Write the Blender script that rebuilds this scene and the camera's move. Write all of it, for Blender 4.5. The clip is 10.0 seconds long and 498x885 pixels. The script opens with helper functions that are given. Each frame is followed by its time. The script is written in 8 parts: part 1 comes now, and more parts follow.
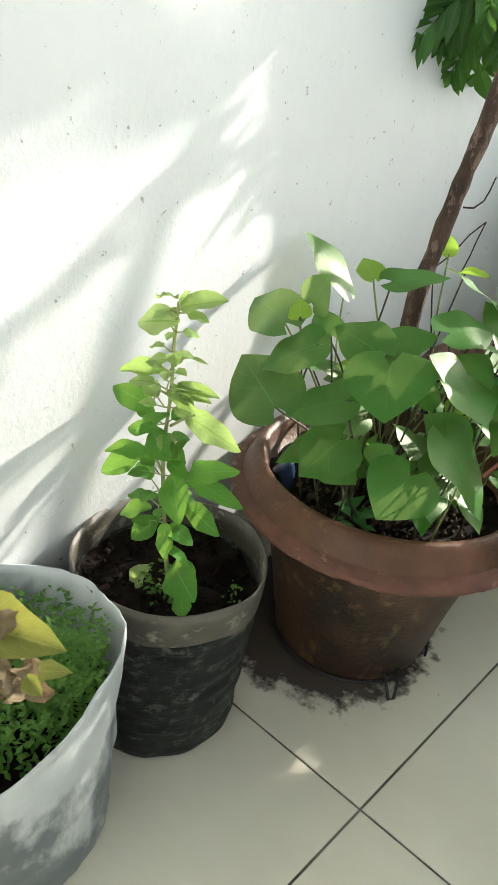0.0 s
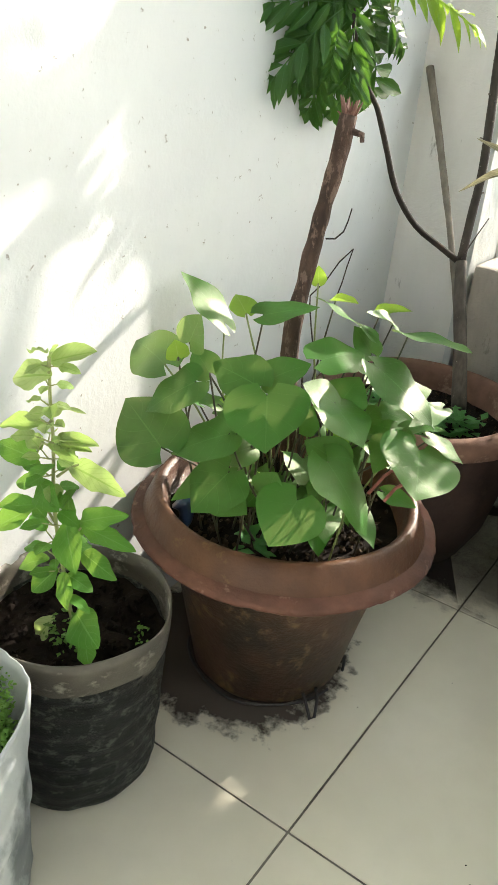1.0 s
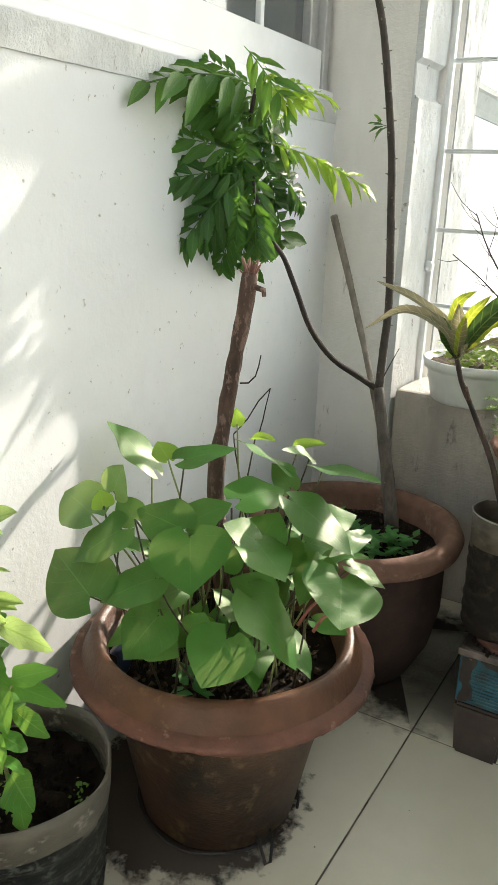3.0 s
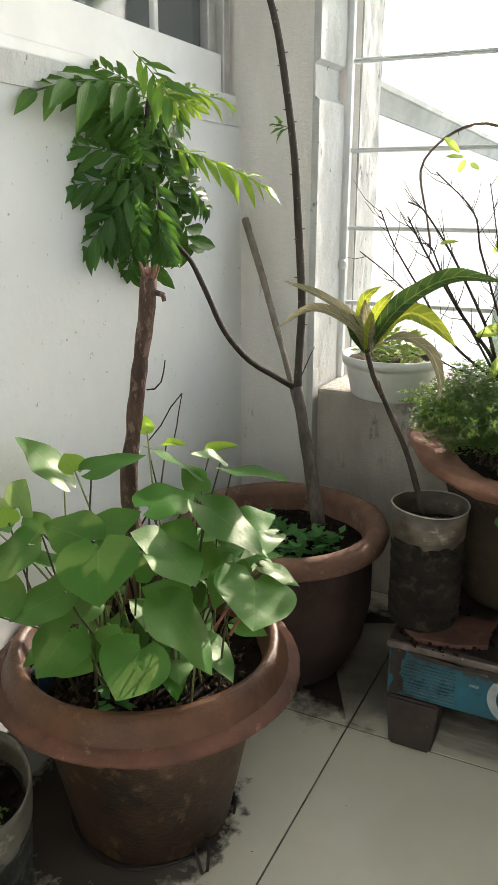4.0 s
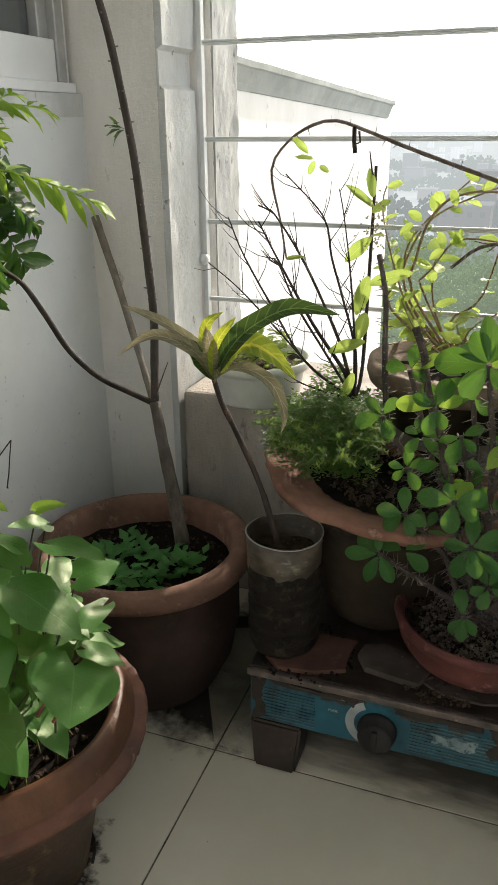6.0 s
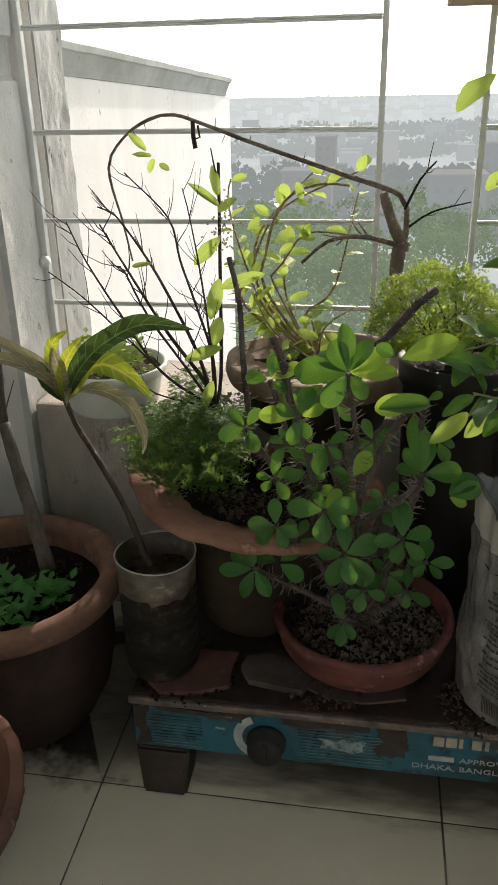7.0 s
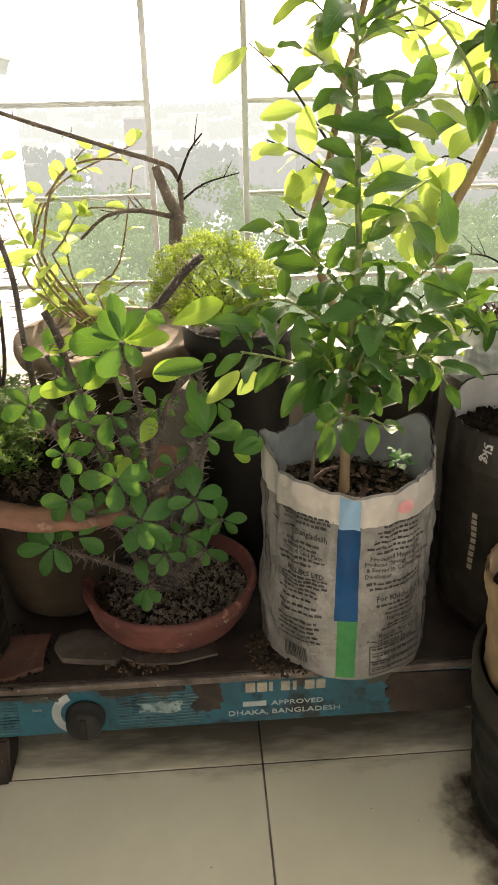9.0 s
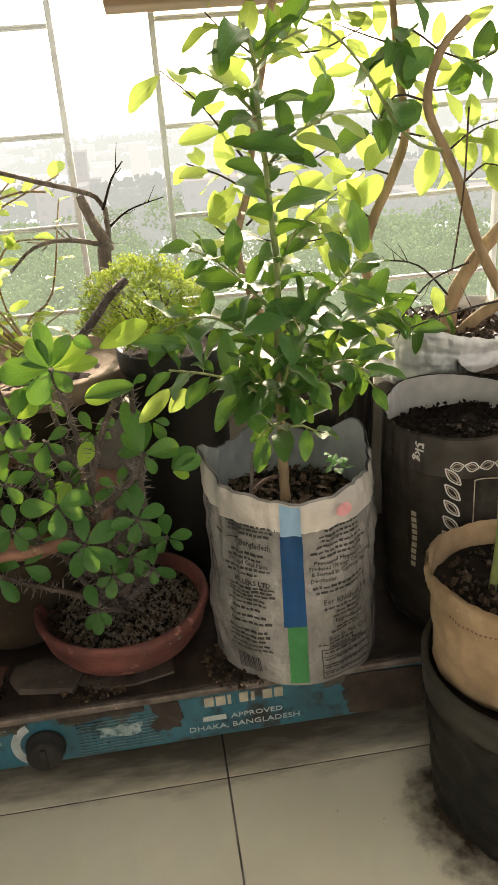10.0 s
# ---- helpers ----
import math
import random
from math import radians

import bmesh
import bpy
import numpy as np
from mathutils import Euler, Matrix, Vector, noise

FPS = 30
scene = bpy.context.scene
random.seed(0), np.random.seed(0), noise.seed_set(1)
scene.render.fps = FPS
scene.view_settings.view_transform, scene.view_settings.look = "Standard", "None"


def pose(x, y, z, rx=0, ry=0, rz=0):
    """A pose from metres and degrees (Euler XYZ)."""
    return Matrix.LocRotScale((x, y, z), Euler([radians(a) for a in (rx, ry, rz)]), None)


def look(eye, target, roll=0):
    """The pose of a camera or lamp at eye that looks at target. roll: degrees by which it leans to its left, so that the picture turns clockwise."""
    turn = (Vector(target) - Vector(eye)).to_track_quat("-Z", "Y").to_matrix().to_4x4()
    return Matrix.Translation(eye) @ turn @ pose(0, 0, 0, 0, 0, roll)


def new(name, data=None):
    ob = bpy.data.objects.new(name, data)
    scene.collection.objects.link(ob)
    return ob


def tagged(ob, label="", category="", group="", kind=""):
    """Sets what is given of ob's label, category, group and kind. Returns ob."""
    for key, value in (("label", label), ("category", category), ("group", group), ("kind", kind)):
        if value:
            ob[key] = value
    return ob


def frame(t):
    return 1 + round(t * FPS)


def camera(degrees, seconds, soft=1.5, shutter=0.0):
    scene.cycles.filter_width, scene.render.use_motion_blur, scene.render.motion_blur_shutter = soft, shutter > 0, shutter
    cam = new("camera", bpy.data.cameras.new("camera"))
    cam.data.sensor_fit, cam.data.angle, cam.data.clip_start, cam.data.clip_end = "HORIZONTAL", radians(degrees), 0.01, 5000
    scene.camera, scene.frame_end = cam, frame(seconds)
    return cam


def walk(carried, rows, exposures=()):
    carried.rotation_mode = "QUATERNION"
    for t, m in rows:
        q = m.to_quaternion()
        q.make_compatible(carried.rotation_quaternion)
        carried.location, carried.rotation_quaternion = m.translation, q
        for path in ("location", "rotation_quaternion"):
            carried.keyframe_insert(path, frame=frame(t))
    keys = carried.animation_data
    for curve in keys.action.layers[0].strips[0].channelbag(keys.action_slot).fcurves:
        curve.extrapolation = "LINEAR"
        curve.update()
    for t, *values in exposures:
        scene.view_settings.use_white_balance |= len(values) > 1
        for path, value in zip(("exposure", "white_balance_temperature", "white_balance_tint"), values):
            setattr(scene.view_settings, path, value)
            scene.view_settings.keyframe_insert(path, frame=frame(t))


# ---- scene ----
cam = camera(35.3, 10.0, soft=1.0)
PATH = [
    (0, (0.002, -0.016, 0.595), (-1.077, 1.349, -0.391), 8.7),
    (0.5, (0.02, -0.007, 0.605), (-0.971, 1.456, -0.331), 7.4),
    (1, (0.032, -0.003, 0.613), (-0.932, 1.496, -0.296), 5.6),
    (1.5, (0.042, -0.004, 0.625), (-0.929, 1.54, -0.197), 3.8),
    (2, (0.049, -0.008, 0.633), (-0.938, 1.584, -0.066), 3.5),
    (2.2, (0.049, -0.012, 0.638), (-0.939, 1.602, -0.009), 3.6),
    (3.3, (0.078, 0.004, 0.641), (-0.849, 1.669, 0.033), 1.2),
    (3.5, (0.085, 0.008, 0.64), (-0.803, 1.697, 0.039), 0.7),
    (4, (0.097, 0.018, 0.638), (-0.746, 1.729, 0.036), -0.0),
    (4.5, (0.099, 0.035, 0.64), (-0.698, 1.777, 0.064), -0.3),
    (5, (0.1, 0.084, 0.64), (-0.603, 1.863, 0.058), -1.1),
    (5.2, (0.097, 0.099, 0.647), (-0.586, 1.874, 0.029), -0.7),
    (6.3, (0.173, 0.133, 0.753), (-0.461, 1.865, -0.021), -0.8),
    (6.5, (0.181, 0.148, 0.758), (-0.402, 1.909, 0.01), -1.8),
    (7, (0.138, 0.17, 0.76), (-0.165, 1.964, -0.069), -1.2),
    (7.5, (0.135, 0.181, 0.76), (0.06, 1.973, -0.125), 0.6),
    (8, (0.153, 0.181, 0.742), (0.147, 1.943, -0.204), -0.6),
    (8.5, (0.173, 0.163, 0.745), (0.231, 1.95, -0.15), -0.8),
    (9, (0.192, 0.15, 0.75), (0.298, 1.947, -0.122), -1.2),
    (9.5, (0.206, 0.148, 0.745), (0.351, 1.94, -0.13), -2.9),
    (10, (0.219, 0.131, 0.748), (0.42, 1.941, -0.079), -4.4),
]
EXPOSURES = [(0.0, 2.1, 6500, 4), (1.0, 2.25, 6800, 6), (2.0, 2.2, 6800, 6), (3.5, 1.85, 6800, 8), (4.5, 1.67, 6900, 10), (5.0, 1.5, 6900, 10), (6.5, 1.22, 7000, 11), (7.5, 0.9, 7400, 11),
             (8.0, 2.1, 8000, 14), (9.0, 2.1, 8000, 14), (10.0, 2.05, 8000, 14)]
walk(cam, [(t, look(eye, target, roll)) for t, eye, target, roll in PATH], EXPOSURES)


# ---- world, sun and light ----
SUN_TO = Vector((-0.165, -1.0, -0.45)).normalized()
world = bpy.data.worlds.new("world")
scene.world = world
world.use_nodes = True
wn = world.node_tree.nodes
sky = wn.new("ShaderNodeTexSky")
sky.sky_type = "NISHITA"
sky.sun_disc = False
sky.sun_elevation = math.asin(-SUN_TO.z)
sky.sun_rotation = math.atan2(-SUN_TO.x, -SUN_TO.y)
sky.air_density, sky.dust_density, sky.ozone_density = 1.0, 1.5, 1.0
pale = wn.new("ShaderNodeHueSaturation")
pale.inputs["Saturation"].default_value = 0.45
wn["Background"].inputs["Strength"].default_value = 0.15
world.node_tree.links.new(sky.outputs[0], pale.inputs["Color"])
world.node_tree.links.new(pale.outputs[0], wn["Background"].inputs["Color"])
sun_data = bpy.data.lights.new("sun", "SUN")
sun_data.energy, sun_data.angle, sun_data.color = 2.4, radians(0.6), (1.0, 0.91, 0.835)
sun = new("sun", sun_data)
sun.rotation_euler = SUN_TO.to_track_quat("-Z", "Y").to_euler()


# ---- materials ----
def nodes_of(name):
    m = bpy.data.materials.new(name)
    m.use_nodes = True
    return m, m.node_tree.nodes, m.node_tree.links


def ramp(n, l, src, stops):
    r = n.new("ShaderNodeValToRGB")
    el = r.color_ramp.elements
    while len(el) < len(stops):
        el.new(0.5)
    for e, (p, c) in zip(el, stops):
        e.position = p
        e.color = (*c, 1) if len(c) == 3 else c
    l.new(src, r.inputs[0])
    return r.outputs[0]


def noise_of(n, l, scale, detail=4.0, rough=0.6, coord=None, stretch=None):
    t = n.new("ShaderNodeTexNoise")
    t.inputs["Scale"].default_value, t.inputs["Detail"].default_value, t.inputs["Roughness"].default_value = scale, detail, rough
    if coord is None:
        coord = n.new("ShaderNodeTexCoord").outputs["Object"]
    if stretch:
        mp = n.new("ShaderNodeMapping")
        mp.inputs["Scale"].default_value = stretch
        l.new(coord, mp.inputs["Vector"])
        coord = mp.outputs[0]
    l.new(coord, t.inputs["Vector"])
    return t.outputs["Fac"]


def mixed(n, l, fac, a, b, mode="MIX"):
    m = n.new("ShaderNodeMix")
    m.data_type, m.blend_type = "RGBA", mode
    for sock, v in ((m.inputs[0], fac), (m.inputs[6], a), (m.inputs[7], b)):
        if hasattr(v, "is_linked"):
            l.new(v, sock)
        elif isinstance(v, (int, float)):
            sock.default_value = v
        else:
            sock.default_value = (*v, 1)
    return m.outputs[2]


def bump_of(n, l, height, strength, distance):
    b = n.new("ShaderNodeBump")
    b.inputs["Strength"].default_value, b.inputs["Distance"].default_value = strength, distance
    l.new(height, b.inputs["Height"])
    return b.outputs[0]


def surface(name, base, dark, scale=30.0, patch=4.0, rough=0.7, metal=0.0, bump=0.25, grain=300.0, spots=None, spot_at=0.68, spot_scale=12.0, stretch=None, world_space=False, vary=0.0, fine_by=2.6, glow=0.0, haze=(0.75, 0.89, 1.02), spec=0.5, relief=0.0022, spot_soft=0.06):
    """Base colour broken up at two scales, optional stains, fine relief."""
    m, n, l = nodes_of(name)
    p = n["Principled BSDF"]
    scale, patch, grain, spot_scale = scale * fine_by, patch * fine_by, grain * fine_by, spot_scale * fine_by
    # glow emits the haze colour, which stands in for misty air
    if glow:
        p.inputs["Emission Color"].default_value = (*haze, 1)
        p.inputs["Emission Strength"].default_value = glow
    coord = n.new("ShaderNodeNewGeometry").outputs["Position"] if world_space else n.new("ShaderNodeTexCoord").outputs["Object"]
    big = noise_of(n, l, patch, 3, 0.55, coord, stretch)
    fine = noise_of(n, l, scale, 6, 0.65, coord, stretch)
    c = mixed(n, l, ramp(n, l, big, [(0.35, (0, 0, 0)), (0.68, (1, 1, 1))]), base, dark)
    c = mixed(n, l, ramp(n, l, fine, [(0.4, (0, 0, 0)), (0.75, (0.55, 0.55, 0.55))]), c, dark)
    if spots:
        s = noise_of(n, l, spot_scale, 5, 0.7, coord, stretch)
        c = mixed(n, l, ramp(n, l, s, [(spot_at, (0, 0, 0)), (spot_at + spot_soft, (1, 1, 1))]), c, spots)
    if vary:
        hs = n.new("ShaderNodeHueSaturation")
        mr = n.new("ShaderNodeMapRange")
        mr.inputs["To Min"].default_value, mr.inputs["To Max"].default_value = 1 - vary, 1 + vary
        l.new(n.new("ShaderNodeObjectInfo").outputs["Random"], mr.inputs["Value"])
        l.new(mr.outputs[0], hs.inputs["Value"])
        l.new(c, hs.inputs["Color"])
        c = hs.outputs[0]
    l.new(c, p.inputs["Base Color"])
    p.inputs["Roughness"].default_value, p.inputs["Metallic"].default_value = rough, metal
    p.inputs["Specular IOR Level"].default_value = spec
    g = noise_of(n, l, grain, 4, 0.7, coord)
    l.new(bump_of(n, l, mixed(n, l, 0.5, g, fine), bump, relief), p.inputs["Normal"])
    return m


def leaf_material(name, top, light, vein, through_colour, rough=0.42, clear=0.45, blotch=None, side_veins=7.0, vein_width=0.05, gloss=0.35, slope=0.7, tint=(1.0, 0.97, 0.80, 1), relief=0.004):
    """A leaf blade that lets light through: midrib and side veins from its own length and width."""
    m, n, l = nodes_of(name)
    p, out = n["Principled BSDF"], n["Material Output"]
    tc = n.new("ShaderNodeTexCoord")
    sep = n.new("ShaderNodeSeparateXYZ")
    l.new(tc.outputs["UV"], sep.inputs[0])

    def m2(op, a, b=0.0):
        q = n.new("ShaderNodeMath")
        q.operation = op
        for i, v in enumerate((a, b)):
            if hasattr(v, "is_linked"):
                l.new(v, q.inputs[i])
            else:
                q.inputs[i].default_value = v
        return q.outputs[0]

    across = m2("ABSOLUTE", m2("SUBTRACT", sep.outputs["X"], 0.5))
    rib = m2("LESS_THAN", across, vein_width * 0.45)
    run = m2("FRACT", m2("MULTIPLY", m2("SUBTRACT", sep.outputs["Y"], m2("MULTIPLY", across, slope)), side_veins))
    side = m2("LESS_THAN", m2("ABSOLUTE", m2("SUBTRACT", run, 0.5)), vein_width * 0.9)
    lines = m2("MAXIMUM", rib, m2("MULTIPLY", side, 0.5))
    rnd = n.new("ShaderNodeObjectInfo").outputs["Random"]
    isl = n.new("ShaderNodeNewGeometry").outputs["Random Per Island"]
    mixr = m2("FRACT", m2("ADD", rnd, isl))
    c = mixed(n, l, mixr, top, light)
    mott = noise_of(n, l, 9.0, 4, 0.6, tc.outputs["UV"])
    c = mixed(n, l, ramp(n, l, mott, [(0.35, (0, 0, 0)), (0.8, (0.5, 0.5, 0.5))]), c, light)
    if blotch:
        bl = noise_of(n, l, 5.0, 5, 0.7, tc.outputs["Object"])
        c = mixed(n, l, ramp(n, l, bl, [(0.58, (0, 0, 0)), (0.68, (0.8, 0.8, 0.8))]), c, blotch)
    c = mixed(n, l, lines, c, vein)
    l.new(c, p.inputs["Base Color"])
    p.inputs["Roughness"].default_value = rough
    p.inputs["Specular IOR Level"].default_value = gloss
    p.inputs["Specular Tint"].default_value = tint
    nb = bump_of(n, l, m2("SUBTRACT", m2("MULTIPLY", mott, 0.5), m2("MULTIPLY", lines, 0.5)), 0.45, relief)
    l.new(nb, p.inputs["Normal"])
    tr = n.new("ShaderNodeBsdfTranslucent")
    l.new(mixed(n, l, 0.75, c, through_colour), tr.inputs["Color"])
    mx = n.new("ShaderNodeMixShader")
    mx.inputs[0].default_value = clear
    l.new(p.outputs[0], mx.inputs[1])
    l.new(tr.outputs[0], mx.inputs[2])
    l.new(mx.outputs[0], out.inputs["Surface"])
    return m


WHITE_WALL = surface("white_plaster", (0.765, 0.782, 0.785), (0.69, 0.705, 0.71), 10, 1.2, 0.7, bump=0.5, grain=45, spots=(0.36, 0.34, 0.31), spot_at=0.658, spot_scale=40, world_space=True, spot_soft=0.03)
GREY_WALL = surface("dusty_plaster", (0.84, 0.815, 0.785), (0.72, 0.695, 0.66), 12, 2.2, 0.85, bump=0.9, grain=70, relief=0.004, spots=(0.36, 0.33, 0.30), spot_at=0.655, spot_scale=14, spot_soft=0.1, stretch=(1, 1, 0.35), world_space=True)
CONCRETE = surface("rough_cement", (0.58, 0.53, 0.475), (0.36, 0.325, 0.285), 24, 4, 0.9, bump=1.0, grain=60, relief=0.007, spots=(0.17, 0.16, 0.14), spot_at=0.62, spot_scale=12, spot_soft=0.1, stretch=(1, 1, 0.4), world_space=True)
PEELED = surface("peeling_white_paint", (0.70, 0.715, 0.71), (0.55, 0.56, 0.55), 30, 7, 0.85, bump=1.0, grain=70, relief=0.004, spots=(0.27, 0.25, 0.235), spot_at=0.64, spot_scale=16, spot_soft=0.05, stretch=(1, 1, 0.6), world_space=True)
MOULDY = surface("mould_stained_paint", (0.47, 0.49, 0.49), (0.34, 0.35, 0.34), 22, 6, 0.85, bump=0.7, grain=60, relief=0.003, spots=(0.085, 0.085, 0.08), spot_at=0.60, spot_scale=18, spot_soft=0.08, stretch=(1, 1, 0.45), world_space=True)
TILE = surface("cream_floor_tile", (0.73, 0.69, 0.565), (0.66, 0.62, 0.50), 14, 2.0, 0.30, bump=0.03, grain=60, spec=0.35, spots=(0.40, 0.36, 0.28), spot_at=0.72, spot_scale=9, world_space=True, vary=0.03)
GROUT = surface("dirty_grout", (0.24, 0.22, 0.185), (0.07, 0.06, 0.05), 60, 10, 0.95, bump=0.5, world_space=True)
COLLAR_CLAY = surface("brown_glazed_clay", (0.165, 0.076, 0.041), (0.065, 0.033, 0.021), 16, 5.0, 0.40, bump=0.8, grain=80, spots=(0.30, 0.18, 0.07), spot_at=0.60, spot_scale=12, spec=0.30, spot_soft=0.16)
TERRACOTTA = surface("weathered_terracotta", (0.100, 0.053, 0.032), (0.014, 0.010, 0.0075), 14, 4.6, 0.45, bump=1.0, grain=80, spots=(0.235, 0.160, 0.080), spot_at=0.555, spot_scale=16, stretch=(1, 1, 0.75), spec=0.35, spot_soft=0.22, relief=0.003)
TERRACOTTA_RED = surface("red_terracotta", (0.205, 0.066, 0.056), (0.070, 0.028, 0.025), 18, 6, 0.6, bump=0.9, grain=90, spots=(0.36, 0.19, 0.16), spot_at=0.575, spot_scale=14, spot_soft=0.12, spec=0.3)
TERRACOTTA_RIM = surface("pinkish_terracotta", (0.215, 0.096, 0.066), (0.075, 0.038, 0.029), 16, 5, 0.7, bump=0.8, grain=70, spots=(0.45, 0.28, 0.21), spot_at=0.57, spot_scale=13, spot_soft=0.16, spec=0.3, relief=0.003)
# the corner pot's shade is put into this dark clay colour
SHADED_CLAY = surface("shaded_terracotta", (0.062, 0.038, 0.033), (0.020, 0.014, 0.012), 16, 5, 0.8, bump=0.7, grain=90, spots=(0.085, 0.058, 0.045), spot_at=0.60, spot_scale=10, spot_soft=0.2, spec=0.25)
MOSSY_SHADED_CLAY = surface("mossy_shaded_clay", (0.060, 0.045, 0.029), (0.020, 0.015, 0.011), 16, 5, 0.85, bump=0.7, grain=90, spots=(0.10, 0.072, 0.048), spot_at=0.6, spot_scale=10, spot_soft=0.2, spec=0.25)
TERRACOTTA_PALE = surface("dusty_terracotta", (0.25, 0.138, 0.100), (0.11, 0.064, 0.048), 18, 6, 0.9, bump=0.8, grain=80, spots=(0.38, 0.255, 0.19), spot_at=0.54, spot_scale=12, spec=0.3, spot_soft=0.2)
LIP_CLAY = surface("orange_chipped_clay", (0.34, 0.178, 0.125), (0.17, 0.085, 0.060), 18, 6, 0.9, bump=0.9, grain=80, spots=(0.50, 0.34, 0.26), spot_at=0.58, spot_scale=12, spec=0.3, spot_soft=0.2)
DUSTY_CLAY = surface("dusty_grey_clay", (0.30, 0.235, 0.175), (0.15, 0.105, 0.072), 18, 6, 0.9, bump=0.8, grain=80, spots=(0.46, 0.41, 0.35), spot_at=0.56, spot_scale=9, spec=0.3, spot_soft=0.2)
SOIL = surface("dark_soil", (0.022, 0.015, 0.011), (0.007, 0.005, 0.004), 120, 25, 0.95, bump=1.0, grain=260, spots=(0.09, 0.07, 0.05), spot_at=0.66, spot_scale=90, spec=0.12)
GRAVEL = surface("gravel_chips", (0.21, 0.17, 0.135), (0.085, 0.066, 0.052), 130, 30, 0.9, bump=0.8, grain=260, spots=(0.27, 0.235, 0.20), spot_at=0.56, spot_scale=110, spec=0.2)
SOIL_DRY = surface("dry_soil", (0.105, 0.075, 0.050), (0.03, 0.022, 0.016), 130, 30, 0.95, bump=1.0, grain=260, spec=0.15, spots=(0.27, 0.21, 0.16), spot_at=0.6, spot_scale=110)
BARK = surface("brown_bark", (0.135, 0.078, 0.058), (0.030, 0.018, 0.014), 36, 12, 0.9, bump=1.0, grain=70, spots=(0.19, 0.125, 0.098), spot_at=0.535, spot_scale=40, stretch=(1.4, 1.4, 0.5), relief=0.006)
BARK_GREY = surface("grey_bark", (0.145, 0.122, 0.105), (0.060, 0.050, 0.043), 70, 18, 0.9, bump=1.0, grain=160, spots=(0.34, 0.31, 0.275), spot_at=0.66, spot_scale=80, stretch=(1.3, 1.3, 0.5))
BARK_OLD = surface("old_grey_brown_bark", (0.24, 0.19, 0.155), (0.10, 0.076, 0.060), 70, 18, 0.9, bump=1.0, grain=160, spots=(0.40, 0.35, 0.30), spot_at=0.62, spot_scale=60, stretch=(1.3, 1.3, 0.6))
SPURGE_BARK = surface("dark_thorny_bark", (0.12, 0.095, 0.083), (0.05, 0.04, 0.035), 90, 22, 0.9, bump=0.9, grain=240, spots=(0.20, 0.165, 0.145), spot_at=0.64, spot_scale=70)
THORN = surface("grey_thorn", (0.26, 0.22, 0.20), (0.13, 0.11, 0.095), 90, 22, 0.8, bump=0.2)
VINE_STEM = surface("vine_petiole", (0.075, 0.085, 0.032), (0.040, 0.030, 0.020), 40, 12, 0.6, bump=0.2)
RED_STEM = surface("pinkish_red_stem", (0.34, 0.11, 0.085), (0.20, 0.07, 0.05), 60, 15, 0.6, bump=0.2)
BLUE_SCRAP = surface("blue_plastic", (0.02, 0.045, 0.11), (0.03, 0.06, 0.14), 40, 10, 0.3, bump=0.3)
BARK_TAN = surface("tan_bark", (0.36, 0.26, 0.15), (0.22, 0.15, 0.09), 80, 18, 0.85, bump=0.6, grain=200, stretch=(1.3, 1.3, 0.4))
TWIG = surface("dark_twig", (0.052, 0.037, 0.029), (0.022, 0.016, 0.013), 90, 30, 0.9, bump=0.6)
STICK = surface("weathered_stick", (0.27, 0.235, 0.195), (0.15, 0.125, 0.10), 60, 12, 0.9, bump=0.7, stretch=(3, 3, 0.4))
GREEN_STEM = surface("green_stem", (0.24, 0.30, 0.10), (0.16, 0.20, 0.07), 60, 15, 0.6, bump=0.2)
YELLOW_STEM = surface("yellow_green_stem", (0.34, 0.38, 0.15), (0.25, 0.29, 0.11), 60, 15, 0.6, bump=0.2)
IRON_WHITE = surface("white_painted_iron", (0.78, 0.81, 0.83), (0.62, 0.64, 0.65), 60, 9, 0.45, bump=0.2, spots=(0.17, 0.11, 0.07), spot_at=0.69, spot_scale=40)
ALUMINIUM = surface("dull_aluminium", (0.50, 0.50, 0.49), (0.36, 0.36, 0.35), 50, 8, 0.45, metal=0.5, bump=0.08)
FRAME_WHITE = surface("white_window_frame", (0.82, 0.83, 0.83), (0.74, 0.75, 0.75), 30, 5, 0.4, bump=0.05)
BLACK_PLASTIC = surface("black_planter_plastic", (0.006, 0.006, 0.0055), (0.014, 0.0135, 0.012), 24, 7, 0.42, bump=0.6, spots=(0.040, 0.036, 0.029), spot_at=0.64, spot_scale=16, spec=0.24)
DUSTY_BLACK = surface("soil_behind_film", (0.008, 0.009, 0.008), (0.026, 0.030, 0.025), 50, 20, 0.42, bump=1.0, spots=(0.15, 0.165, 0.14), spot_at=0.535, spot_scale=32, stretch=(1, 1, 1.5), spec=0.45, relief=0.009, spot_soft=0.11)
CLEAR_GREY = surface("cloudy_film", (0.165, 0.150, 0.120), (0.050, 0.043, 0.033), 16, 5, 0.35, bump=0.4, spots=(0.34, 0.32, 0.27), spot_at=0.57, spot_scale=10, spot_soft=0.12, stretch=(1, 1, 1.6))
FILM_EDGE = surface("pale_cut_edge", (0.50, 0.50, 0.46), (0.32, 0.32, 0.29), 30, 8, 0.4, bump=0.1)
WHITE_PLASTIC = surface("white_pot_plastic", (0.78, 0.80, 0.76), (0.66, 0.68, 0.64), 30, 8, 0.4, bump=0.1, spots=(0.36, 0.34, 0.29), spot_at=0.70, spot_scale=20)
WIRE = surface("black_wire", (0.010, 0.009, 0.009), (0.022, 0.018, 0.016), 60, 12, 0.6, bump=0.1)
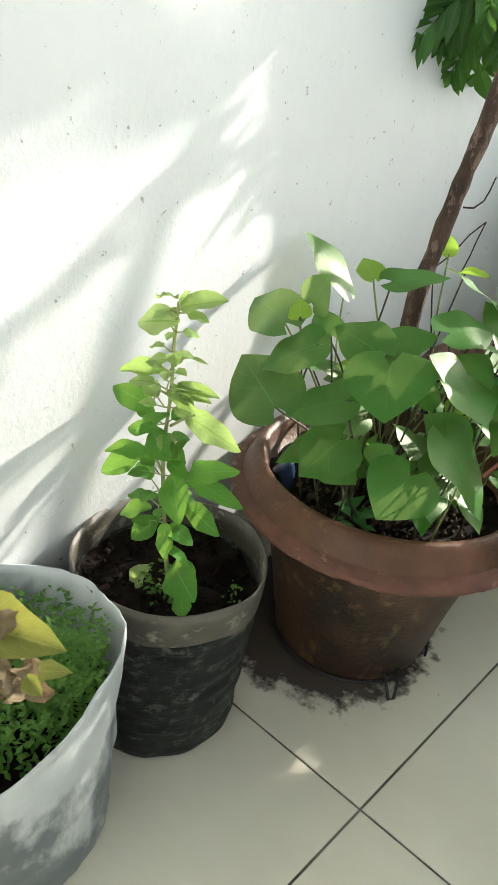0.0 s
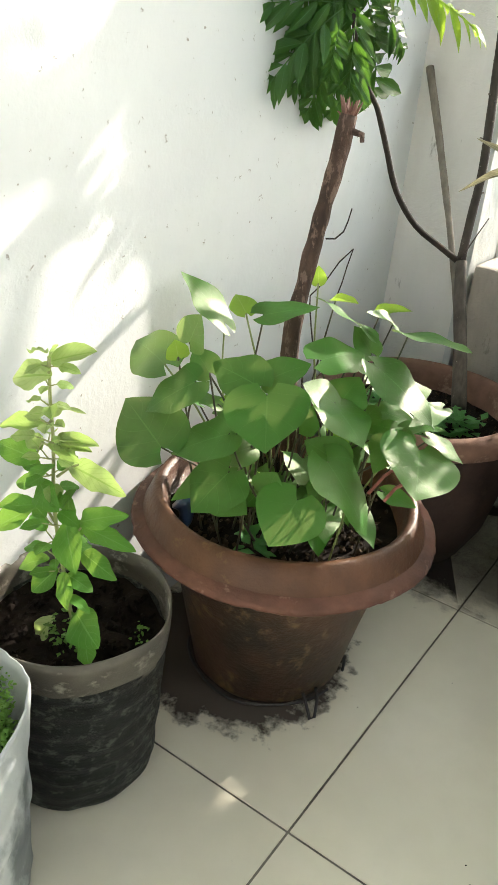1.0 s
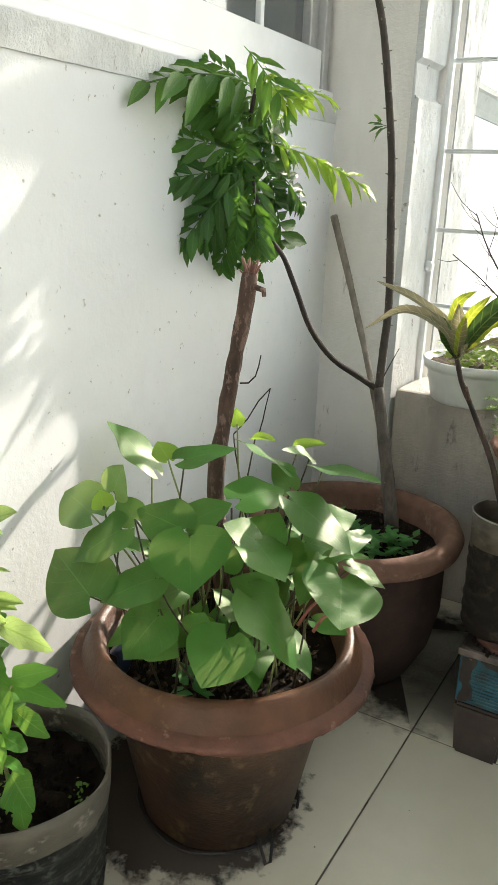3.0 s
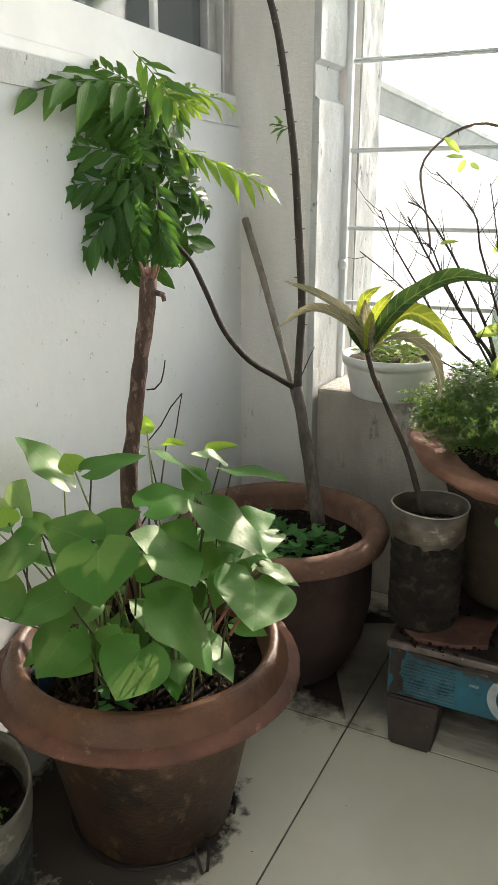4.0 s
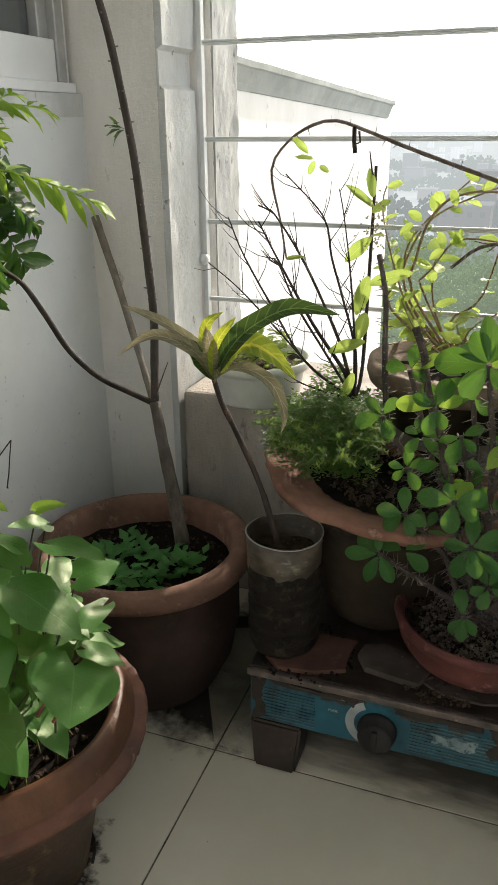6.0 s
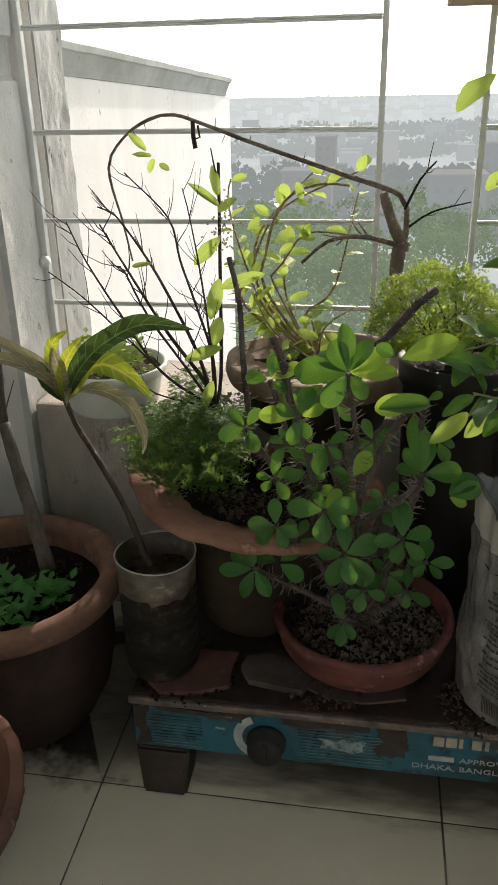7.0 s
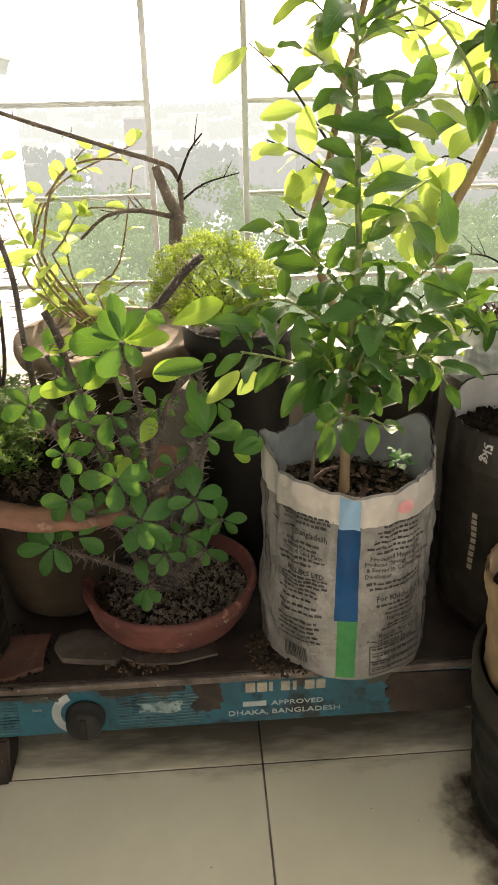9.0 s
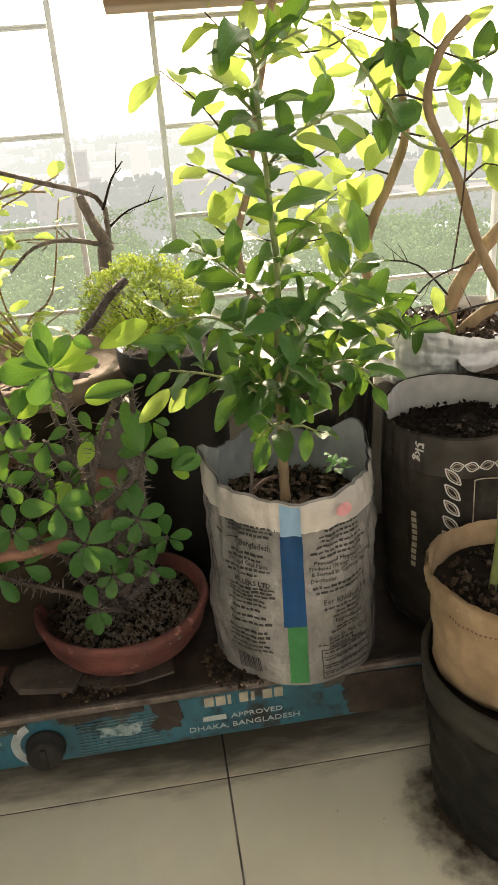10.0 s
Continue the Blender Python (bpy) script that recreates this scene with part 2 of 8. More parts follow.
STEEL_RUST = surface("greasy_rusted_steel", (0.060, 0.042, 0.034), (0.020, 0.015, 0.013), 40, 10, 0.5, metal=0.35, bump=0.4, spots=(0.22, 0.15, 0.11), spot_at=0.66, spot_scale=40)
EDGE_STEEL = surface("worn_steel_edge", (0.22, 0.18, 0.16), (0.06, 0.048, 0.042), 40, 12, 0.45, metal=0.4, bump=0.5, spots=(0.40, 0.33, 0.28), spot_at=0.62, spot_scale=30)
TEAL = surface("teal_enamel", (0.012, 0.125, 0.185), (0.012, 0.070, 0.095), 26, 7, 0.38, bump=0.3, spots=(0.014, 0.013, 0.011), spot_at=0.50, spot_scale=8, spot_soft=0.12, relief=0.003)
LETTER = surface("silver_print", (0.50, 0.52, 0.52), (0.28, 0.32, 0.33), 40, 14, 0.5, bump=0.05, spots=(0.04, 0.09, 0.11), spot_at=0.60, spot_scale=22)
LETTER_OLD = surface("faded_gold_print", (0.42, 0.38, 0.30), (0.25, 0.22, 0.18), 60, 20, 0.4, bump=0.05)
KNOB = surface("black_knob", (0.012, 0.012, 0.013), (0.026, 0.024, 0.022), 60, 20, 0.62, bump=0.2, spec=0.25)
WOOD = surface("plain_old_wood", (0.36, 0.24, 0.14), (0.22, 0.14, 0.08), 40, 6, 0.75, bump=0.4, stretch=(0.25, 2, 2))


# ---- building helpers ----
def link(name, bm, material, smooth=True):
    me = bpy.data.meshes.new(name)
    bmesh.ops.recalc_face_normals(bm, faces=bm.faces)
    bm.to_mesh(me)
    bm.free()
    if material is not None:
        me.materials.append(material)
    if smooth:
        me.polygons.foreach_set("use_smooth", [True] * len(me.polygons))
        me.update()
    return me


def solid(name, bm, material, label="", category="", group="", kind="", smooth=False):
    return tagged(new(name, link(name, bm, material, smooth)), label, category, group, kind)


def part(name, bm, material, parent, label="", smooth=True):
    ob = new(name, link(name, bm, material, smooth))
    ob.parent = parent
    return tagged(ob, label)


def thing(name, at, label, category, group=""):
    """An empty at a thing's base; its parts are built in coordinates relative to it."""
    ob = new(name)
    ob.location = at
    ob.empty_display_size = 0.03
    return tagged(ob, label, category, group)


def box(bm, lo, hi, bevel=0.0):
    geo = bmesh.ops.create_cube(bm, size=1.0)
    for v in geo["verts"]:
        v.co = Vector([(a + b) / 2 + c * (b - a) for a, b, c in zip(lo, hi, v.co)])
    if bevel:
        es = list({e for v in geo["verts"] for e in v.link_edges})
        bmesh.ops.bevel(bm, geom=es, offset=bevel, segments=2, affect="EDGES", profile=0.6)
    return bm


def boxed(lo, hi, bevel=0.0):
    return box(bmesh.new(), lo, hi, bevel)


def lathe(profile, seg=40, wobble=0.0, seed=0.0, edge=None, oval=(1, 1), caps=True):
    """A turned form from (radius, height) pairs. edge(angle, index) adds to the radius and height."""
    bm = bmesh.new()
    rings = []
    for i, (r, z) in enumerate(profile):
        ring = []
        for k in range(seg):
            a = 2 * math.pi * k / seg
            dr, dz = edge(a, i) if edge else (0, 0)
            q = wobble * noise.noise(Vector((math.cos(a) * 1.7, math.sin(a) * 1.7, z * 14 + seed))) if r > 0 else 0
            ring.append(bm.verts.new(((r + dr + q) * math.cos(a) * oval[0], (r + dr + q) * math.sin(a) * oval[1], z + dz)))
        rings.append(ring)
    for a, b in zip(rings, rings[1:]):
        for k in range(seg):
            bm.faces.new((a[k], a[(k + 1) % seg], b[(k + 1) % seg], b[k]))
    if caps:
        bm.faces.new(rings[0][::-1])
        bm.faces.new(rings[-1])
    return bm


def smooth_line(points, step):
    """A soft curve through the points."""
    pts = [Vector(p) for p in points]
    if len(pts) == 2:
        n = max(2, int((pts[1] - pts[0]).length / step))
        return [pts[0].lerp(pts[1], k / n) for k in range(n + 1)]
    out = []
    ext = [pts[0] * 2 - pts[1], *pts, pts[-1] * 2 - pts[-2]]
    for i in range(1, len(ext) - 2):
        p0, p1, p2, p3 = ext[i - 1:i + 3]
        n = max(1, int((p2 - p1).length / step))
        for k in range(n):
            t = k / n
            out.append(0.5 * ((2 * p1) + (p2 - p0) * t + (2 * p0 - 5 * p1 + 4 * p2 - p3) * t * t + (3 * p1 - p0 - 3 * p2 + p3) * t ** 3))
    out.append(pts[-1])
    return out


def tube(bm, points, r0, r1, seg=8, step=0.012, lump=0.0, nodes=0.0):
    """A tapered round stem along the points."""
    line = smooth_line(points, step)
    rings, side = [], None
    for i, p in enumerate(line):
        d = (line[min(i + 1, len(line) - 1)] - line[max(i - 1, 0)]).normalized()
        side = d.orthogonal().normalized() if side is None else (side - d * side.dot(d)).normalized()
        up = d.cross(side)
        f = i / max(1, len(line) - 1)
        r = r0 + (r1 - r0) * f
        r *= 1 + lump * noise.noise(p * 45) + (nodes if nodes and i % 4 == 0 else 0)
        rings.append([bm.verts.new(p + (side * math.cos(a) + up * math.sin(a)) * r * (1 + lump * 0.6 * noise.noise(p * 90 + Vector((a, 0, 0)))))
                      for a in [2 * math.pi * k / seg for k in range(seg)]])
    for a, b in zip(rings, rings[1:]):
        for k in range(seg):
            bm.faces.new((a[k], a[(k + 1) % seg], b[(k + 1) % seg], b[k]))
    bm.faces.new(rings[0][::-1])
    bm.faces.new(rings[-1])
    return bm


def origin_of(ob):
    """Where a thing's or a part's own coordinates begin."""
    off = Vector()
    while ob is not None:
        off += ob.matrix_basis.translation
        ob = ob.parent
    return off


def stem(name, parent, points, r0, r1, material, seg=8, lump=0.0, label="", step=0.012, nodes=0.0):
    """A stem given in world coordinates, as a part of parent."""
    base = origin_of(parent)
    return part(name, tube(bmesh.new(), [Vector(p) - base for p in points], r0, r1, seg, step, lump, nodes), material, parent, label)


def blade(kind, rows=7, droop=0.16, fold=0.18, wave=0.0, seed=0, lobe=0.0, notch=0.0, blunt=False):
    """A leaf blade along +y, one unit long, with its width from kind(t)."""
    rnd = random.Random(seed)
    verts, uvs, faces = [], [], []
    cols = (-1.0, -0.5, 0.0, 0.5, 1.0)
    ph = rnd.uniform(0, 6)
    twist = rnd.uniform(-0.25, 0.25)
    droop, fold, wave = droop * rnd.uniform(0.4, 1.9), fold * rnd.uniform(0.2, 1.7), wave * rnd.uniform(0.7, 1.4)
    for i in range(rows + 1):
        t = 0.5 - 0.5 * math.cos(math.pi * i / rows) if blunt else (i / rows) ** 1.25
        w = kind(t)
        for u in cols:
            x = u * w
            y = t - lobe * abs(u) ** 1.5 * (1 - t) ** 3
            z = -droop * t * t + fold * abs(u) * w + wave * w * abs(u) * math.sin(9 * t + ph + (2 if u > 0 else 0)) + twist * x * t
            if wave > 0.08:
                x *= 1 + 0.05 * abs(u) * math.sin(13 * t + 2 * ph + (1.7 if u > 0 else 0))
            if notch and abs(u) == 1 and i % 2:
                x *= 1 - notch
            verts.append((x, y, z))
            uvs.append((0.5 + 0.5 * u, t))
    c = len(cols)
    for i in range(rows):
        for k in range(c - 1):
            faces.append((i * c + k, i * c + k + 1, (i + 1) * c + k + 1, (i + 1) * c + k))
    return verts, uvs, faces


def blade_mesh(name, material, spec):
    verts, uvs, faces = spec
    me = bpy.data.meshes.new(name)
    me.from_pydata(verts, [], faces)
    uv = me.uv_layers.new(name="UVMap")
    for loop in me.loops:
        uv.data[loop.index].uv = uvs[loop.vertex_index]
    me.materials.append(material)
    me.polygons.foreach_set("use_smooth", [True] * len(me.polygons))
    me.update()
    return me


def leaf_matrix(base, tip, wide, normal):
    base, tip = Vector(base), Vector(tip)
    y = tip - base
    ln = y.length
    y.normalize()
    nrm = Vector(normal)
    x = y.cross(nrm)
    if x.length < 1e-3:
        x = y.orthogonal()
    x.normalize()
    z = x.cross(y)
    m = Matrix((x * wide, y * ln, z * ln)).transposed().to_4x4()
    m.translation = base
    return m


def leaf(parent, mesh, base, tip, wide, normal=(0, 0, 1), label="", name="leaf"):
    """One leaf from base to tip in world coordinates; wide: its half-width unit in metres."""
    ob = new(name, mesh)
    ob.parent = parent
    m = leaf_matrix(base, tip, wide, normal)
    off = Vector()
    q = parent
    while q is not None:
        off += q.matrix_basis.translation
        q = q.parent
    m.translation -= off
    ob.matrix_basis = m
    return tagged(ob, label)


def joined_blades(name, parent, spec, material, mats, label=""):
    """Many small leaves as one mesh: spec is a blade, mats the world poses."""
    verts, uvs, faces = spec
    base = parent.matrix_basis.translation if parent else Vector()
    V, F, U = [], [], []
    arr = [Vector(v) for v in verts]
    for m in mats:
        o = len(V)
        V.extend([(m @ v) - base for v in arr])
        U.extend(uvs)
        F.extend([tuple(i + o for i in f) for f in faces])
    me = bpy.data.meshes.new(name)
    me.from_pydata(V, [], F)
    uv = me.uv_layers.new(name="UVMap")
    idx = np.empty(len(me.loops), dtype=np.int32)
    me.loops.foreach_get("vertex_index", idx)
    uv.data.foreach_set("uv", np.array(U, dtype=np.float32)[idx].ravel())
    me.materials.append(material)
    me.polygons.foreach_set("use_smooth", [True] * len(me.polygons))
    me.update()
    ob = new(name, me)
    ob.parent = parent
    return tagged(ob, label, kind="stuff")


def crumbs(name, parent, centre, radius, z, count, size, material, seed, label="", spread=None):
    """Loose clods and chips lying on soil, as one part."""
    rnd = random.Random(seed)
    V, F = [], []
    for _ in range(count):
        a, r = rnd.uniform(0, 6.283), radius * math.sqrt(rnd.random())
        c = Vector((centre[0] + r * math.cos(a), centre[1] + r * math.sin(a), z + rnd.uniform(-0.2, 0.6) * size))
        o = len(V)
        s = size * rnd.uniform(0.4, 1.3)
        rot = Euler((rnd.uniform(0, 6), rnd.uniform(0, 6), rnd.uniform(0, 6))).to_matrix()
        flat = rnd.uniform(0.3, 0.9)
        for p in ((1, 0, 0), (-1, 0, 0), (0, 1, 0), (0, -1, 0), (0, 0, flat), (0, 0, -flat)):
            V.append(c + rot @ (Vector(p) * s * rnd.uniform(0.6, 1.1)))
        F.extend([(o + a1, o + b1, o + c1) for a1, b1, c1 in ((0, 2, 4), (2, 1, 4), (1, 3, 4), (3, 0, 4), (2, 0, 5), (1, 2, 5), (3, 1, 5), (0, 3, 5))])
    me = bpy.data.meshes.new(name)
    me.from_pydata(V, [], F)
    me.materials.append(material)
    ob = new(name, me)
    ob.parent = parent
    return tagged(ob, label, kind="stuff")


def soil_disc(radius, z, seed, bumpy=0.006, rings=9, seg=36):
    bm = bmesh.new()
    rows = []
    for i in range(rings + 1):
        r = radius * i / rings
        row = []
        for k in range(seg if i else 1):
            a = 2 * math.pi * k / seg
            p = Vector((r * math.cos(a), r * math.sin(a), 0))
            p.z = z + bumpy * (noise.noise(p * 40 + Vector((seed, 0, 0))) + 0.5 * noise.noise(p * 110 + Vector((seed, 3, 0))))
            row.append(bm.verts.new(p))
        rows.append(row)
    for k in range(seg):
        bm.faces.new((rows[0][0], rows[1][k], rows[1][(k + 1) % seg]))
    for a, b in zip(rows[1:], rows[2:]):
        for k in range(seg):
            bm.faces.new((a[k], b[k], b[(k + 1) % seg], a[(k + 1) % seg]))
    return bm


# ---- the balcony: walls, parapet, ceiling ----
XW, YB, XE, YS, TOP = -0.492, 1.173, 1.45, -1.5, 2.25
LEDGE = 0.768


def wall_x(y):
    """The white wall runs a little askew."""
    return -0.451 - 0.05 * (y - 0.45)


def prism(bm, prof, z0, z1):
    lo = [bm.verts.new((x, y, z0)) for x, y in prof]
    hi = [bm.verts.new((x, y, z1)) for x, y in prof]
    n = len(prof)
    for k in range(n):
        bm.faces.new((lo[k], lo[(k + 1) % n], hi[(k + 1) % n], hi[k]))
    bm.faces.new(lo[::-1])
    bm.faces.new(hi)
    return bm


def askew(y0, y1, z0, z1, out=0.0, depth=0.12):
    return prism(bmesh.new(), [(wall_x(y0) - depth, y0), (wall_x(y0) + out, y0), (wall_x(y1) + out, y1), (wall_x(y1) - depth, y1)], z0, z1)


solid("wall_west", askew(YS, YB, -0.02, LEDGE), WHITE_WALL, "white painted plaster wall with scuffs and peeled spots", "wall", kind="structure")
solid("baseboard_strip", askew(YS, YB - 0.001, LEDGE - 0.030, LEDGE - 0.001, 0.0025, 0.01), PEELED, "flaking plaster band under the window ledge", "plaster band", kind="structure")
solid("wall_west_top", askew(YS, YB, 1.62, TOP), WHITE_WALL, "white plaster above the window", "wall", kind="structure")
solid("wall_west_pier", askew(YS, -0.62, LEDGE, 1.62), WHITE_WALL, "white plaster wall beside the window", "wall", kind="structure")
# pier in the corner, with a splayed, flaking reveal up to the grille
def lumpy(profile, z0, z1, amp, seed, inset=None, step=0.005):
    """An uneven plaster skin: a plan line carried upwards, roughened along its normal."""
    line = []
    for (xa, ya), (xb, yb) in zip(profile, profile[1:]):
        n = max(1, int(math.hypot(xb - xa, yb - ya) / step))
        line += [Vector((xa + (xb - xa) * k / n, ya + (yb - ya) * k / n, 0)) for k in range(n)]
    line.append(Vector((*profile[-1], 0)))
    bm = bmesh.new()
    rows, nz = [], int((z1 - z0) / 0.006)
    for r in range(nz + 1):
        z = z0 + (z1 - z0) * r / nz
        row = []
        for k, p in enumerate(line):
            t = (line[min(k + 1, len(line) - 1)] - line[max(k - 1, 0)]).normalized()
            q = Vector((p.x * 28, p.y * 28, z * 22 + seed))
            w = amp * (noise.noise(q) + 0.6 * noise.noise(q * 3.1) + 0.35 * noise.noise(q * 8.3))
            back = inset(z) if inset and p.x > -0.360 else 0
            row.append(bm.verts.new(p + Vector((t.y, -t.x, 0)) * (w if k else 0) + Vector((-back, 0, z))))
        rows.append(row)
    for a, b in zip(rows, rows[1:]):
        for k in range(len(line) - 1):
            bm.faces.new((a[k], a[k + 1], b[k + 1], b[k]))
    bm.normal_update()
    for e in bm.edges:
        if len(e.link_faces) == 2 and e.calc_face_angle() > 0.6:
            e.smooth = False
    return bm


def notch(z):
    """The chipped horizontal groove in the reveal."""
    return 0.0095 * max(0.0, min(1.0, (z - 0.774) / 0.004)) * max(0.0, min(1.0, (0.826 - z) / 0.003))


pier = [(XW - 0.12, YB), (-0.3685, YB), (-0.3685, 1.285), (-0.340, 1.30), (-0.340, 1.40), (XW - 0.12, 1.40)]
solid("wall_north", prism(bmesh.new(), pier, -0.02, TOP), GREY_WALL, "dusty off-white plaster pier", "wall", kind="structure")
solid("trim", lumpy([(-0.3695, YB + 0.0006), (-0.3640, YB - 0.0012), (-0.3565, YB - 0.0018), (-0.3525, 1.2665)], -0.01, TOP - 0.005, 0.0013, 3.0, notch, 0.0042), PEELED, "chipped and peeling white plaster edge of the reveal", "reveal", kind="structure", smooth=True)
solid("wall_outer_reveal", lumpy([(-0.345, 1.2995), (-0.3375, 1.301), (-0.3370, 1.398)], 0.335, TOP - 0.01, 0.0022, 8.0), MOULDY, "stained white outer reveal with black mould", "reveal", kind="structure", smooth=True)
PARAPET = 0.340
solid("wall_parapet", boxed((-0.352, YB + 0.006, -0.02), (XE, 1.40, PARAPET), 0.006), CONCRETE, "low rough cement parapet under the grille", "parapet", kind="structure")
solid("wall_lintel", boxed((-0.34, YB, 1.95), (XE, 1.40, TOP)), WHITE_WALL, "white lintel over the opening", "wall", kind="structure")
# unseen east wall, its opening placed to light the west side
bm = box(bmesh.new(), (XE, YS, -0.02), (XE + 0.12, 0.10, TOP))
box(bm, (XE, 0.10, -0.02), (XE + 0.12, 1.15, 0.88))
box(bm, (XE, 0.10, 2.12), (XE + 0.12, 1.15, TOP))
box(bm, (XE, 1.15, -0.02), (XE + 0.12, 1.40, TOP))
solid("wall_east", bm, WHITE_WALL, "plain white unseen wall, wide opening above a parapet placed for daylight", "wall", kind="structure")
# unseen south wall, its opening added to bring light from behind
bm = box(bmesh.new(), (XW - 0.12, YS - 0.12, -0.02), (XE + 0.12, YS, 0.80))
box(bm, (XW - 0.12, YS - 0.12, 2.08), (XE + 0.12, YS, TOP))
box(bm, (XW - 0.12, YS - 0.12, 0.80), (-0.45, YS, 2.08))
box(bm, (0.50, YS - 0.12, 0.80), (XE + 0.12, YS, 2.08))
solid("wall_south", bm, WHITE_WALL, "plain white unseen wall, opening above a parapet added for daylight", "wall", kind="structure")
solid("ceiling", boxed((XW - 0.12, YS - 0.12, TOP), (XE + 0.12, 1.40, TOP + 0.12)), WHITE_WALL, "white ceiling", "ceiling", kind="structure")

# window above the ledge in the white wall
glass, gn, gl = nodes_of("tinted_glass")
gp = gn["Principled BSDF"]
gp.inputs["Base Color"].default_value = (0.30, 0.33, 0.33, 1)
gp.inputs["Roughness"].default_value = 0.06
gp.inputs["Transmission Weight"].default_value = 0.75
window = tagged(new("window_1"), "sliding window in white and grey aluminium frame", "window", kind="structure")
window.location = (wall_x(0.3), 0.3, LEDGE)
window.rotation_euler.z = math.atan(0.05)
def wbox(name, y0, y1, z0, z1, x0, x1, material, label=""):
    return part(name, boxed((x0, y0 - 0.3, z0 - LEDGE), (x1, y1 - 0.3, z1 - LEDGE), 0.002), material, window, label, smooth=False)
wbox("window_sill", -0.62, 1.170, LEDGE + 0.001, LEDGE + 0.014, -0.11, -0.004, FRAME_WHITE)
wbox("bottom_rail", -0.62, 1.1305, LEDGE + 0.014, LEDGE + 0.066, -0.055, -0.010, FRAME_WHITE, "wide white bottom rail")
wbox("jamb", 1.131, 1.1515, LEDGE + 0.014, 1.62, -0.06, -0.006, ALUMINIUM, "grey aluminium jamb")
wbox("jamb", 1.152, 1.170, LEDGE + 0.014, 1.62, -0.07, -0.014, FRAME_WHITE)
wbox("stile", 1.106, 1.1305, LEDGE + 0.067, 1.56, -0.048, -0.018, ALUMINIUM)
wbox("stile", 0.962, 0.972, LEDGE + 0.067, 1.56, -0.042, -0.024, FRAME_WHITE)
wbox("top_rail", -0.62, 1.1305, 1.56, 1.62, -0.055, -0.010, FRAME_WHITE)
wbox("pane", 0.973, 1.1055, LEDGE + 0.067, 1.559, -0.036, -0.031, glass, "grey tinted pane")
wbox("pane", -0.619, 0.9615, LEDGE + 0.067, 1.559, -0.036, -0.031, glass, "grey tinted pane")
# added pale curtain, standing in for bright reflections in the left pane
CURTAIN = surface("pale_curtain", (0.62, 0.63, 0.63), (0.48, 0.49, 0.49), 20, 5, 0.8, bump=0.1)
bm = bmesh.new()
for k in range(61):
    y0, y1 = -0.6 + k * 0.025, -0.6 + (k + 1) * 0.025
    x0, x1 = [wall_x(0.3) - 0.10 + 0.008 * math.sin(q * 70) for q in (y0, y1)]
    bm.faces.new([bm.verts.new(c) for c in ((x0, y0, LEDGE + 0.02), (x1, y1, LEDGE + 0.02), (x1, y1, 1.6), (x0, y0, 1.6))])
bmesh.ops.remove_doubles(bm, verts=bm.verts[:], dist=1e-5)
solid("curtain", bm, CURTAIN, "pale curtain added behind the left panes to brighten them", "curtain", smooth=True)
bm = box(bmesh.new(), (XW - 0.96, YS, 0.2), (XW - 0.85, 1.4, 2.0))
box(bm, (XW - 0.85, YS, 0.2), (XW - 0.14, 1.4, 0.3))
box(bm, (XW - 0.85, YS, 1.9), (XW - 0.14, 1.4, 2.0))
box(bm, (XW - 0.85, YS, 0.3), (XW - 0.14, YS + 0.1, 1.9))
box(bm, (XW - 0.85, 1.3, 0.3), (XW - 0.14, 1.4, 1.9))
solid("wall_room_behind", bm, GREY_WALL, "dim room behind the window", "wall", kind="structure")

# ---- iron grille ----
grille = thing("window_grille", (-0.347, 1.277, PARAPET), "white painted iron window grille of flat bars", "grille")
def gbar(name, lo, hi):
    g = grille.location
    return part(name, boxed([a - b for a, b in zip(lo, g)], [a - b for a, b in zip(hi, g)], 0.0012), IRON_WHITE, grille, smooth=False)
levels = [0.467, 0.587, 0.706, 0.835, 0.96, 1.085, 1.21, 1.335, 1.46, 1.585, 1.71]
for x0, x1 in ((-0.347, 0.1335), (0.262, 0.742), (0.871, 1.351)):
    for x in (x0, x1):
        gbar("upright", (x - 0.0040, 1.271, PARAPET - 0.003), (x + 0.0040, 1.283, 1.95))
    for z in levels:
        gbar("crossbar", (x0 + 0.0041, 1.2745, z + 0.0004), (x1 - 0.0041, 1.281, z + 0.0036))
        gbar("crossbar", (x0 + 0.0041, 1.2755, z - 0.0034), (x1 - 0.0041, 1.2815, z + 0.0002))
bm = lathe([(0.0, -0.004), (0.008, -0.003), (0.009, 0.004), (0.006, 0.009), (0.0, 0.010)], 12)
bmesh.ops.rotate(bm, verts=bm.verts, matrix=Matrix.Rotation(radians(90), 3, "X"))
bmesh.ops.translate(bm, verts=bm.verts, vec=(0.0, -0.008, 0.53 - PARAPET))
part("bolt", bm, IRON_WHITE, grille, "painted round bolt head")

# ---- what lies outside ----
# haze over the ground is painted in as emission
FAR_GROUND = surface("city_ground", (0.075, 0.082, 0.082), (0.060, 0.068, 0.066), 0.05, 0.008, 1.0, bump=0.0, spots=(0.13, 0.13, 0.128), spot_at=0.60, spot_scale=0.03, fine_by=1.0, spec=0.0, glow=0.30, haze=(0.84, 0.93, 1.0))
bm = bmesh.new()
bmesh.ops.create_grid(bm, x_segments=8, y_segments=8, size=2500)
bmesh.ops.translate(bm, verts=bm.verts, vec=(0, 0, -32))
solid("ground", bm, FAR_GROUND, "green and grey city ground far below with painted haze", "ground", kind="structure")

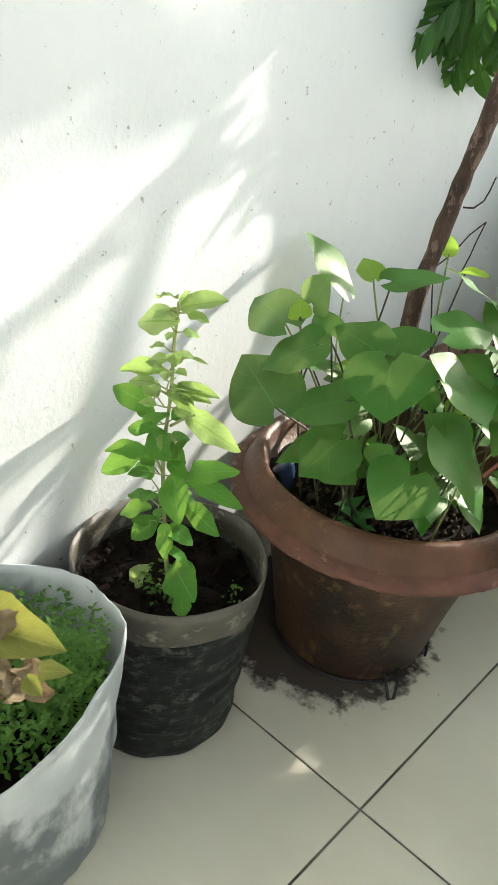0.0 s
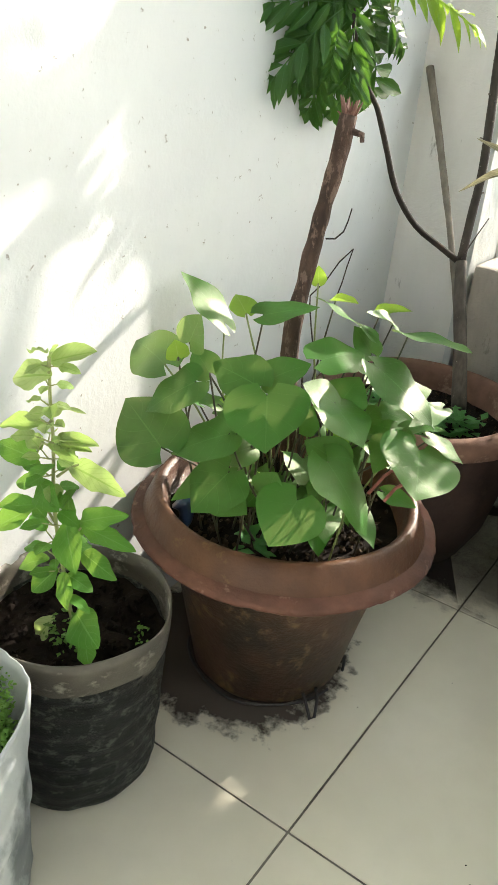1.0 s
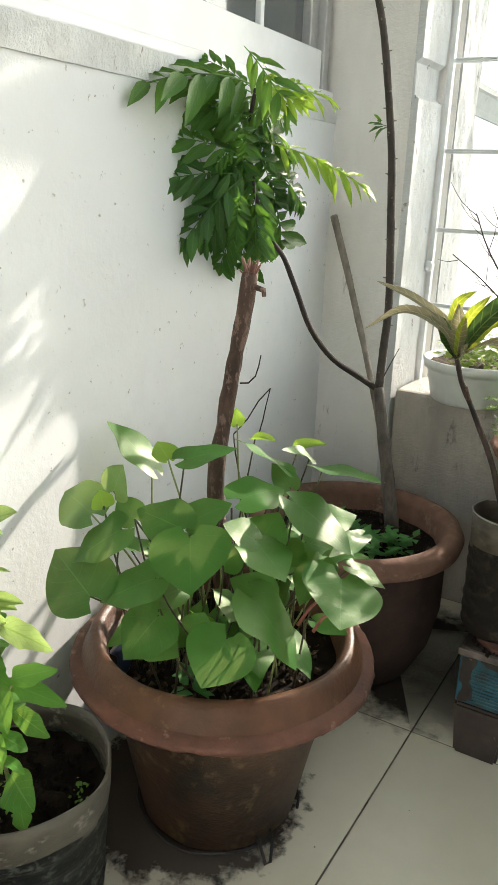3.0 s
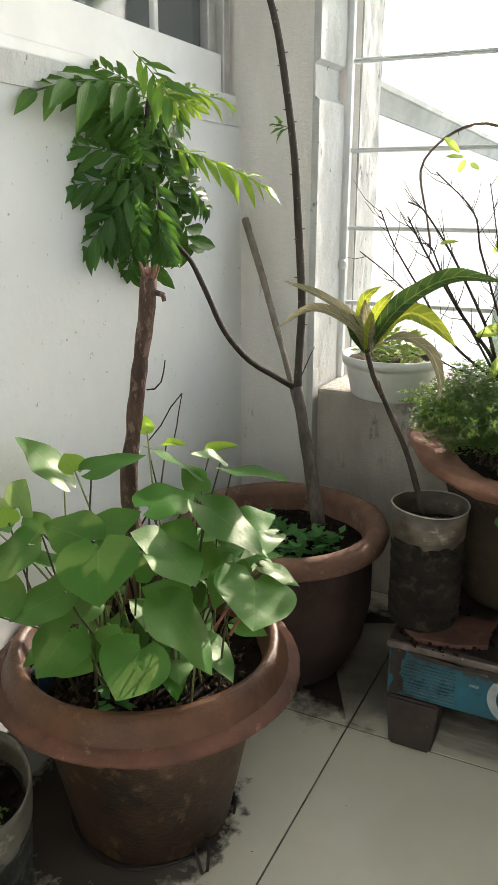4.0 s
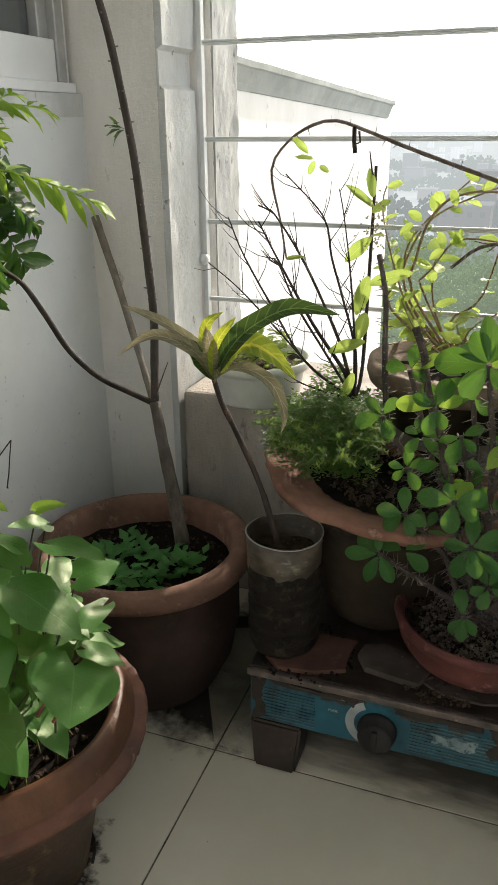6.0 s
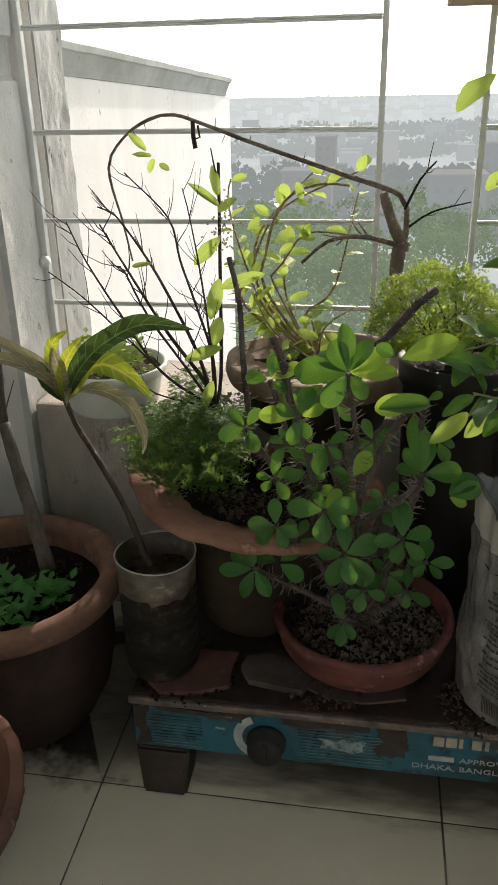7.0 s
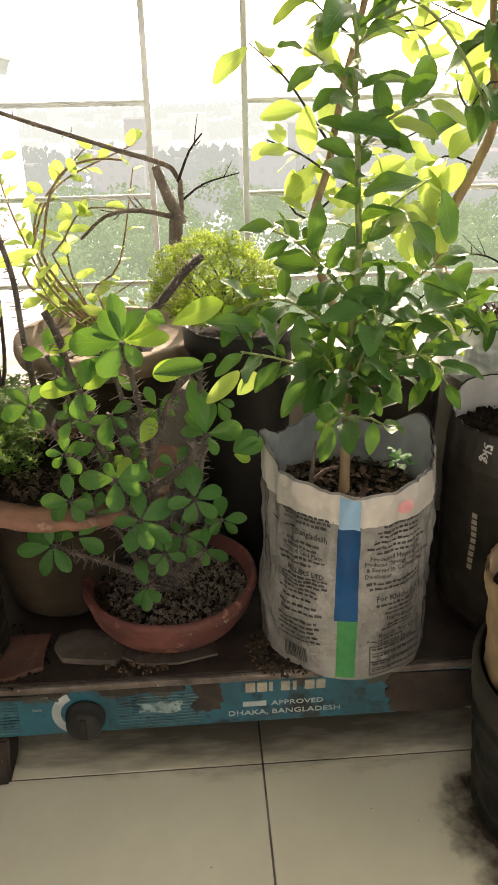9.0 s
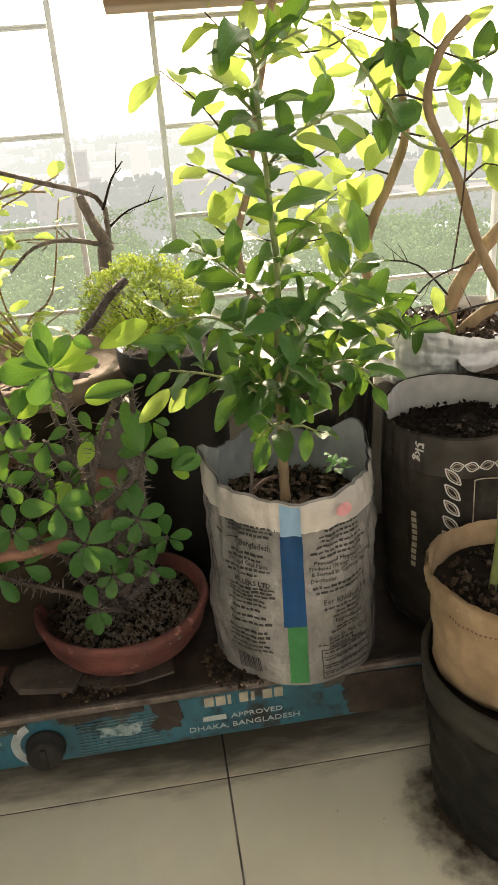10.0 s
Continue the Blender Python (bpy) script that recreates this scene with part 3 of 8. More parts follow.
# ---- pots and vessels ----
def earthen_pot(name, at, profile, material, label, soil_r, soil_z, wob=0.002, crimp=0.0, crimp_rows=(), seed=0.0, soil=SOIL, rim_at=0, rim_material=None, collar_at=0):
    """A clay pot with body, soil and loose clods."""
    pot = thing(name, at, label, "plant pot")

    def edge(a, i):
        if i in crimp_rows:
            c, q = math.cos(a), math.sin(a)
            return crimp * (0.4 * noise.noise(Vector((c * 3.4, q * 3.4, seed))) + 0.45 * noise.noise(Vector((c * 15, q * 15, seed + i * 0.4))) + 0.35 * noise.noise(Vector((c * 34, q * 34, seed + i)))), crimp * 0.5 * noise.noise(Vector((c * 2.6, q * 2.6, seed + 4))) + crimp * 0.25 * noise.noise(Vector((c * 20, q * 20, seed)))
        return 0, 0
    if rim_at:
        part("body", lathe(profile[:rim_at], 64, wob, seed, edge, caps=False), material, pot)
        if collar_at:
            part("flange", lathe(profile[rim_at - 1:collar_at], 220, wob, seed, lambda a, i: edge(a, i + rim_at - 1), caps=False), rim_material, pot, "crimped pinkish flange")
            part("collar", lathe(profile[collar_at - 1:], 64, wob, seed, caps=False), COLLAR_CLAY, pot, "rounded upper collar")
        else:
            part("rim", lathe(profile[rim_at - 1:], 64, wob, seed, lambda a, i: edge(a, i + rim_at - 1), caps=False), rim_material, pot, "thick paler rim")
    else:
        part("body", lathe(profile, 64, wob, seed, edge), material, pot)
    part("soil", soil_disc(soil_r, soil_z, seed), soil, pot, "dark moist potting soil")
    return pot


P1 = (-0.303, 0.596, 0.0)
pot_one = earthen_pot("terracotta_pot", P1, [(0.0, 0.0), (0.077, 0.0), (0.081, 0.006), (0.098, 0.085), (0.114, 0.155), (0.118, 0.168), (0.132, 0.1755), (0.1525, 0.180),
    (0.1565, 0.184), (0.1545, 0.1895), (0.1440, 0.1925), (0.1415, 0.196), (0.1365, 0.208), (0.132, 0.2155), (0.1265, 0.217), (0.122, 0.211), (0.117, 0.184), (0.10, 0.181), (0.0, 0.178)],
    TERRACOTTA, "large weathered brown terracotta pot with a crimped rim", 0.1185, 0.187, 0.0026, 0.0030, (7, 8, 9), 2.0, rim_at=6, rim_material=TERRACOTTA_RIM, collar_at=11)
crumbs("soil_litter", pot_one, (0, 0, 0), 0.108, 0.190, 420, 0.005, SOIL_DRY, 11, "dry clods and leaf litter")

P2 = (-0.305, 0.935, 0.0)
pot_two = earthen_pot("terracotta_pot", P2, [(0.0, 0.0), (0.088, 0.0), (0.096, 0.006), (0.118, 0.05), (0.1275, 0.10), (0.127, 0.165), (0.128, 0.180), (0.146, 0.190), (0.149, 0.202), (0.144, 0.212),
    (0.132, 0.216), (0.122, 0.211), (0.118, 0.200), (0.116, 0.170), (0.0, 0.165)],
    SHADED_CLAY, "round clay pot, shade painted into its body, with a thick rolled rim, in the corner", 0.117, 0.178, 0.0018, 0.0012, (7, 8, 9), 5.0, rim_at=7, rim_material=TERRACOTTA_PALE)
crumbs("soil_litter", pot_two, (0, 0, 0), 0.105, 0.181, 300, 0.004, SOIL_DRY, 12, "dry clods and leaf litter")


def wrinkled(r, h, seg=72, rows=22, wob=0.003, seed=0.0, low=0.95, top=None, ribs=0.0, ribn=9, thick=0.0015, crease=0.0):
    """A soft bag or film tube, open at the top, with folds; top(angle) adds to the rim height."""
    bm = bmesh.new()
    rings = []
    prof = [(i / rows, 1.0) for i in range(rows + 1)]
    inner = [(1 - 0.35 * i / 6, 0.0) for i in range(7)]
    for f, out in prof + inner:
        ring = []
        for k in range(seg):
            a = 2 * math.pi * k / seg
            d = Vector((math.cos(a), math.sin(a), 0))
            rr = r * (low + (1 - low) * f) * (1 if f > 0.06 else 0.93 + f)
            q = wob * (noise.noise(Vector((d.x * 2, d.y * 2, f * 5 + seed))) + 0.5 * noise.noise(Vector((d.x * 5, d.y * 5, f * 13 + seed))))
            q += ribs * math.sin(f * ribn * 6.283 + 2.2 * noise.noise(Vector((d.x * 1.5, d.y * 1.5, seed + f * 3))))
            q += crease * abs(noise.noise(Vector((d.x * 6, d.y * 6, f * 4 + seed + 7)))) * -1
            hh = h * f + (top(a) * f * f if top else 0)
            ring.append(bm.verts.new(d * (rr + q - (0 if out else thick)) + Vector((0, 0, hh))))
        rings.append(ring)
    for a, b in zip(rings, rings[1:]):
        for k in range(seg):
            bm.faces.new((a[k], a[(k + 1) % seg], b[(k + 1) % seg], b[k]))
    bm.faces.new(rings[0][::-1])
    return bm


# black growing tube with a cloudy upper band (basil)
PB = (-0.366, 0.367, 0.0)
basil_pot = thing("film_planter", PB, "black ribbed film planter with a cloudy grey turned-up rim", "planter")
part("body", wrinkled(0.0795, 0.152, 72, 44, 0.0022, 3.0, 0.90, ribs=0.0011, ribn=8), DUSTY_BLACK, basil_pot)
part("upper_band", lathe([(0.0805, 0.146), (0.082, 0.156), (0.083, 0.168), (0.0835, 0.180), (0.0818, 0.1805), (0.0805, 0.166), (0.0785, 0.14)], 64, 0.003, 3.0,
     lambda a, i: (0.001 * math.sin(5 * a), 0.004 * noise.noise(Vector((math.cos(a), math.sin(a), 3 + i * 0.1)))), caps=False), CLEAR_GREY, basil_pot, "cloudy translucent plastic band")
part("soil", soil_disc(0.079, 0.148, 4, 0.009), SOIL, basil_pot, "dark wet soil")
crumbs("soil_litter", basil_pot, (0, 0, 0), 0.072, 0.150, 300, 0.0045, SOIL, 13)

# white woven bag cut down (seedlings): the earth shows through below its level in slanting smears
SMEARED, sn, sl = nodes_of("smeared_white_film")
sp = sn["Principled BSDF"]
place = sn.new("ShaderNodeTexCoord").outputs["Object"]
slant = sn.new("ShaderNodeVectorRotate")
slant.rotation_type = "Y_AXIS"
slant.inputs["Angle"].default_value = -0.62
sl.new(place, slant.inputs["Vector"])
smear = noise_of(sn, sl, 30.0, 5, 0.6, slant.outputs[0], (1.0, 1.0, 0.26))
level = sn.new("ShaderNodeSeparateXYZ")
sl.new(place, level.inputs[0])
fill = sn.new("ShaderNodeMath")
fill.operation = "MULTIPLY_ADD"
sl.new(level.outputs["Z"], fill.inputs[0])
fill.inputs[1].default_value = -2.0
sl.new(smear, fill.inputs[2])
cloud = noise_of(sn, sl, 22.0, 4, 0.6, place)
film = mixed(sn, sl, ramp(sn, sl, cloud, [(0.35, (0, 0, 0)), (0.7, (1, 1, 1))]), (0.56, 0.59, 0.58), (0.44, 0.475, 0.475))
film = mixed(sn, sl, ramp(sn, sl, fill.outputs[0], [(0.235, (0, 0, 0)), (0.41, (0.85, 0.85, 0.85))]), film, (0.085, 0.105, 0.11))
sl.new(film, sp.inputs["Base Color"])
sp.inputs["Roughness"].default_value = 0.36
sl.new(bump_of(sn, sl, smear, 0.25, 0.004), sp.inputs["Normal"])

PA = (-0.366, 0.190, 0.0)
seed_bag = thing("grow_bag", PA, "white plastic grow bag cut open at a slant", "grow bag")
def bag_cut(a):
    return 0.012 * math.cos(a - 0.5) - 0.055 * max(0.0, math.cos(a + 1.0)) ** 2
part("body", wrinkled(0.096, 0.180, 80, 26, 0.004, 8.0, 0.97, bag_cut, crease=0.003), SMEARED, seed_bag)
part("soil", soil_disc(0.088, 0.122, 9, 0.006), SOIL, seed_bag)

# white plastic pot on the parapet
PW = (-0.232, 1.192, PARAPET)
white_pot = thing("plastic_pot", PW, "round white plastic pot with a stepped rim", "plant pot")
part("body", lathe([(0.0, 0.0), (0.060, 0.0), (0.063, 0.003), (0.072, 0.046), (0.0735, 0.050), (0.078, 0.051), (0.0800, 0.064), (0.077, 0.065), (0.0735, 0.062), (0.071, 0.045), (0.0, 0.044)], 48, 0.0004), WHITE_PLASTIC, white_pot)
part("soil", soil_disc(0.0722, 0.053, 3, 0.005), SOIL_DRY, white_pot)

# clear bottle pot
STOVE_TOP = 0.137
PC = (-0.090, 0.881, STOVE_TOP + 0.006)
cup = thing("bottle_planter", PC, "cut plastic bottle planter, cloudy above and earth-filled below", "planter")
BOTTLE_FILM = surface("dirty_bottle_plastic", (0.150, 0.125, 0.095), (0.040, 0.031, 0.022), 30, 12, 0.35, bump=0.4, spots=(0.27, 0.25, 0.21), spot_at=0.58, spot_scale=14, spot_soft=0.12, stretch=(1, 1, 1.6))
BOTTLE_EARTH = surface("earth_in_bottle", (0.022, 0.018, 0.014), (0.006, 0.005, 0.004), 30, 12, 0.5, bump=0.9, spots=(0.070, 0.058, 0.042), spot_at=0.52, spot_scale=26, spot_soft=0.16, spec=0.22, relief=0.004)
part("body", wrinkled(0.0435, 0.112, 48, 26, 0.0016, 6.0, 0.97, ribs=0.0006, ribn=6), BOTTLE_EARTH, cup, "earth showing through the plastic")
part("upper_band", lathe([(0.0432, 0.108), (0.0440, 0.125), (0.0452, 0.149), (0.0440, 0.149), (0.0425, 0.125), (0.0418, 0.108)], 48, 0.0015, 6.0,
     lambda a, i: (0, (0.0016 if i in (2, 3) else 0.007) * noise.noise(Vector((math.cos(a) * (1.3 if i in (2, 3) else 3.5), math.sin(a) * (1.3 if i in (2, 3) else 3.5), 3)))), caps=False), BOTTLE_FILM, cup, "cloudy translucent plastic band")
part("cut_edge", tube(bmesh.new(), [(0.0449 * math.cos(a), 0.0449 * math.sin(a), 0.1494 + 0.0012 * math.sin(2 * a)) for a in [6.2832 * k / 40 for k in range(41)]], 0.0009, 0.0009, 6), FILM_EDGE, cup, "thin pale cut edge")
part("soil", soil_disc(0.0425, 0.122, 14, 0.004, 5, 24), SOIL_DRY, cup)

# shallow bowl
PO = (0.140, 0.930, STOVE_TOP + 0.004)
bowl = thing("bonsai_bowl", PO, "shallow reddish terracotta bowl with gravelly soil", "plant pot")
part("body", lathe([(0.0, 0.0), (0.062, 0.0), (0.069, 0.003), (0.086, 0.014), (0.0965, 0.030), (0.0995, 0.043), (0.1000, 0.047), (0.1025, 0.051), (0.1045, 0.056), (0.1035, 0.0615), (0.0995, 0.064), (0.0955, 0.061), (0.091, 0.046), (0.0, 0.042)], 60, 0.0012, 2.0), TERRACOTTA_RED, bowl)
part("soil", soil_disc(0.0925, 0.0475, 21, 0.006), SOIL_DRY, bowl)
crumbs("gravel", bowl, (0.010, -0.020, 0), 0.082, 0.051, 1700, 0.0032, GRAVEL, 15, "grey brown gravel chips")
crumbs("soil_litter", bowl, (0.0, 0.0, 0), 0.086, 0.050, 380, 0.0040, SOIL, 16, "dark soil crumbs")

# broken pot behind the bottle
PK = (0.004, 1.005, STOVE_TOP + 0.003)
def broken(a, i):
    if i in (4, 5, 6, 7, 8):
        cut = 0.075 * max(0.0, min(1.0, (math.sin(a) - 0.25) * 3)) if i < 8 else 0.02 * max(0.0, min(1.0, (math.sin(a) - 0.25) * 3))
        return 0.004 * noise.noise(Vector((math.cos(a) * 2, math.sin(a) * 2, i))) + 0.0035 * noise.noise(Vector((math.cos(a) * 9, math.sin(a) * 9, i * 0.7))) - cut, 0.018 * math.cos(a - 2.9) + 0.006 * noise.noise(Vector((math.cos(a) * 3, math.sin(a) * 3, 2)))
    return 0, 0
broken_pot = thing("broken_terracotta_pot", PK, "old terracotta pot with a chipped flaring rim", "plant pot")
BROKEN = [(0.0, 0.0), (0.066, 0.0), (0.071, 0.008), (0.098, 0.13), (0.112, 0.156), (0.150, 0.180), (0.1545, 0.187), (0.149, 0.193), (0.102, 0.183), (0.096, 0.168), (0.0, 0.16)]
# the body's shade below the rim is put into its dark clay colour
part("body", lathe(BROKEN[:5], 64, 0.003, 7.0, broken), MOSSY_SHADED_CLAY, broken_pot, "mossy clay body darkened by painted shade")
part("rim", lathe(BROKEN[4:], 128, 0.003, 7.0, lambda a, i: broken(a, i + 4), caps=False), LIP_CLAY, broken_pot, "chipped pale terracotta rim")
part("soil", soil_disc(0.101, 0.180, 31, 0.008), SOIL, broken_pot)
crumbs("litter", broken_pot, (0.02, -0.03, 0), 0.085, 0.192, 300, 0.005, SOIL_DRY, 17, "dry roots and litter")

# wide clay pot on the parapet
PH = (0.066, 1.168, PARAPET)
earthen_pot("terracotta_pot", PH, [(0.0, 0.0), (0.084, 0.0), (0.089, 0.004), (0.104, 0.046), (0.108, 0.058), (0.121, 0.064), (0.125, 0.076), (0.123, 0.090), (0.112, 0.091), (0.105, 0.080), (0.0, 0.070)],
    MOSSY_SHADED_CLAY, "wide dusty clay pot on the parapet", 0.106, 0.076, 0.0015, 0.001, (5, 6, 7), 9.0, rim_at=5, rim_material=DUSTY_CLAY)

# pot of the ball shrub, black to stand for the deep shade there
PS = (0.238, 1.075, STOVE_TOP)
shrub_pot = thing("tall_shade_pot", PS, "tall plastic pot behind the bowl, blackened to stand for shade", "plant pot")
part("body", lathe([(0.0, 0.0), (0.050, 0.0), (0.053, 0.003), (0.060, 0.16), (0.064, 0.295), (0.069, 0.301), (0.0715, 0.328), (0.068, 0.330), (0.063, 0.318), (0.0, 0.313)], 44, 0.0012), BLACK_PLASTIC, shrub_pot)
part("soil", soil_disc(0.064, 0.320, 41, 0.004), SOIL, shrub_pot)

# ---- the old gas stove that carries the pots ----
SX0, SX1, SY0, SY1 = -0.116, 0.650, 0.823, 1.150
stove = thing("gas_stove", (SX0, SY0, 0), "old two-burner gas stove, rusty steel top and teal front", "gas stove")
def sv(lo, hi):
    return [a - b for a, b in zip(lo, (SX0, SY0, 0))], [a - b for a, b in zip(hi, (SX0, SY0, 0))]
part("top", boxed(*sv((SX0, SY0 + 0.004, 0.122), (SX1, SY1, STOVE_TOP)), 0.003), STEEL_RUST, stove, "greasy rusted steel top", smooth=False)
part("front_lip", boxed(*sv((SX0 - 0.001, SY0 - 0.002, 0.127), (SX1, SY0 + 0.004, STOVE_TOP - 0.001)), 0.002), EDGE_STEEL, stove, "worn steel edge", smooth=False)
part("front_panel", boxed(*sv((SX0 + 0.002, SY0 + 0.003, 0.062), (SX1 - 0.002, SY0 + 0.010, 0.127)), 0.0015), TEAL, stove, "teal enamelled front panel with silver print", smooth=False)
part("side_panel", boxed(*sv((SX0 + 0.001, SY0 + 0.0105, 0.064), (SX0 + 0.006, SY1, 0.1215)), 0.001), STEEL_RUST, stove, smooth=False)
part("side_panel", boxed(*sv((SX1 - 0.006, SY0 + 0.0105, 0.064), (SX1 - 0.001, SY1, 0.1215)), 0.001), STEEL_RUST, stove, smooth=False)
part("back_panel", boxed(*sv((SX0 + 0.0065, SY1 - 0.006, 0.064), (SX1 - 0.0065, SY1 - 0.001, 0.1215)), 0.001), STEEL_RUST, stove, smooth=False)
part("floor_pan", boxed(*sv((SX0 + 0.0065, SY0 + 0.0105, 0.060), (SX1 - 0.0065, SY1 - 0.0065, 0.064)), 0.001), STEEL_RUST, stove, smooth=False)
def foot(x, y):
    bm = bmesh.new()
    geo = bmesh.ops.create_cube(bm, size=1.0)
    for v in geo["verts"]:
        k = 1.0 if v.co.z > 0 else 0.80
        v.co = Vector((x - SX0 + v.co.x * 0.064 * k + (0.002 if v.co.z < 0 else 0), y - SY0 + v.co.y * 0.05 - (0.012 if v.co.z < 0 else 0), 0.03 + v.co.z * 0.06))
    bmesh.ops.bevel(bm, geom=bm.edges[:], offset=0.003, segments=2, affect="EDGES")
    part("foot", bm, STEEL_RUST, stove, "brown sheet-steel foot", smooth=False)
for x in (-0.082, 0.612):
    for y in (0.849, 1.08):
        foot(x, y)

def disc_ring(r0, r1, a0, a1, y, seg=28):
    """A flat arc in the plane of the stove's front."""
    bm = bmesh.new()
    prev = None
    for k in range(seg + 1):
        a = a0 + (a1 - a0) * k / seg
        cur = [bm.verts.new((r * math.cos(a), y, r * math.sin(a))) for r in (r0, r1)]
        if prev:
            bm.faces.new((prev[0], prev[1], cur[1], cur[0]))
        prev = cur
    return bm
FY = 0.003 - 0.0008
for kx in (0.040, 0.50):
    bm = disc_ring(0.0215, 0.0315, radians(112), radians(262), FY)
    for v in bm.verts:
        v.co.x += kx - SX0 - 0.006
        v.co.z += 0.092
    part("dial_print", bm, LETTER, stove, "white crescent dial mark", smooth=False)
    bm = lathe([(0.0, 0.0), (0.0225, 0.0), (0.0225, 0.005), (0.0205, 0.006), (0.0198, 0.017), (0.0175, 0.020), (0.0, 0.0205)], 36)
    bmesh.ops.rotate(bm, verts=bm.verts, matrix=Matrix.Rotation(radians(90), 3, "X"))
    bmesh.ops.translate(bm, verts=bm.verts, vec=(kx - SX0, 0.003, 0.088))
    knob = part("knob", bm, KNOB, stove, "black round gas knob")
    part("grip", boxed((kx - SX0 - 0.0035, -0.0205, 0.074), (kx - SX0 + 0.0035, -0.0165, 0.102), 0.0015), KNOB, knob)

def printed_lines(x0, x1, z0, z1, n, material=LETTER, name="print_stripe", gap=0.4, skip=()):
    """A block of thin printed stripes on the front."""
    h = (z1 - z0) / n
    for k in range(n):
        if k in skip:
            continue
        part(name, boxed((x0 - SX0, 0.0018, z0 + k * h), (x1 - SX0, 0.0035, z0 + k * h + h * gap)), material, stove, smooth=False)
STRIPE = surface("worn_pale_stripe", (0.13, 0.23, 0.25), (0.03, 0.07, 0.085), 30, 9, 0.5, bump=0.1, spots=(0.015, 0.03, 0.035), spot_at=0.52, spot_scale=12, spot_soft=0.1)
printed_lines(-0.106, -0.034, 0.068, 0.114, 10, STRIPE, gap=0.25)
printed_lines(0.076, 0.172, 0.068, 0.114, 10, STRIPE, gap=0.25)
def ragged(x0, x1, z0, z1, y, seed, rough=0.006, n=46):
    """A worn patch with an uneven outline, flat on the stove's front."""
    pts = []
    for k in range(n):
        a = 2 * math.pi * k / n
        c, q = math.cos(a), math.sin(a)
        f = 1 / max(abs(c), abs(q)) ** 0.8
        w = rough * noise.noise(Vector((c * 1.5, q * 1.5, seed))) + rough * 0.3 * noise.noise(Vector((c * 5, q * 5, seed)))
        x, z = (x0 + x1) / 2 + c * f * (x1 - x0) / 2 * 0.92 + w * c * 1.6, (z0 + z1) / 2 + q * f * (z1 - z0) / 2 * 0.92 + w * q
        pts.append((min(max(x, SX0 + 0.004), SX1 - 0.004) - SX0, min(max(z, 0.0625), 0.1265)))
    bm = bmesh.new()
    lo = [bm.verts.new((x, y, z)) for x, z in pts]
    hi = [bm.verts.new((x, 0.0032, z)) for x, z in pts]
    for k in range(n):
        bm.faces.new((lo[k], lo[(k + 1) % n], hi[(k + 1) % n], hi[k]))
    bm.faces.new(lo)
    return bm
WORN_PRINT = surface("worn_silver_print", (0.30, 0.37, 0.38), (0.10, 0.16, 0.17), 60, 20, 0.6, bump=0.1, spots=(0.05, 0.10, 0.11), spot_at=0.52, spot_scale=40)
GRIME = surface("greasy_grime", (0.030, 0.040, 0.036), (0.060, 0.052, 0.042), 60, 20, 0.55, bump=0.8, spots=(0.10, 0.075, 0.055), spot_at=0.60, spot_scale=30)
rgm = random.Random(21)
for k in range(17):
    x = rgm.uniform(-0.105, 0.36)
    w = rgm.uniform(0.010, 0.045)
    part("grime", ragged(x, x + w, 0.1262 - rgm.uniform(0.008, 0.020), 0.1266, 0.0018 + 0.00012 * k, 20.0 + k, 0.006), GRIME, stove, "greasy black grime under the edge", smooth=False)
for k in range(11):
    x = rgm.choice((rgm.uniform(-0.10, -0.03), rgm.uniform(0.08, 0.17), rgm.uniform(0.30, 0.37)))
    z = rgm.uniform(0.062, 0.10)
    part("grime", ragged(x, x + rgm.uniform(0.0025, 0.006), z, z + rgm.uniform(0.016, 0.045), 0.0041 + 0.00012 * k, 50.0 + k, 0.004), GRIME, stove, "dark drip of grease", smooth=False)
for k in range(8):
    x = rgm.uniform(-0.10, 0.33)
    part("grime", ragged(x, x + rgm.uniform(0.02, 0.05), 0.0605, 0.0625 + rgm.uniform(0.001, 0.005), 0.0056 + 0.00012 * k, 80.0 + k, 0.004), GRIME, stove, "grime along the lower edge", smooth=False)
part("emblem", ragged(0.098, 0.152, 0.089, 0.103, 0.0014, 3.0, 0.008), WORN_PRINT, stove, "worn silver emblem smear", smooth=False)
part("burnt_patch", ragged(0.158, 0.196, 0.083, 0.125, 0.0016, 5.0, 0.010), STEEL_RUST, stove, "round burnt and rusted spot", smooth=False)
part("burnt_patch", ragged(-0.114, -0.092, 0.064, 0.126, 0.0017, 6.0, 0.008), STEEL_RUST, stove, "rusted corner of the front", smooth=False)
part("burnt_patch", ragged(-0.09, 0.02, 0.118, 0.1262, 0.0013, 7.0, 0.006), STEEL_RUST, stove, "rust running along the upper edge", smooth=False)
part("burnt_patch", ragged(0.05, 0.16, 0.116, 0.1262, 0.0013, 8.0, 0.007), STEEL_RUST, stove, "rust running along the upper edge", smooth=False)

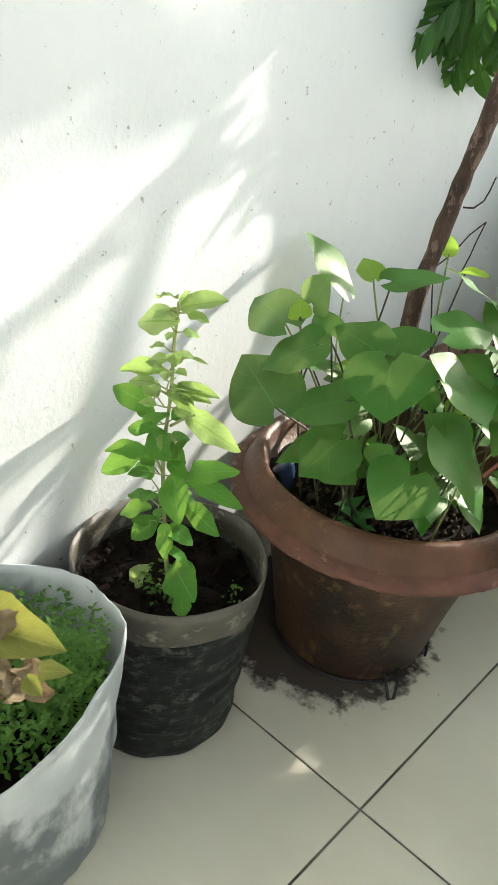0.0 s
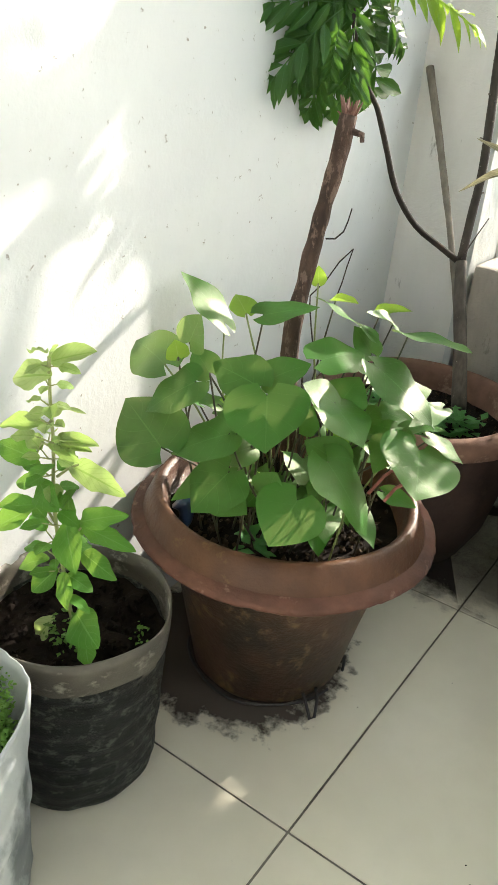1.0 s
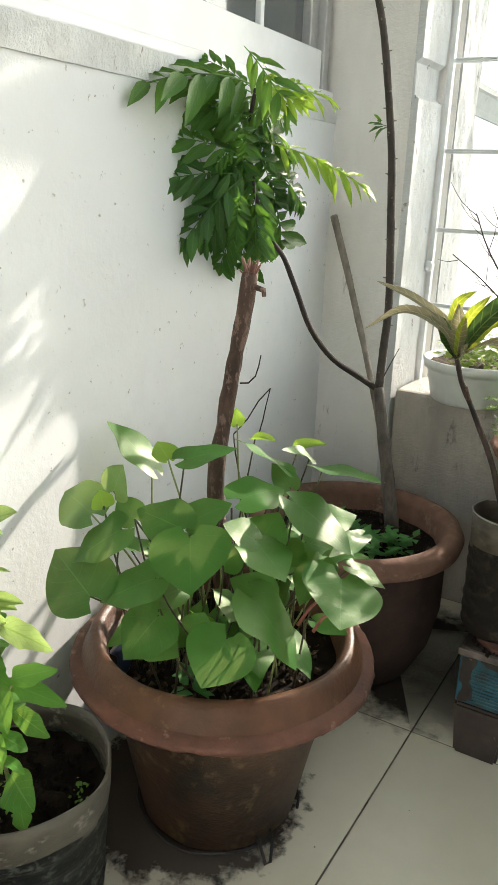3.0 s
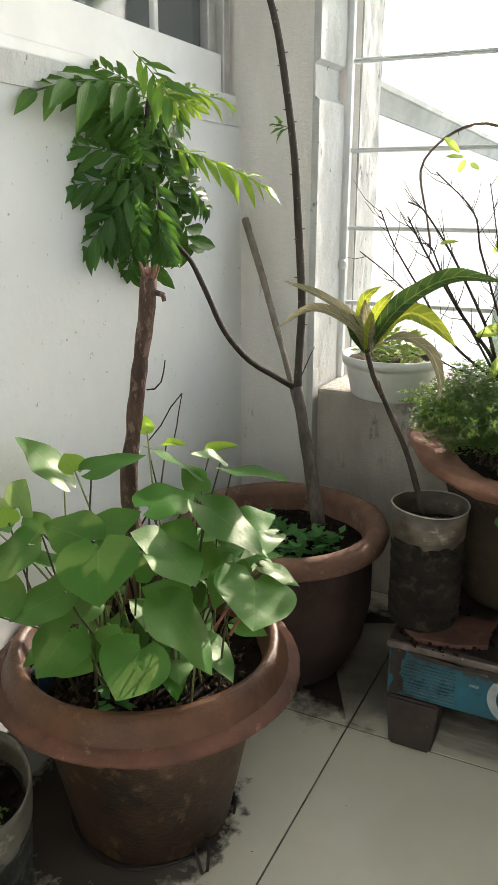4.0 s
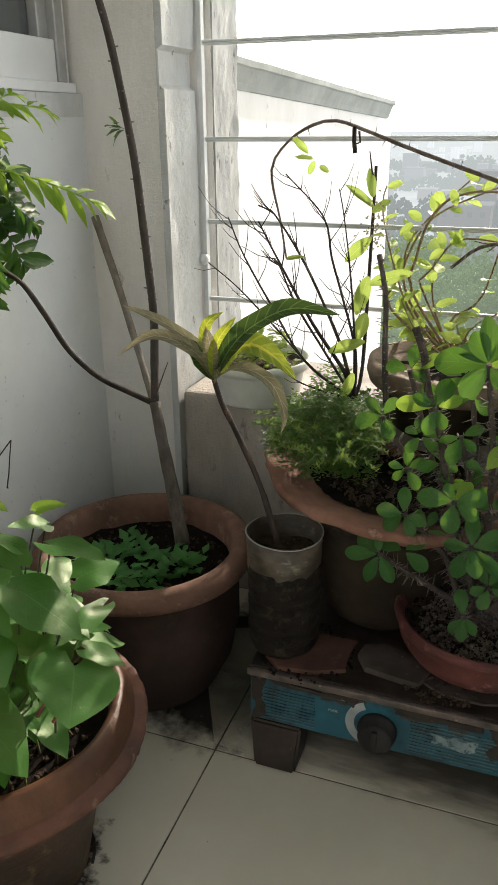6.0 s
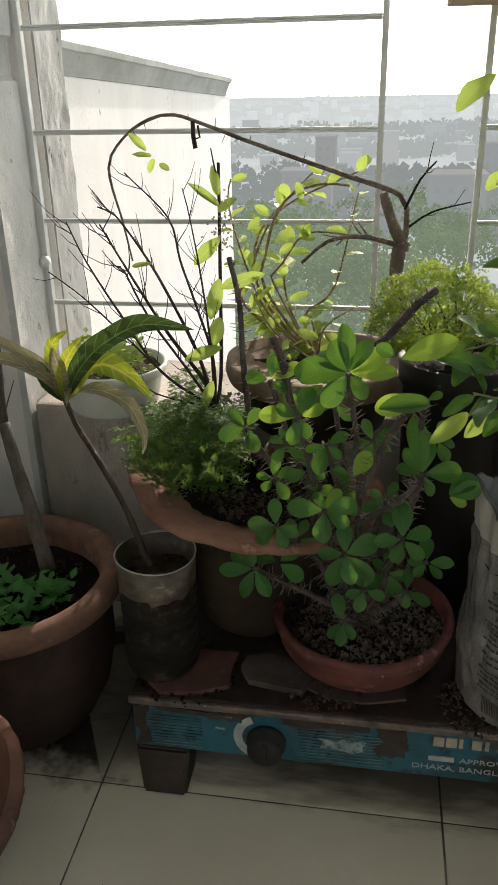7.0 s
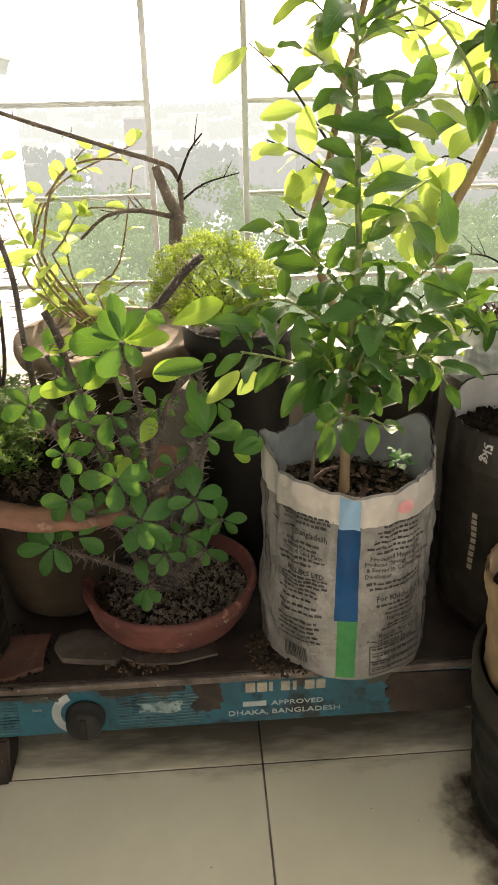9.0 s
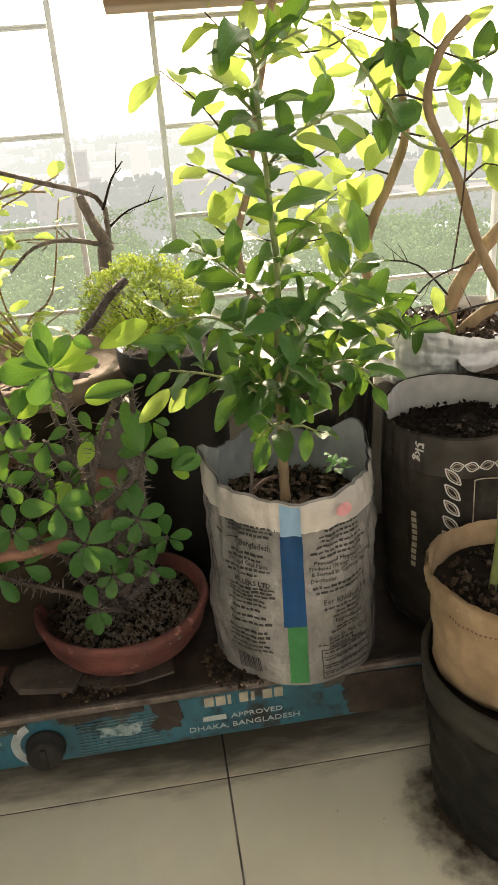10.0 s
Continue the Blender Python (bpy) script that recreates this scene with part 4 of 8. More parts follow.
def writing(text, at, height, material, parent, name="lettering", turn=(90, 0, 0), squeeze=1.0, extrude=0.0004):
    """Built-in letters as a mesh part, at a world place, facing the camera's side."""
    cu = bpy.data.curves.new(name, "FONT")
    cu.body, cu.size, cu.extrude, cu.align_x, cu.resolution_u = text, height * 1.38, extrude, "CENTER", 2
    tmp = new(name, cu)
    bpy.context.view_layer.update()
    me = bpy.data.meshes.new_from_object(tmp.evaluated_get(bpy.context.evaluated_depsgraph_get()))
    bpy.data.objects.remove(tmp)
    me.materials.clear()
    me.materials.append(material)
    ob = new(name, me)
    ob.parent = parent
    base = parent.matrix_basis.translation
    ob.matrix_basis = Matrix.Translation(Vector(at) - base) @ Euler([radians(a) for a in turn]).to_matrix().to_4x4() @ Matrix.Diagonal((squeeze, 1, 1, 1))
    return ob
writing("ON", (-0.0025, SY0 + 0.0022, 0.1165), 0.0038, LETTER, stove)
writing("MAX", (-0.0125, SY0 + 0.0022, 0.0985), 0.0038, LETTER, stove)
writing("APPROVED", (0.2815, SY0 + 0.0022, 0.0865), 0.0068, LETTER, stove, squeeze=1.30)
writing("DHAKA, BANGLADESH", (0.2665, SY0 + 0.0022, 0.0735), 0.0072, LETTER, stove, squeeze=1.28)
part("name_plate", boxed((0.2185 - SX0, 0.0014, 0.0868), (0.2455 - SX0, 0.0032, 0.0930)), LETTER, stove, "short silver bar of print", smooth=False)
for k, w in enumerate((0.011, 0.011, 0.004, 0.010, 0.004, 0.011, 0.010)):
    x = 0.222 + 0.0135 * k
    part("logo_bar", boxed((x - SX0, 0.0012, 0.108), (x + w - SX0, 0.0034, 0.121)), LETTER_OLD, stove, "faded gold logo shape", smooth=False)

part("burnt_patch", ragged(0.365, 0.70, 0.060, 0.13, 0.0011, 4.0, 0.022, 90), STEEL_RUST, stove, "burnt and rusted part of the front", smooth=False)

crumbs("soil_litter", stove, (0.22, 0.06, 0), 0.055, STOVE_TOP + 0.001, 260, 0.0040, SOIL_DRY, 51, "spilt dry soil on the stove")
crumbs("soil_litter", stove, (0.385, 0.035, 0), 0.045, STOVE_TOP + 0.001, 220, 0.0040, SOIL_DRY, 52, "spilt dry soil on the stove")
crumbs("soil_litter", stove, (0.06, 0.05, 0), 0.06, STOVE_TOP + 0.001, 200, 0.0036, SOIL, 53, "spilt dark soil on the stove")

# shards and slabs lying on the stove
SLATE = surface("dusty_grey_shard", (0.115, 0.092, 0.08), (0.05, 0.040, 0.035), 30, 9, 0.8, bump=0.5, grain=140, spots=(0.22, 0.19, 0.17), spot_at=0.64, spot_scale=24)
def shard(name, centre, size, turn, material, seed, label, thick=0.006, z=STOVE_TOP):
    rnd = random.Random(seed)
    bm = bmesh.new()
    n = 9
    pts = []
    for k in range(n):
        a = 2 * math.pi * k / n
        r = 1 / max(abs(math.cos(a)), abs(math.sin(a))) * rnd.uniform(0.8, 1.02)
        pts.append((r * math.cos(a) * size[0] / 2, r * math.sin(a) * size[1] / 2))
    lo = [bm.verts.new((x, y, 0)) for x, y in pts]
    hi = [bm.verts.new((x, y, thick)) for x, y in pts]
    for k in range(n):
        bm.faces.new((lo[k], lo[(k + 1) % n], hi[(k + 1) % n], hi[k]))
    bm.faces.new(lo[::-1])
    bm.faces.new(hi)
    bmesh.ops.bevel(bm, geom=bm.edges[:], offset=0.0008, segments=1, affect="EDGES")
    ob = solid(name, bm, material, label, "shard")
    ob.location = (centre[0], centre[1], z)
    ob.rotation_euler.z = radians(turn)
    return ob
SHARD_CLAY = surface("sooty_red_clay", (0.155, 0.078, 0.060), (0.080, 0.042, 0.033), 20, 6, 0.85, bump=0.7, grain=90, spots=(0.19, 0.12, 0.095), spot_at=0.62, spot_scale=16, spot_soft=0.2, spec=0.2)
shard("terracotta_shard", (-0.055, 0.868, 0), (0.115, 0.076), 8, SHARD_CLAY, 1, "flat red-brown clay shard under the bottle planter")
shard("slate_shard", (0.045, 0.880, 0), (0.085, 0.060), -14, SLATE, 2, "grey cement shard on the stove", 0.008)
shard("terracotta_shard", (0.135, 0.872, 0), (0.13, 0.060), 5, SLATE, 3, "thin brown clay shard under the bowl", 0.0035)

# rice bag reused as a planter
PR = (0.344, 0.900, STOVE_TOP + 0.001)
PRINT_WHITE = surface("white_print", (0.62, 0.62, 0.60), (0.50, 0.50, 0.48), 60, 20, 0.4, bump=0.02)
PRINT_DARK = surface("dark_print", (0.018, 0.018, 0.019), (0.045, 0.044, 0.043), 80, 30, 0.5, bump=0.02)
PRINT_BLUE = surface("blue_print", (0.003, 0.066, 0.185), (0.006, 0.050, 0.130), 30, 9, 0.42, bump=0.3, spec=0.2)
PRINT_BLUE_PALE = surface("faded_blue_print", (0.18, 0.34, 0.50), (0.24, 0.40, 0.55), 30, 9, 0.35, bump=0.1)
PRINT_GREEN = surface("green_print", (0.045, 0.250, 0.085), (0.035, 0.160, 0.065), 30, 9, 0.42, bump=0.3, spec=0.25)
PRINT_PINK = surface("pink_print", (0.60, 0.18, 0.22), (0.66, 0.36, 0.36), 30, 9, 0.4, bump=0.1)
BAG_SKIN = surface("silvery_rice_sack", (0.31, 0.30, 0.285), (0.16, 0.155, 0.15), 9, 4, 0.27, bump=1.0, grain=16, spots=(0.25, 0.235, 0.21), spot_at=0.60, spot_scale=7, relief=0.010, spot_soft=0.14)
BAG_TOP = surface("white_sack_hem", (0.52, 0.485, 0.44), (0.38, 0.36, 0.33), 14, 5, 0.36, bump=0.6, grain=22, spots=(0.34, 0.31, 0.28), spot_at=0.68, spot_scale=14, relief=0.006)
BAG_BLACK = surface("black_rice_sack", (0.012, 0.0105, 0.009), (0.032, 0.027, 0.022), 24, 7, 0.36, bump=0.7, grain=20, spec=0.28, relief=0.004)
BAG_INNER = surface("grey_sack_lining", (0.50, 0.49, 0.475), (0.34, 0.335, 0.32), 26, 8, 0.4, bump=0.5)
RICE_INNER = surface("blue_grey_lining", (0.36, 0.385, 0.39), (0.22, 0.245, 0.26), 20, 6, 0.4, bump=0.3)
JUTE = surface("tan_woven_sack", (0.47, 0.335, 0.205), (0.30, 0.205, 0.120), 60, 10, 0.8, bump=0.5, grain=420, spots=(0.60, 0.48, 0.30), spot_at=0.66, spot_scale=30)


class Sack:
    """A standing sack: a rounded, slightly creased tube, with patches that follow its skin."""
    def __init__(self, name, at, r, h, skin, lining, label, seed, low=0.97, tilt=(0, 0), crease=0.0035, wob=0.004, rim=0.006, foot=0.10, pinch=()):
        self.pinch = pinch
        self.at, self.r, self.h, self.low, self.seed, self.crease, self.wob, self.rim, self.foot = Vector(at), r, h, low, seed, crease, wob, rim, foot
        self.ob = thing(name, at, label, "grow bag")
        part("body", self.sheet(0, 2 * math.pi, 0.0, 1.0, 0.0, 168, 64, True), skin, self.ob)
        part("lining", self.sheet(0, 2 * math.pi, 0.55, 0.996, -0.0018, 168, 28, True), lining, self.ob, "paler inside of the sack")

    def point(self, a, f, out):
        d = Vector((math.cos(a), math.sin(a), 0))
        rr = self.r * (self.low + (1 - self.low) * f) * (1 - self.foot * max(0, 0.10 - f) / 0.10)
        q = self.wob * (noise.noise(Vector((d.x * 1.6, d.y * 1.6, f * 4 + self.seed))) + 0.4 * noise.noise(Vector((d.x * 4, d.y * 4, f * 11 + self.seed))))
        q -= self.crease * abs(noise.noise(Vector((d.x * 5, d.y * 5, f * 3 + self.seed + 7)))) * (0.35 + f)
        corner = sum(max(0.0, math.cos(a - radians(c))) ** 14 for c in self.pinch)
        q += corner * (0.007 * f ** 3 - 0.001) - (0.004 * f ** 4 if self.pinch else 0.0)
        hh = self.h * f + self.rim * f ** 3 * (math.sin(2 * a + self.seed) + 1.2 * noise.noise(Vector((d.x * 1.5, d.y * 1.5, self.seed + 1)))) + corner * 0.018 * f ** 5
        return d * (rr + q + out) + Vector((0, 0, hh))

    def sheet(self, a0, a1, f0, f1, out, na, nf, closed=False):
        bm = bmesh.new()
        rows = []
        for i in range(nf + 1):
            f = f0 + (f1 - f0) * i / nf
            rows.append([bm.verts.new(self.point(a0 + (a1 - a0) * k / na, f, out)) for k in range(na if closed else na + 1)])
        n = na if closed else na + 1
        for a, b in zip(rows, rows[1:]):
            for k in range(n if closed else n - 1):
                bm.faces.new((a[k], a[(k + 1) % n], b[(k + 1) % n], b[k]))
        return bm

    def patch(self, name, deg0, deg1, f0, f1, material, label="", out=0.0014):
        na, nf = max(1, int(abs(deg1 - deg0) / 2)), max(1, int((f1 - f0) * 70))
        return part(name, self.sheet(radians(deg0), radians(deg1), f0, f1, out, na, nf), material, self.ob, label)

    def disc(self, name, deg, f, radius, material, label=""):
        """A round printed mark on the skin."""
        bm = bmesh.new()
        rows = [[bm.verts.new(self.point(radians(deg) + radius * q * math.cos(a) * 1.25 / self.r, f + radius * q * math.sin(a) / self.h, 0.0028)) for a in [6.2832 * k / 20 for k in range(20)]] for q in (0.25, 0.6, 1.0)]
        bm.faces.new(rows[0])
        for lo, hi in zip(rows, rows[1:]):
            for k in range(20):
                bm.faces.new((lo[k], lo[(k + 1) % 20], hi[(k + 1) % 20], hi[k]))
        return part(name, bm, material, self.ob, label)

    def words(self, text, deg, f, height, material, squeeze=1.0, upright=False):
        """Letters bent onto the skin, centred at an angle."""
        cu = bpy.data.curves.new("lettering", "FONT")
        cu.body, cu.size, cu.align_x, cu.resolution_u, cu.offset = text, height * 1.38, "CENTER", 1, height * 0.035
        tmp = new("lettering", cu)
        bpy.context.view_layer.update()
        me = bpy.data.meshes.new_from_object(tmp.evaluated_get(bpy.context.evaluated_depsgraph_get()))
        bpy.data.objects.remove(tmp)
        for v in me.vertices:
            x, y = (v.co.y, -v.co.x) if upright else (v.co.x, v.co.y)
            v.co = self.point(radians(deg) + x * squeeze / self.r, f + y / self.h, 0.0023)
        me.materials.clear()
        me.materials.append(material)
        ob = new("lettering", me)
        ob.parent = self.ob
        return ob

    def line(self, name, points, width, material):
        """A thin printed line along (degrees, share of height) pairs."""
        bm = bmesh.new()
        prev = None
        for i, (d, f) in enumerate(points):
            d1, f1 = points[min(i + 1, len(points) - 1)]
            d0, f0 = points[max(i - 1, 0)]
            t = Vector((radians(d1 - d0) * self.r, (f1 - f0) * self.h)).normalized()
            o = Vector((-t.y / self.r, t.x / self.h)) * width * 0.0018
            cur = [bm.verts.new(self.point(radians(d) + q * o.x, f + q * o.y, 0.0018)) for q in (-0.5, 0.5)]
            if prev:
                bm.faces.new((prev[0], prev[1], cur[1], cur[0]))
            prev = cur
        return part(name, bm, material, self.ob)

    def bars(self, deg0, deg1, f, h, material, seed):
        """A line of print that cannot be read, as short bars."""
        rnd = random.Random(seed)
        d = deg0
        while d < deg1 - 2:
            w = min(rnd.uniform(1.6, 4.6), deg1 - d)
            self.patch("print_bar", d, d + w, f + 0.0012 * d * 0.2 - 0.0012 * deg0 * 0.2, f + h * rnd.uniform(0.5, 0.9) + 0.0012 * (d - deg0) * 0.2, material)
            d += w + 0.8


rice = Sack("rice_sack_planter", PR, 0.0955, 0.231, BAG_SKIN, RICE_INNER, "reused white rice sack with printed blue and green stripe", 1.3, 1.035, crease=0.0065, wob=0.0055, foot=0.015, pinch=(172, 22, 95))
rice.patch("turned_hem", 0, 359.9, 0.845, 0.990, BAG_TOP, "whiter creased hem", 0.0012)
FA = -99.0
rice.patch("stripe", FA - 6.5, FA + 6.5, 0.83, 0.985, PRINT_BLUE_PALE, "faded blue stripe", 0.0026)
rice.patch("stripe", FA - 7, FA + 7, 0.36, 0.83, PRINT_BLUE, "blue stripe", 0.0024)
rice.patch("stripe", FA - 5, FA + 7, 0.02, 0.36, PRINT_GREEN, "green stripe")
rice.disc("stamp", FA + 37, 0.915, 0.0078, PRINT_PINK, "smudged pink stamp")
part("soil", soil_disc(0.091, 0.176, 51, 0.007), SOIL, rice.ob)
crumbs("litter", rice.ob, (0, 0, 0), 0.084, 0.181, 700, 0.0042, SOIL_DRY, 19, "dry litter and twigs")
LX = FA + 34
rice.words("Processed Hygienically", LX - 1, 0.660, 0.0052, PRINT_DARK, 0.95)
rice.words("Produced Through Control System", LX + 3, 0.630, 0.0052, PRINT_DARK, 0.85)
rice.words("& Sorted in Computerized", LX, 0.600, 0.0052, PRINT_DARK, 0.95)
rice.words("De-stoner.", LX - 14, 0.570, 0.0052, PRINT_DARK, 0.95)
rice.words("For Khichury & P", LX + 2, 0.455, 0.0062, PRINT_DARK, 1.0)
rice.words("Ingredients:", LX + 2, 0.345, 0.0056, PRINT_DARK, 1.0)
rice.words("Ready for Cook", LX + 4, 0.245, 0.0066, PRINT_DARK, 1.0)
rice.words("Nutrition Facts", LX, 0.196, 0.0052, PRINT_DARK, 1.0)
rice.words("of Bangladesh", FA - 27, 0.745, 0.0068, PRINT_DARK, 0.9)
rice.words("Dry and Cool Place", FA - 30, 0.655, 0.0052, PRINT_DARK, 0.85)
rice.words("MILLERS LTD", FA - 27, 0.560, 0.0062, PRINT_DARK, 0.9)
right_lines = ((0.83, 22, 48), (0.80, 18, 50), (0.775, 20, 50), (0.745, 16, 54), (0.715, 12, 56), (0.69, 18, 52), (0.535, 12, 50), (0.51, 14, 54), (0.425, 18, 50), (0.40, 26, 46), (0.375, 24, 44), (0.31, 26, 48), (0.29, 22, 44), (0.215, 14, 40), (0.165, 18, 52), (0.128, 18, 54), (0.085, 18, 54), (0.045, 18, 54))
for k, (f, a0, a1) in enumerate(right_lines):
    rice.bars(FA + a0, FA + a1, f, 0.016, PRINT_DARK, 100 + k)
left_lines = ((0.835, -48, -10), (0.815, -46, -12), (0.79, -48, -14), (0.70, -44, -18), (0.675, -46, -20), (0.625, -48, -14), (0.60, -46, -22), (0.53, -48, -12), (0.51, -46, -14), (0.49, -46, -12), (0.465, -44, -16), (0.44, -48, -18), (0.41, -44, -20), (0.375, -46, -16), (0.345, -44, -14), (0.30, -46, -16), (0.275, -44, -14), (0.25, -46, -18), (0.22, -44, -16), (0.19, -46, -14))
for k, (f, a0, a1) in enumerate(left_lines):
    rice.bars(FA + a0, FA + a1, f, 0.016, PRINT_DARK, 130 + k)
for k in range(14):
    rice.patch("barcode_bar", FA - 42 + k * 1.3, FA - 41.4 + k * 1.3 + 0.3 * (k % 3 == 0), 0.05, 0.15, PRINT_DARK)
for f0, f1, a0, a1 in ((0.025, 0.03, 16, 56), (0.185, 0.190, 16, 56), (0.03, 0.186, 16, 16.8), (0.03, 0.186, 55.2, 56), (0.145, 0.149, 17, 55), (0.10, 0.108, 17, 55), (0.06, 0.066, 17, 55)):
    rice.patch("table_rule", FA + a0, FA + a1, f0, f1, PRINT_DARK)

PN = (0.562, 0.925, STOVE_TOP + 0.001)
SACK_GREY = surface("backlit_grey_sack", (0.045, 0.038, 0.032), (0.02, 0.017, 0.015), 20, 6, 0.4, bump=0.3, grain=30)
black_sack = Sack("rice_sack_planter", PN, 0.097, 0.262, BAG_BLACK, BAG_INNER, "reused black rice sack with white ornament", 4.1, 0.99, rim=0.004)
part("soil", soil_disc(0.094, 0.225, 61, 0.010), SOIL, black_sack.ob)
crumbs("litter", black_sack.ob, (0, 0, 0), 0.084, 0.231, 600, 0.0036, SOIL, 23, "dry litter")
black_sack.words("5kg", 214, 0.92, 0.012, PRINT_WHITE, 1.0, True)
for k in range(9):
    black_sack.patch("print_bar", 212, 216, 0.60 - 0.032 * k, 0.624 - 0.032 * k, LETTER_OLD)
# the paler band colour stands for light coming through the sack's top
black_sack.patch("upper_band", 0, 359.9, 0.82, 0.99, SACK_GREY, "grey-brown upper band, painted paler for light coming through", 0.0004)
black_sack.patch("logo_block", 262, 290, 0.56, 0.61, PRINT_WHITE, "white logo block")
def petal(d0, f0, d1, f1, bulge, w):
    """The outline of one printed leaf between two places on the sack."""
    for s in (-1, 1):
        for scale, width, mat in ((1.0, w, PRINT_WHITE), (0.5, w * 0.7, LETTER_OLD)):
            pts = []
            for e in range(9):
                q = (e / 8 - 0.5) * (0.7 if scale < 1 else 1.0) + 0.5
                b = s * bulge * scale * math.sin(math.pi * e / 8)
                ux, uy = radians(d1 - d0) * black_sack.r, (f1 - f0) * black_sack.h
                n = math.hypot(ux, uy)
                pts.append((d0 + (d1 - d0) * q - math.degrees(uy / n * b / black_sack.r), f0 + (f1 - f0) * q + ux / n * b / black_sack.h))
            black_sack.line("ornament", pts, width, mat)
for k in range(8):
    f = 0.86 - 0.072 * k
    petal(235, f, 245, f - 0.066, 0.0052, 1.0)
for k in range(5):
    petal(238 + 9 * k, 0.872 + (0.012 if k % 2 else -0.004), 246.5 + 9 * k, 0.872 + (-0.004 if k % 2 else 0.012), 0.0052, 0.75)
black_sack.patch("ornament_rule", 253, 253.7, 0.45, 0.815, LETTER_OLD)
black_sack.patch("ornament_rule", 253, 300, 0.810, 0.816, LETTER_OLD)

# black planter on the floor with a tan sack standing in it
PF = (0.566, 0.728, 0.0)
floor_pot = thing("black_planter", PF, "large black film planter with soft ribs and creases", "planter")
part("body", wrinkled(0.1135, 0.194, 96, 60, 0.0035, 2.6, 0.885, ribs=0.0013, ribn=5, crease=0.0035), BLACK_PLASTIC, floor_pot)
part("soil", soil_disc(0.109, 0.176, 71, 0.004), SOIL, floor_pot)
PT = (0.541, 0.740, 0.178)
tan = Sack("tan_sack_planter", PT, 0.088, 0.128, JUTE, JUTE, "tan woven sack folded down and stitched, standing in the black planter", 2.2, 0.86, rim=0.0030, crease=0.004)
tan.patch("fold", 0, 359.9, 0.78, 0.985, JUTE, "turned-down hem", 0.0016)
part("soil", soil_disc(0.080, 0.100, 72, 0.006), SOIL, tan.ob)
crumbs("litter", tan.ob, (0, 0, 0), 0.07, 0.104, 260, 0.0045, SOIL_DRY, 25, "dry litter")
for k in range(40):
    tan.patch("stitch", 200 + k * 3, 201.7 + k * 3, 0.765, 0.785, TERRACOTTA_PALE, out=0.0022)

tan.patch("seam", 243, 246.5, 0.03, 0.78, JUTE, "raised stitched seam", 0.0022)
for k in range(16):
    tan.patch("stitch", 244, 245.4, 0.05 + 0.045 * k, 0.075 + 0.045 * k, TERRACOTTA_PALE, out=0.0030)
DUSTY_RIM = surface("dusty_planter_rim", (0.055, 0.050, 0.038), (0.016, 0.015, 0.012), 24, 7, 0.55, bump=0.4, spots=(0.15, 0.14, 0.115), spot_at=0.6, spot_scale=14, spot_soft=0.14)
part("rim_band", lathe([(0.1125, 0.162), (0.1152, 0.163), (0.1172, 0.186), (0.1180, 0.1985), (0.1110, 0.1988), (0.1105, 0.185)], 60, 0.0014, 2.0, caps=False), DUSTY_RIM, floor_pot, "dusty grey rim")

# sack with the old tree on the parapet
WHITE_SACK = surface("crumpled_white_sack", (0.74, 0.75, 0.75), (0.60, 0.61, 0.61), 14, 5, 0.4, bump=0.8, grain=20, relief=0.006)
PX = (0.63, 1.19, PARAPET)
far_sack = Sack("rice_sack_planter", PX, 0.10, 0.085, WHITE_SACK, WHITE_SACK, "crumpled white sack holding the old tree", 6.3, 0.97, crease=0.012, wob=0.008, rim=0.012)
part("soil", soil_disc(0.094, 0.065, 81, 0.008), SOIL_DRY, far_sack.ob)
crumbs("litter", far_sack.ob, (0, 0, 0), 0.09, 0.07, 300, 0.007, TERRACOTTA, 27, "dry brown leaf litter")
PY = (0.425, 1.075, STOVE_TOP)
mid_sack = Sack("rice_sack_planter", PY, 0.066, 0.265, BAG_BLACK, BAG_INNER, "black sack planter behind the rice sack", 3.7, 0.97)
part("soil", soil_disc(0.063, 0.24, 82, 0.006), SOIL_DRY, mid_sack.ob)
crumbs("litter", mid_sack.ob, (0, 0, 0), 0.055, 0.245, 160, 0.006, TERRACOTTA, 28, "dry brown leaf litter")
PV = (0.695, 1.06, 0.0)
side_sack = Sack("rice_sack_planter", PV, 0.085, 0.40, BAG_BLACK, BAG_INNER, "tall black sack planter beside the stove", 5.2, 0.97)
part("soil", soil_disc(0.08, 0.37, 83, 0.006), SOIL_DRY, side_sack.ob)

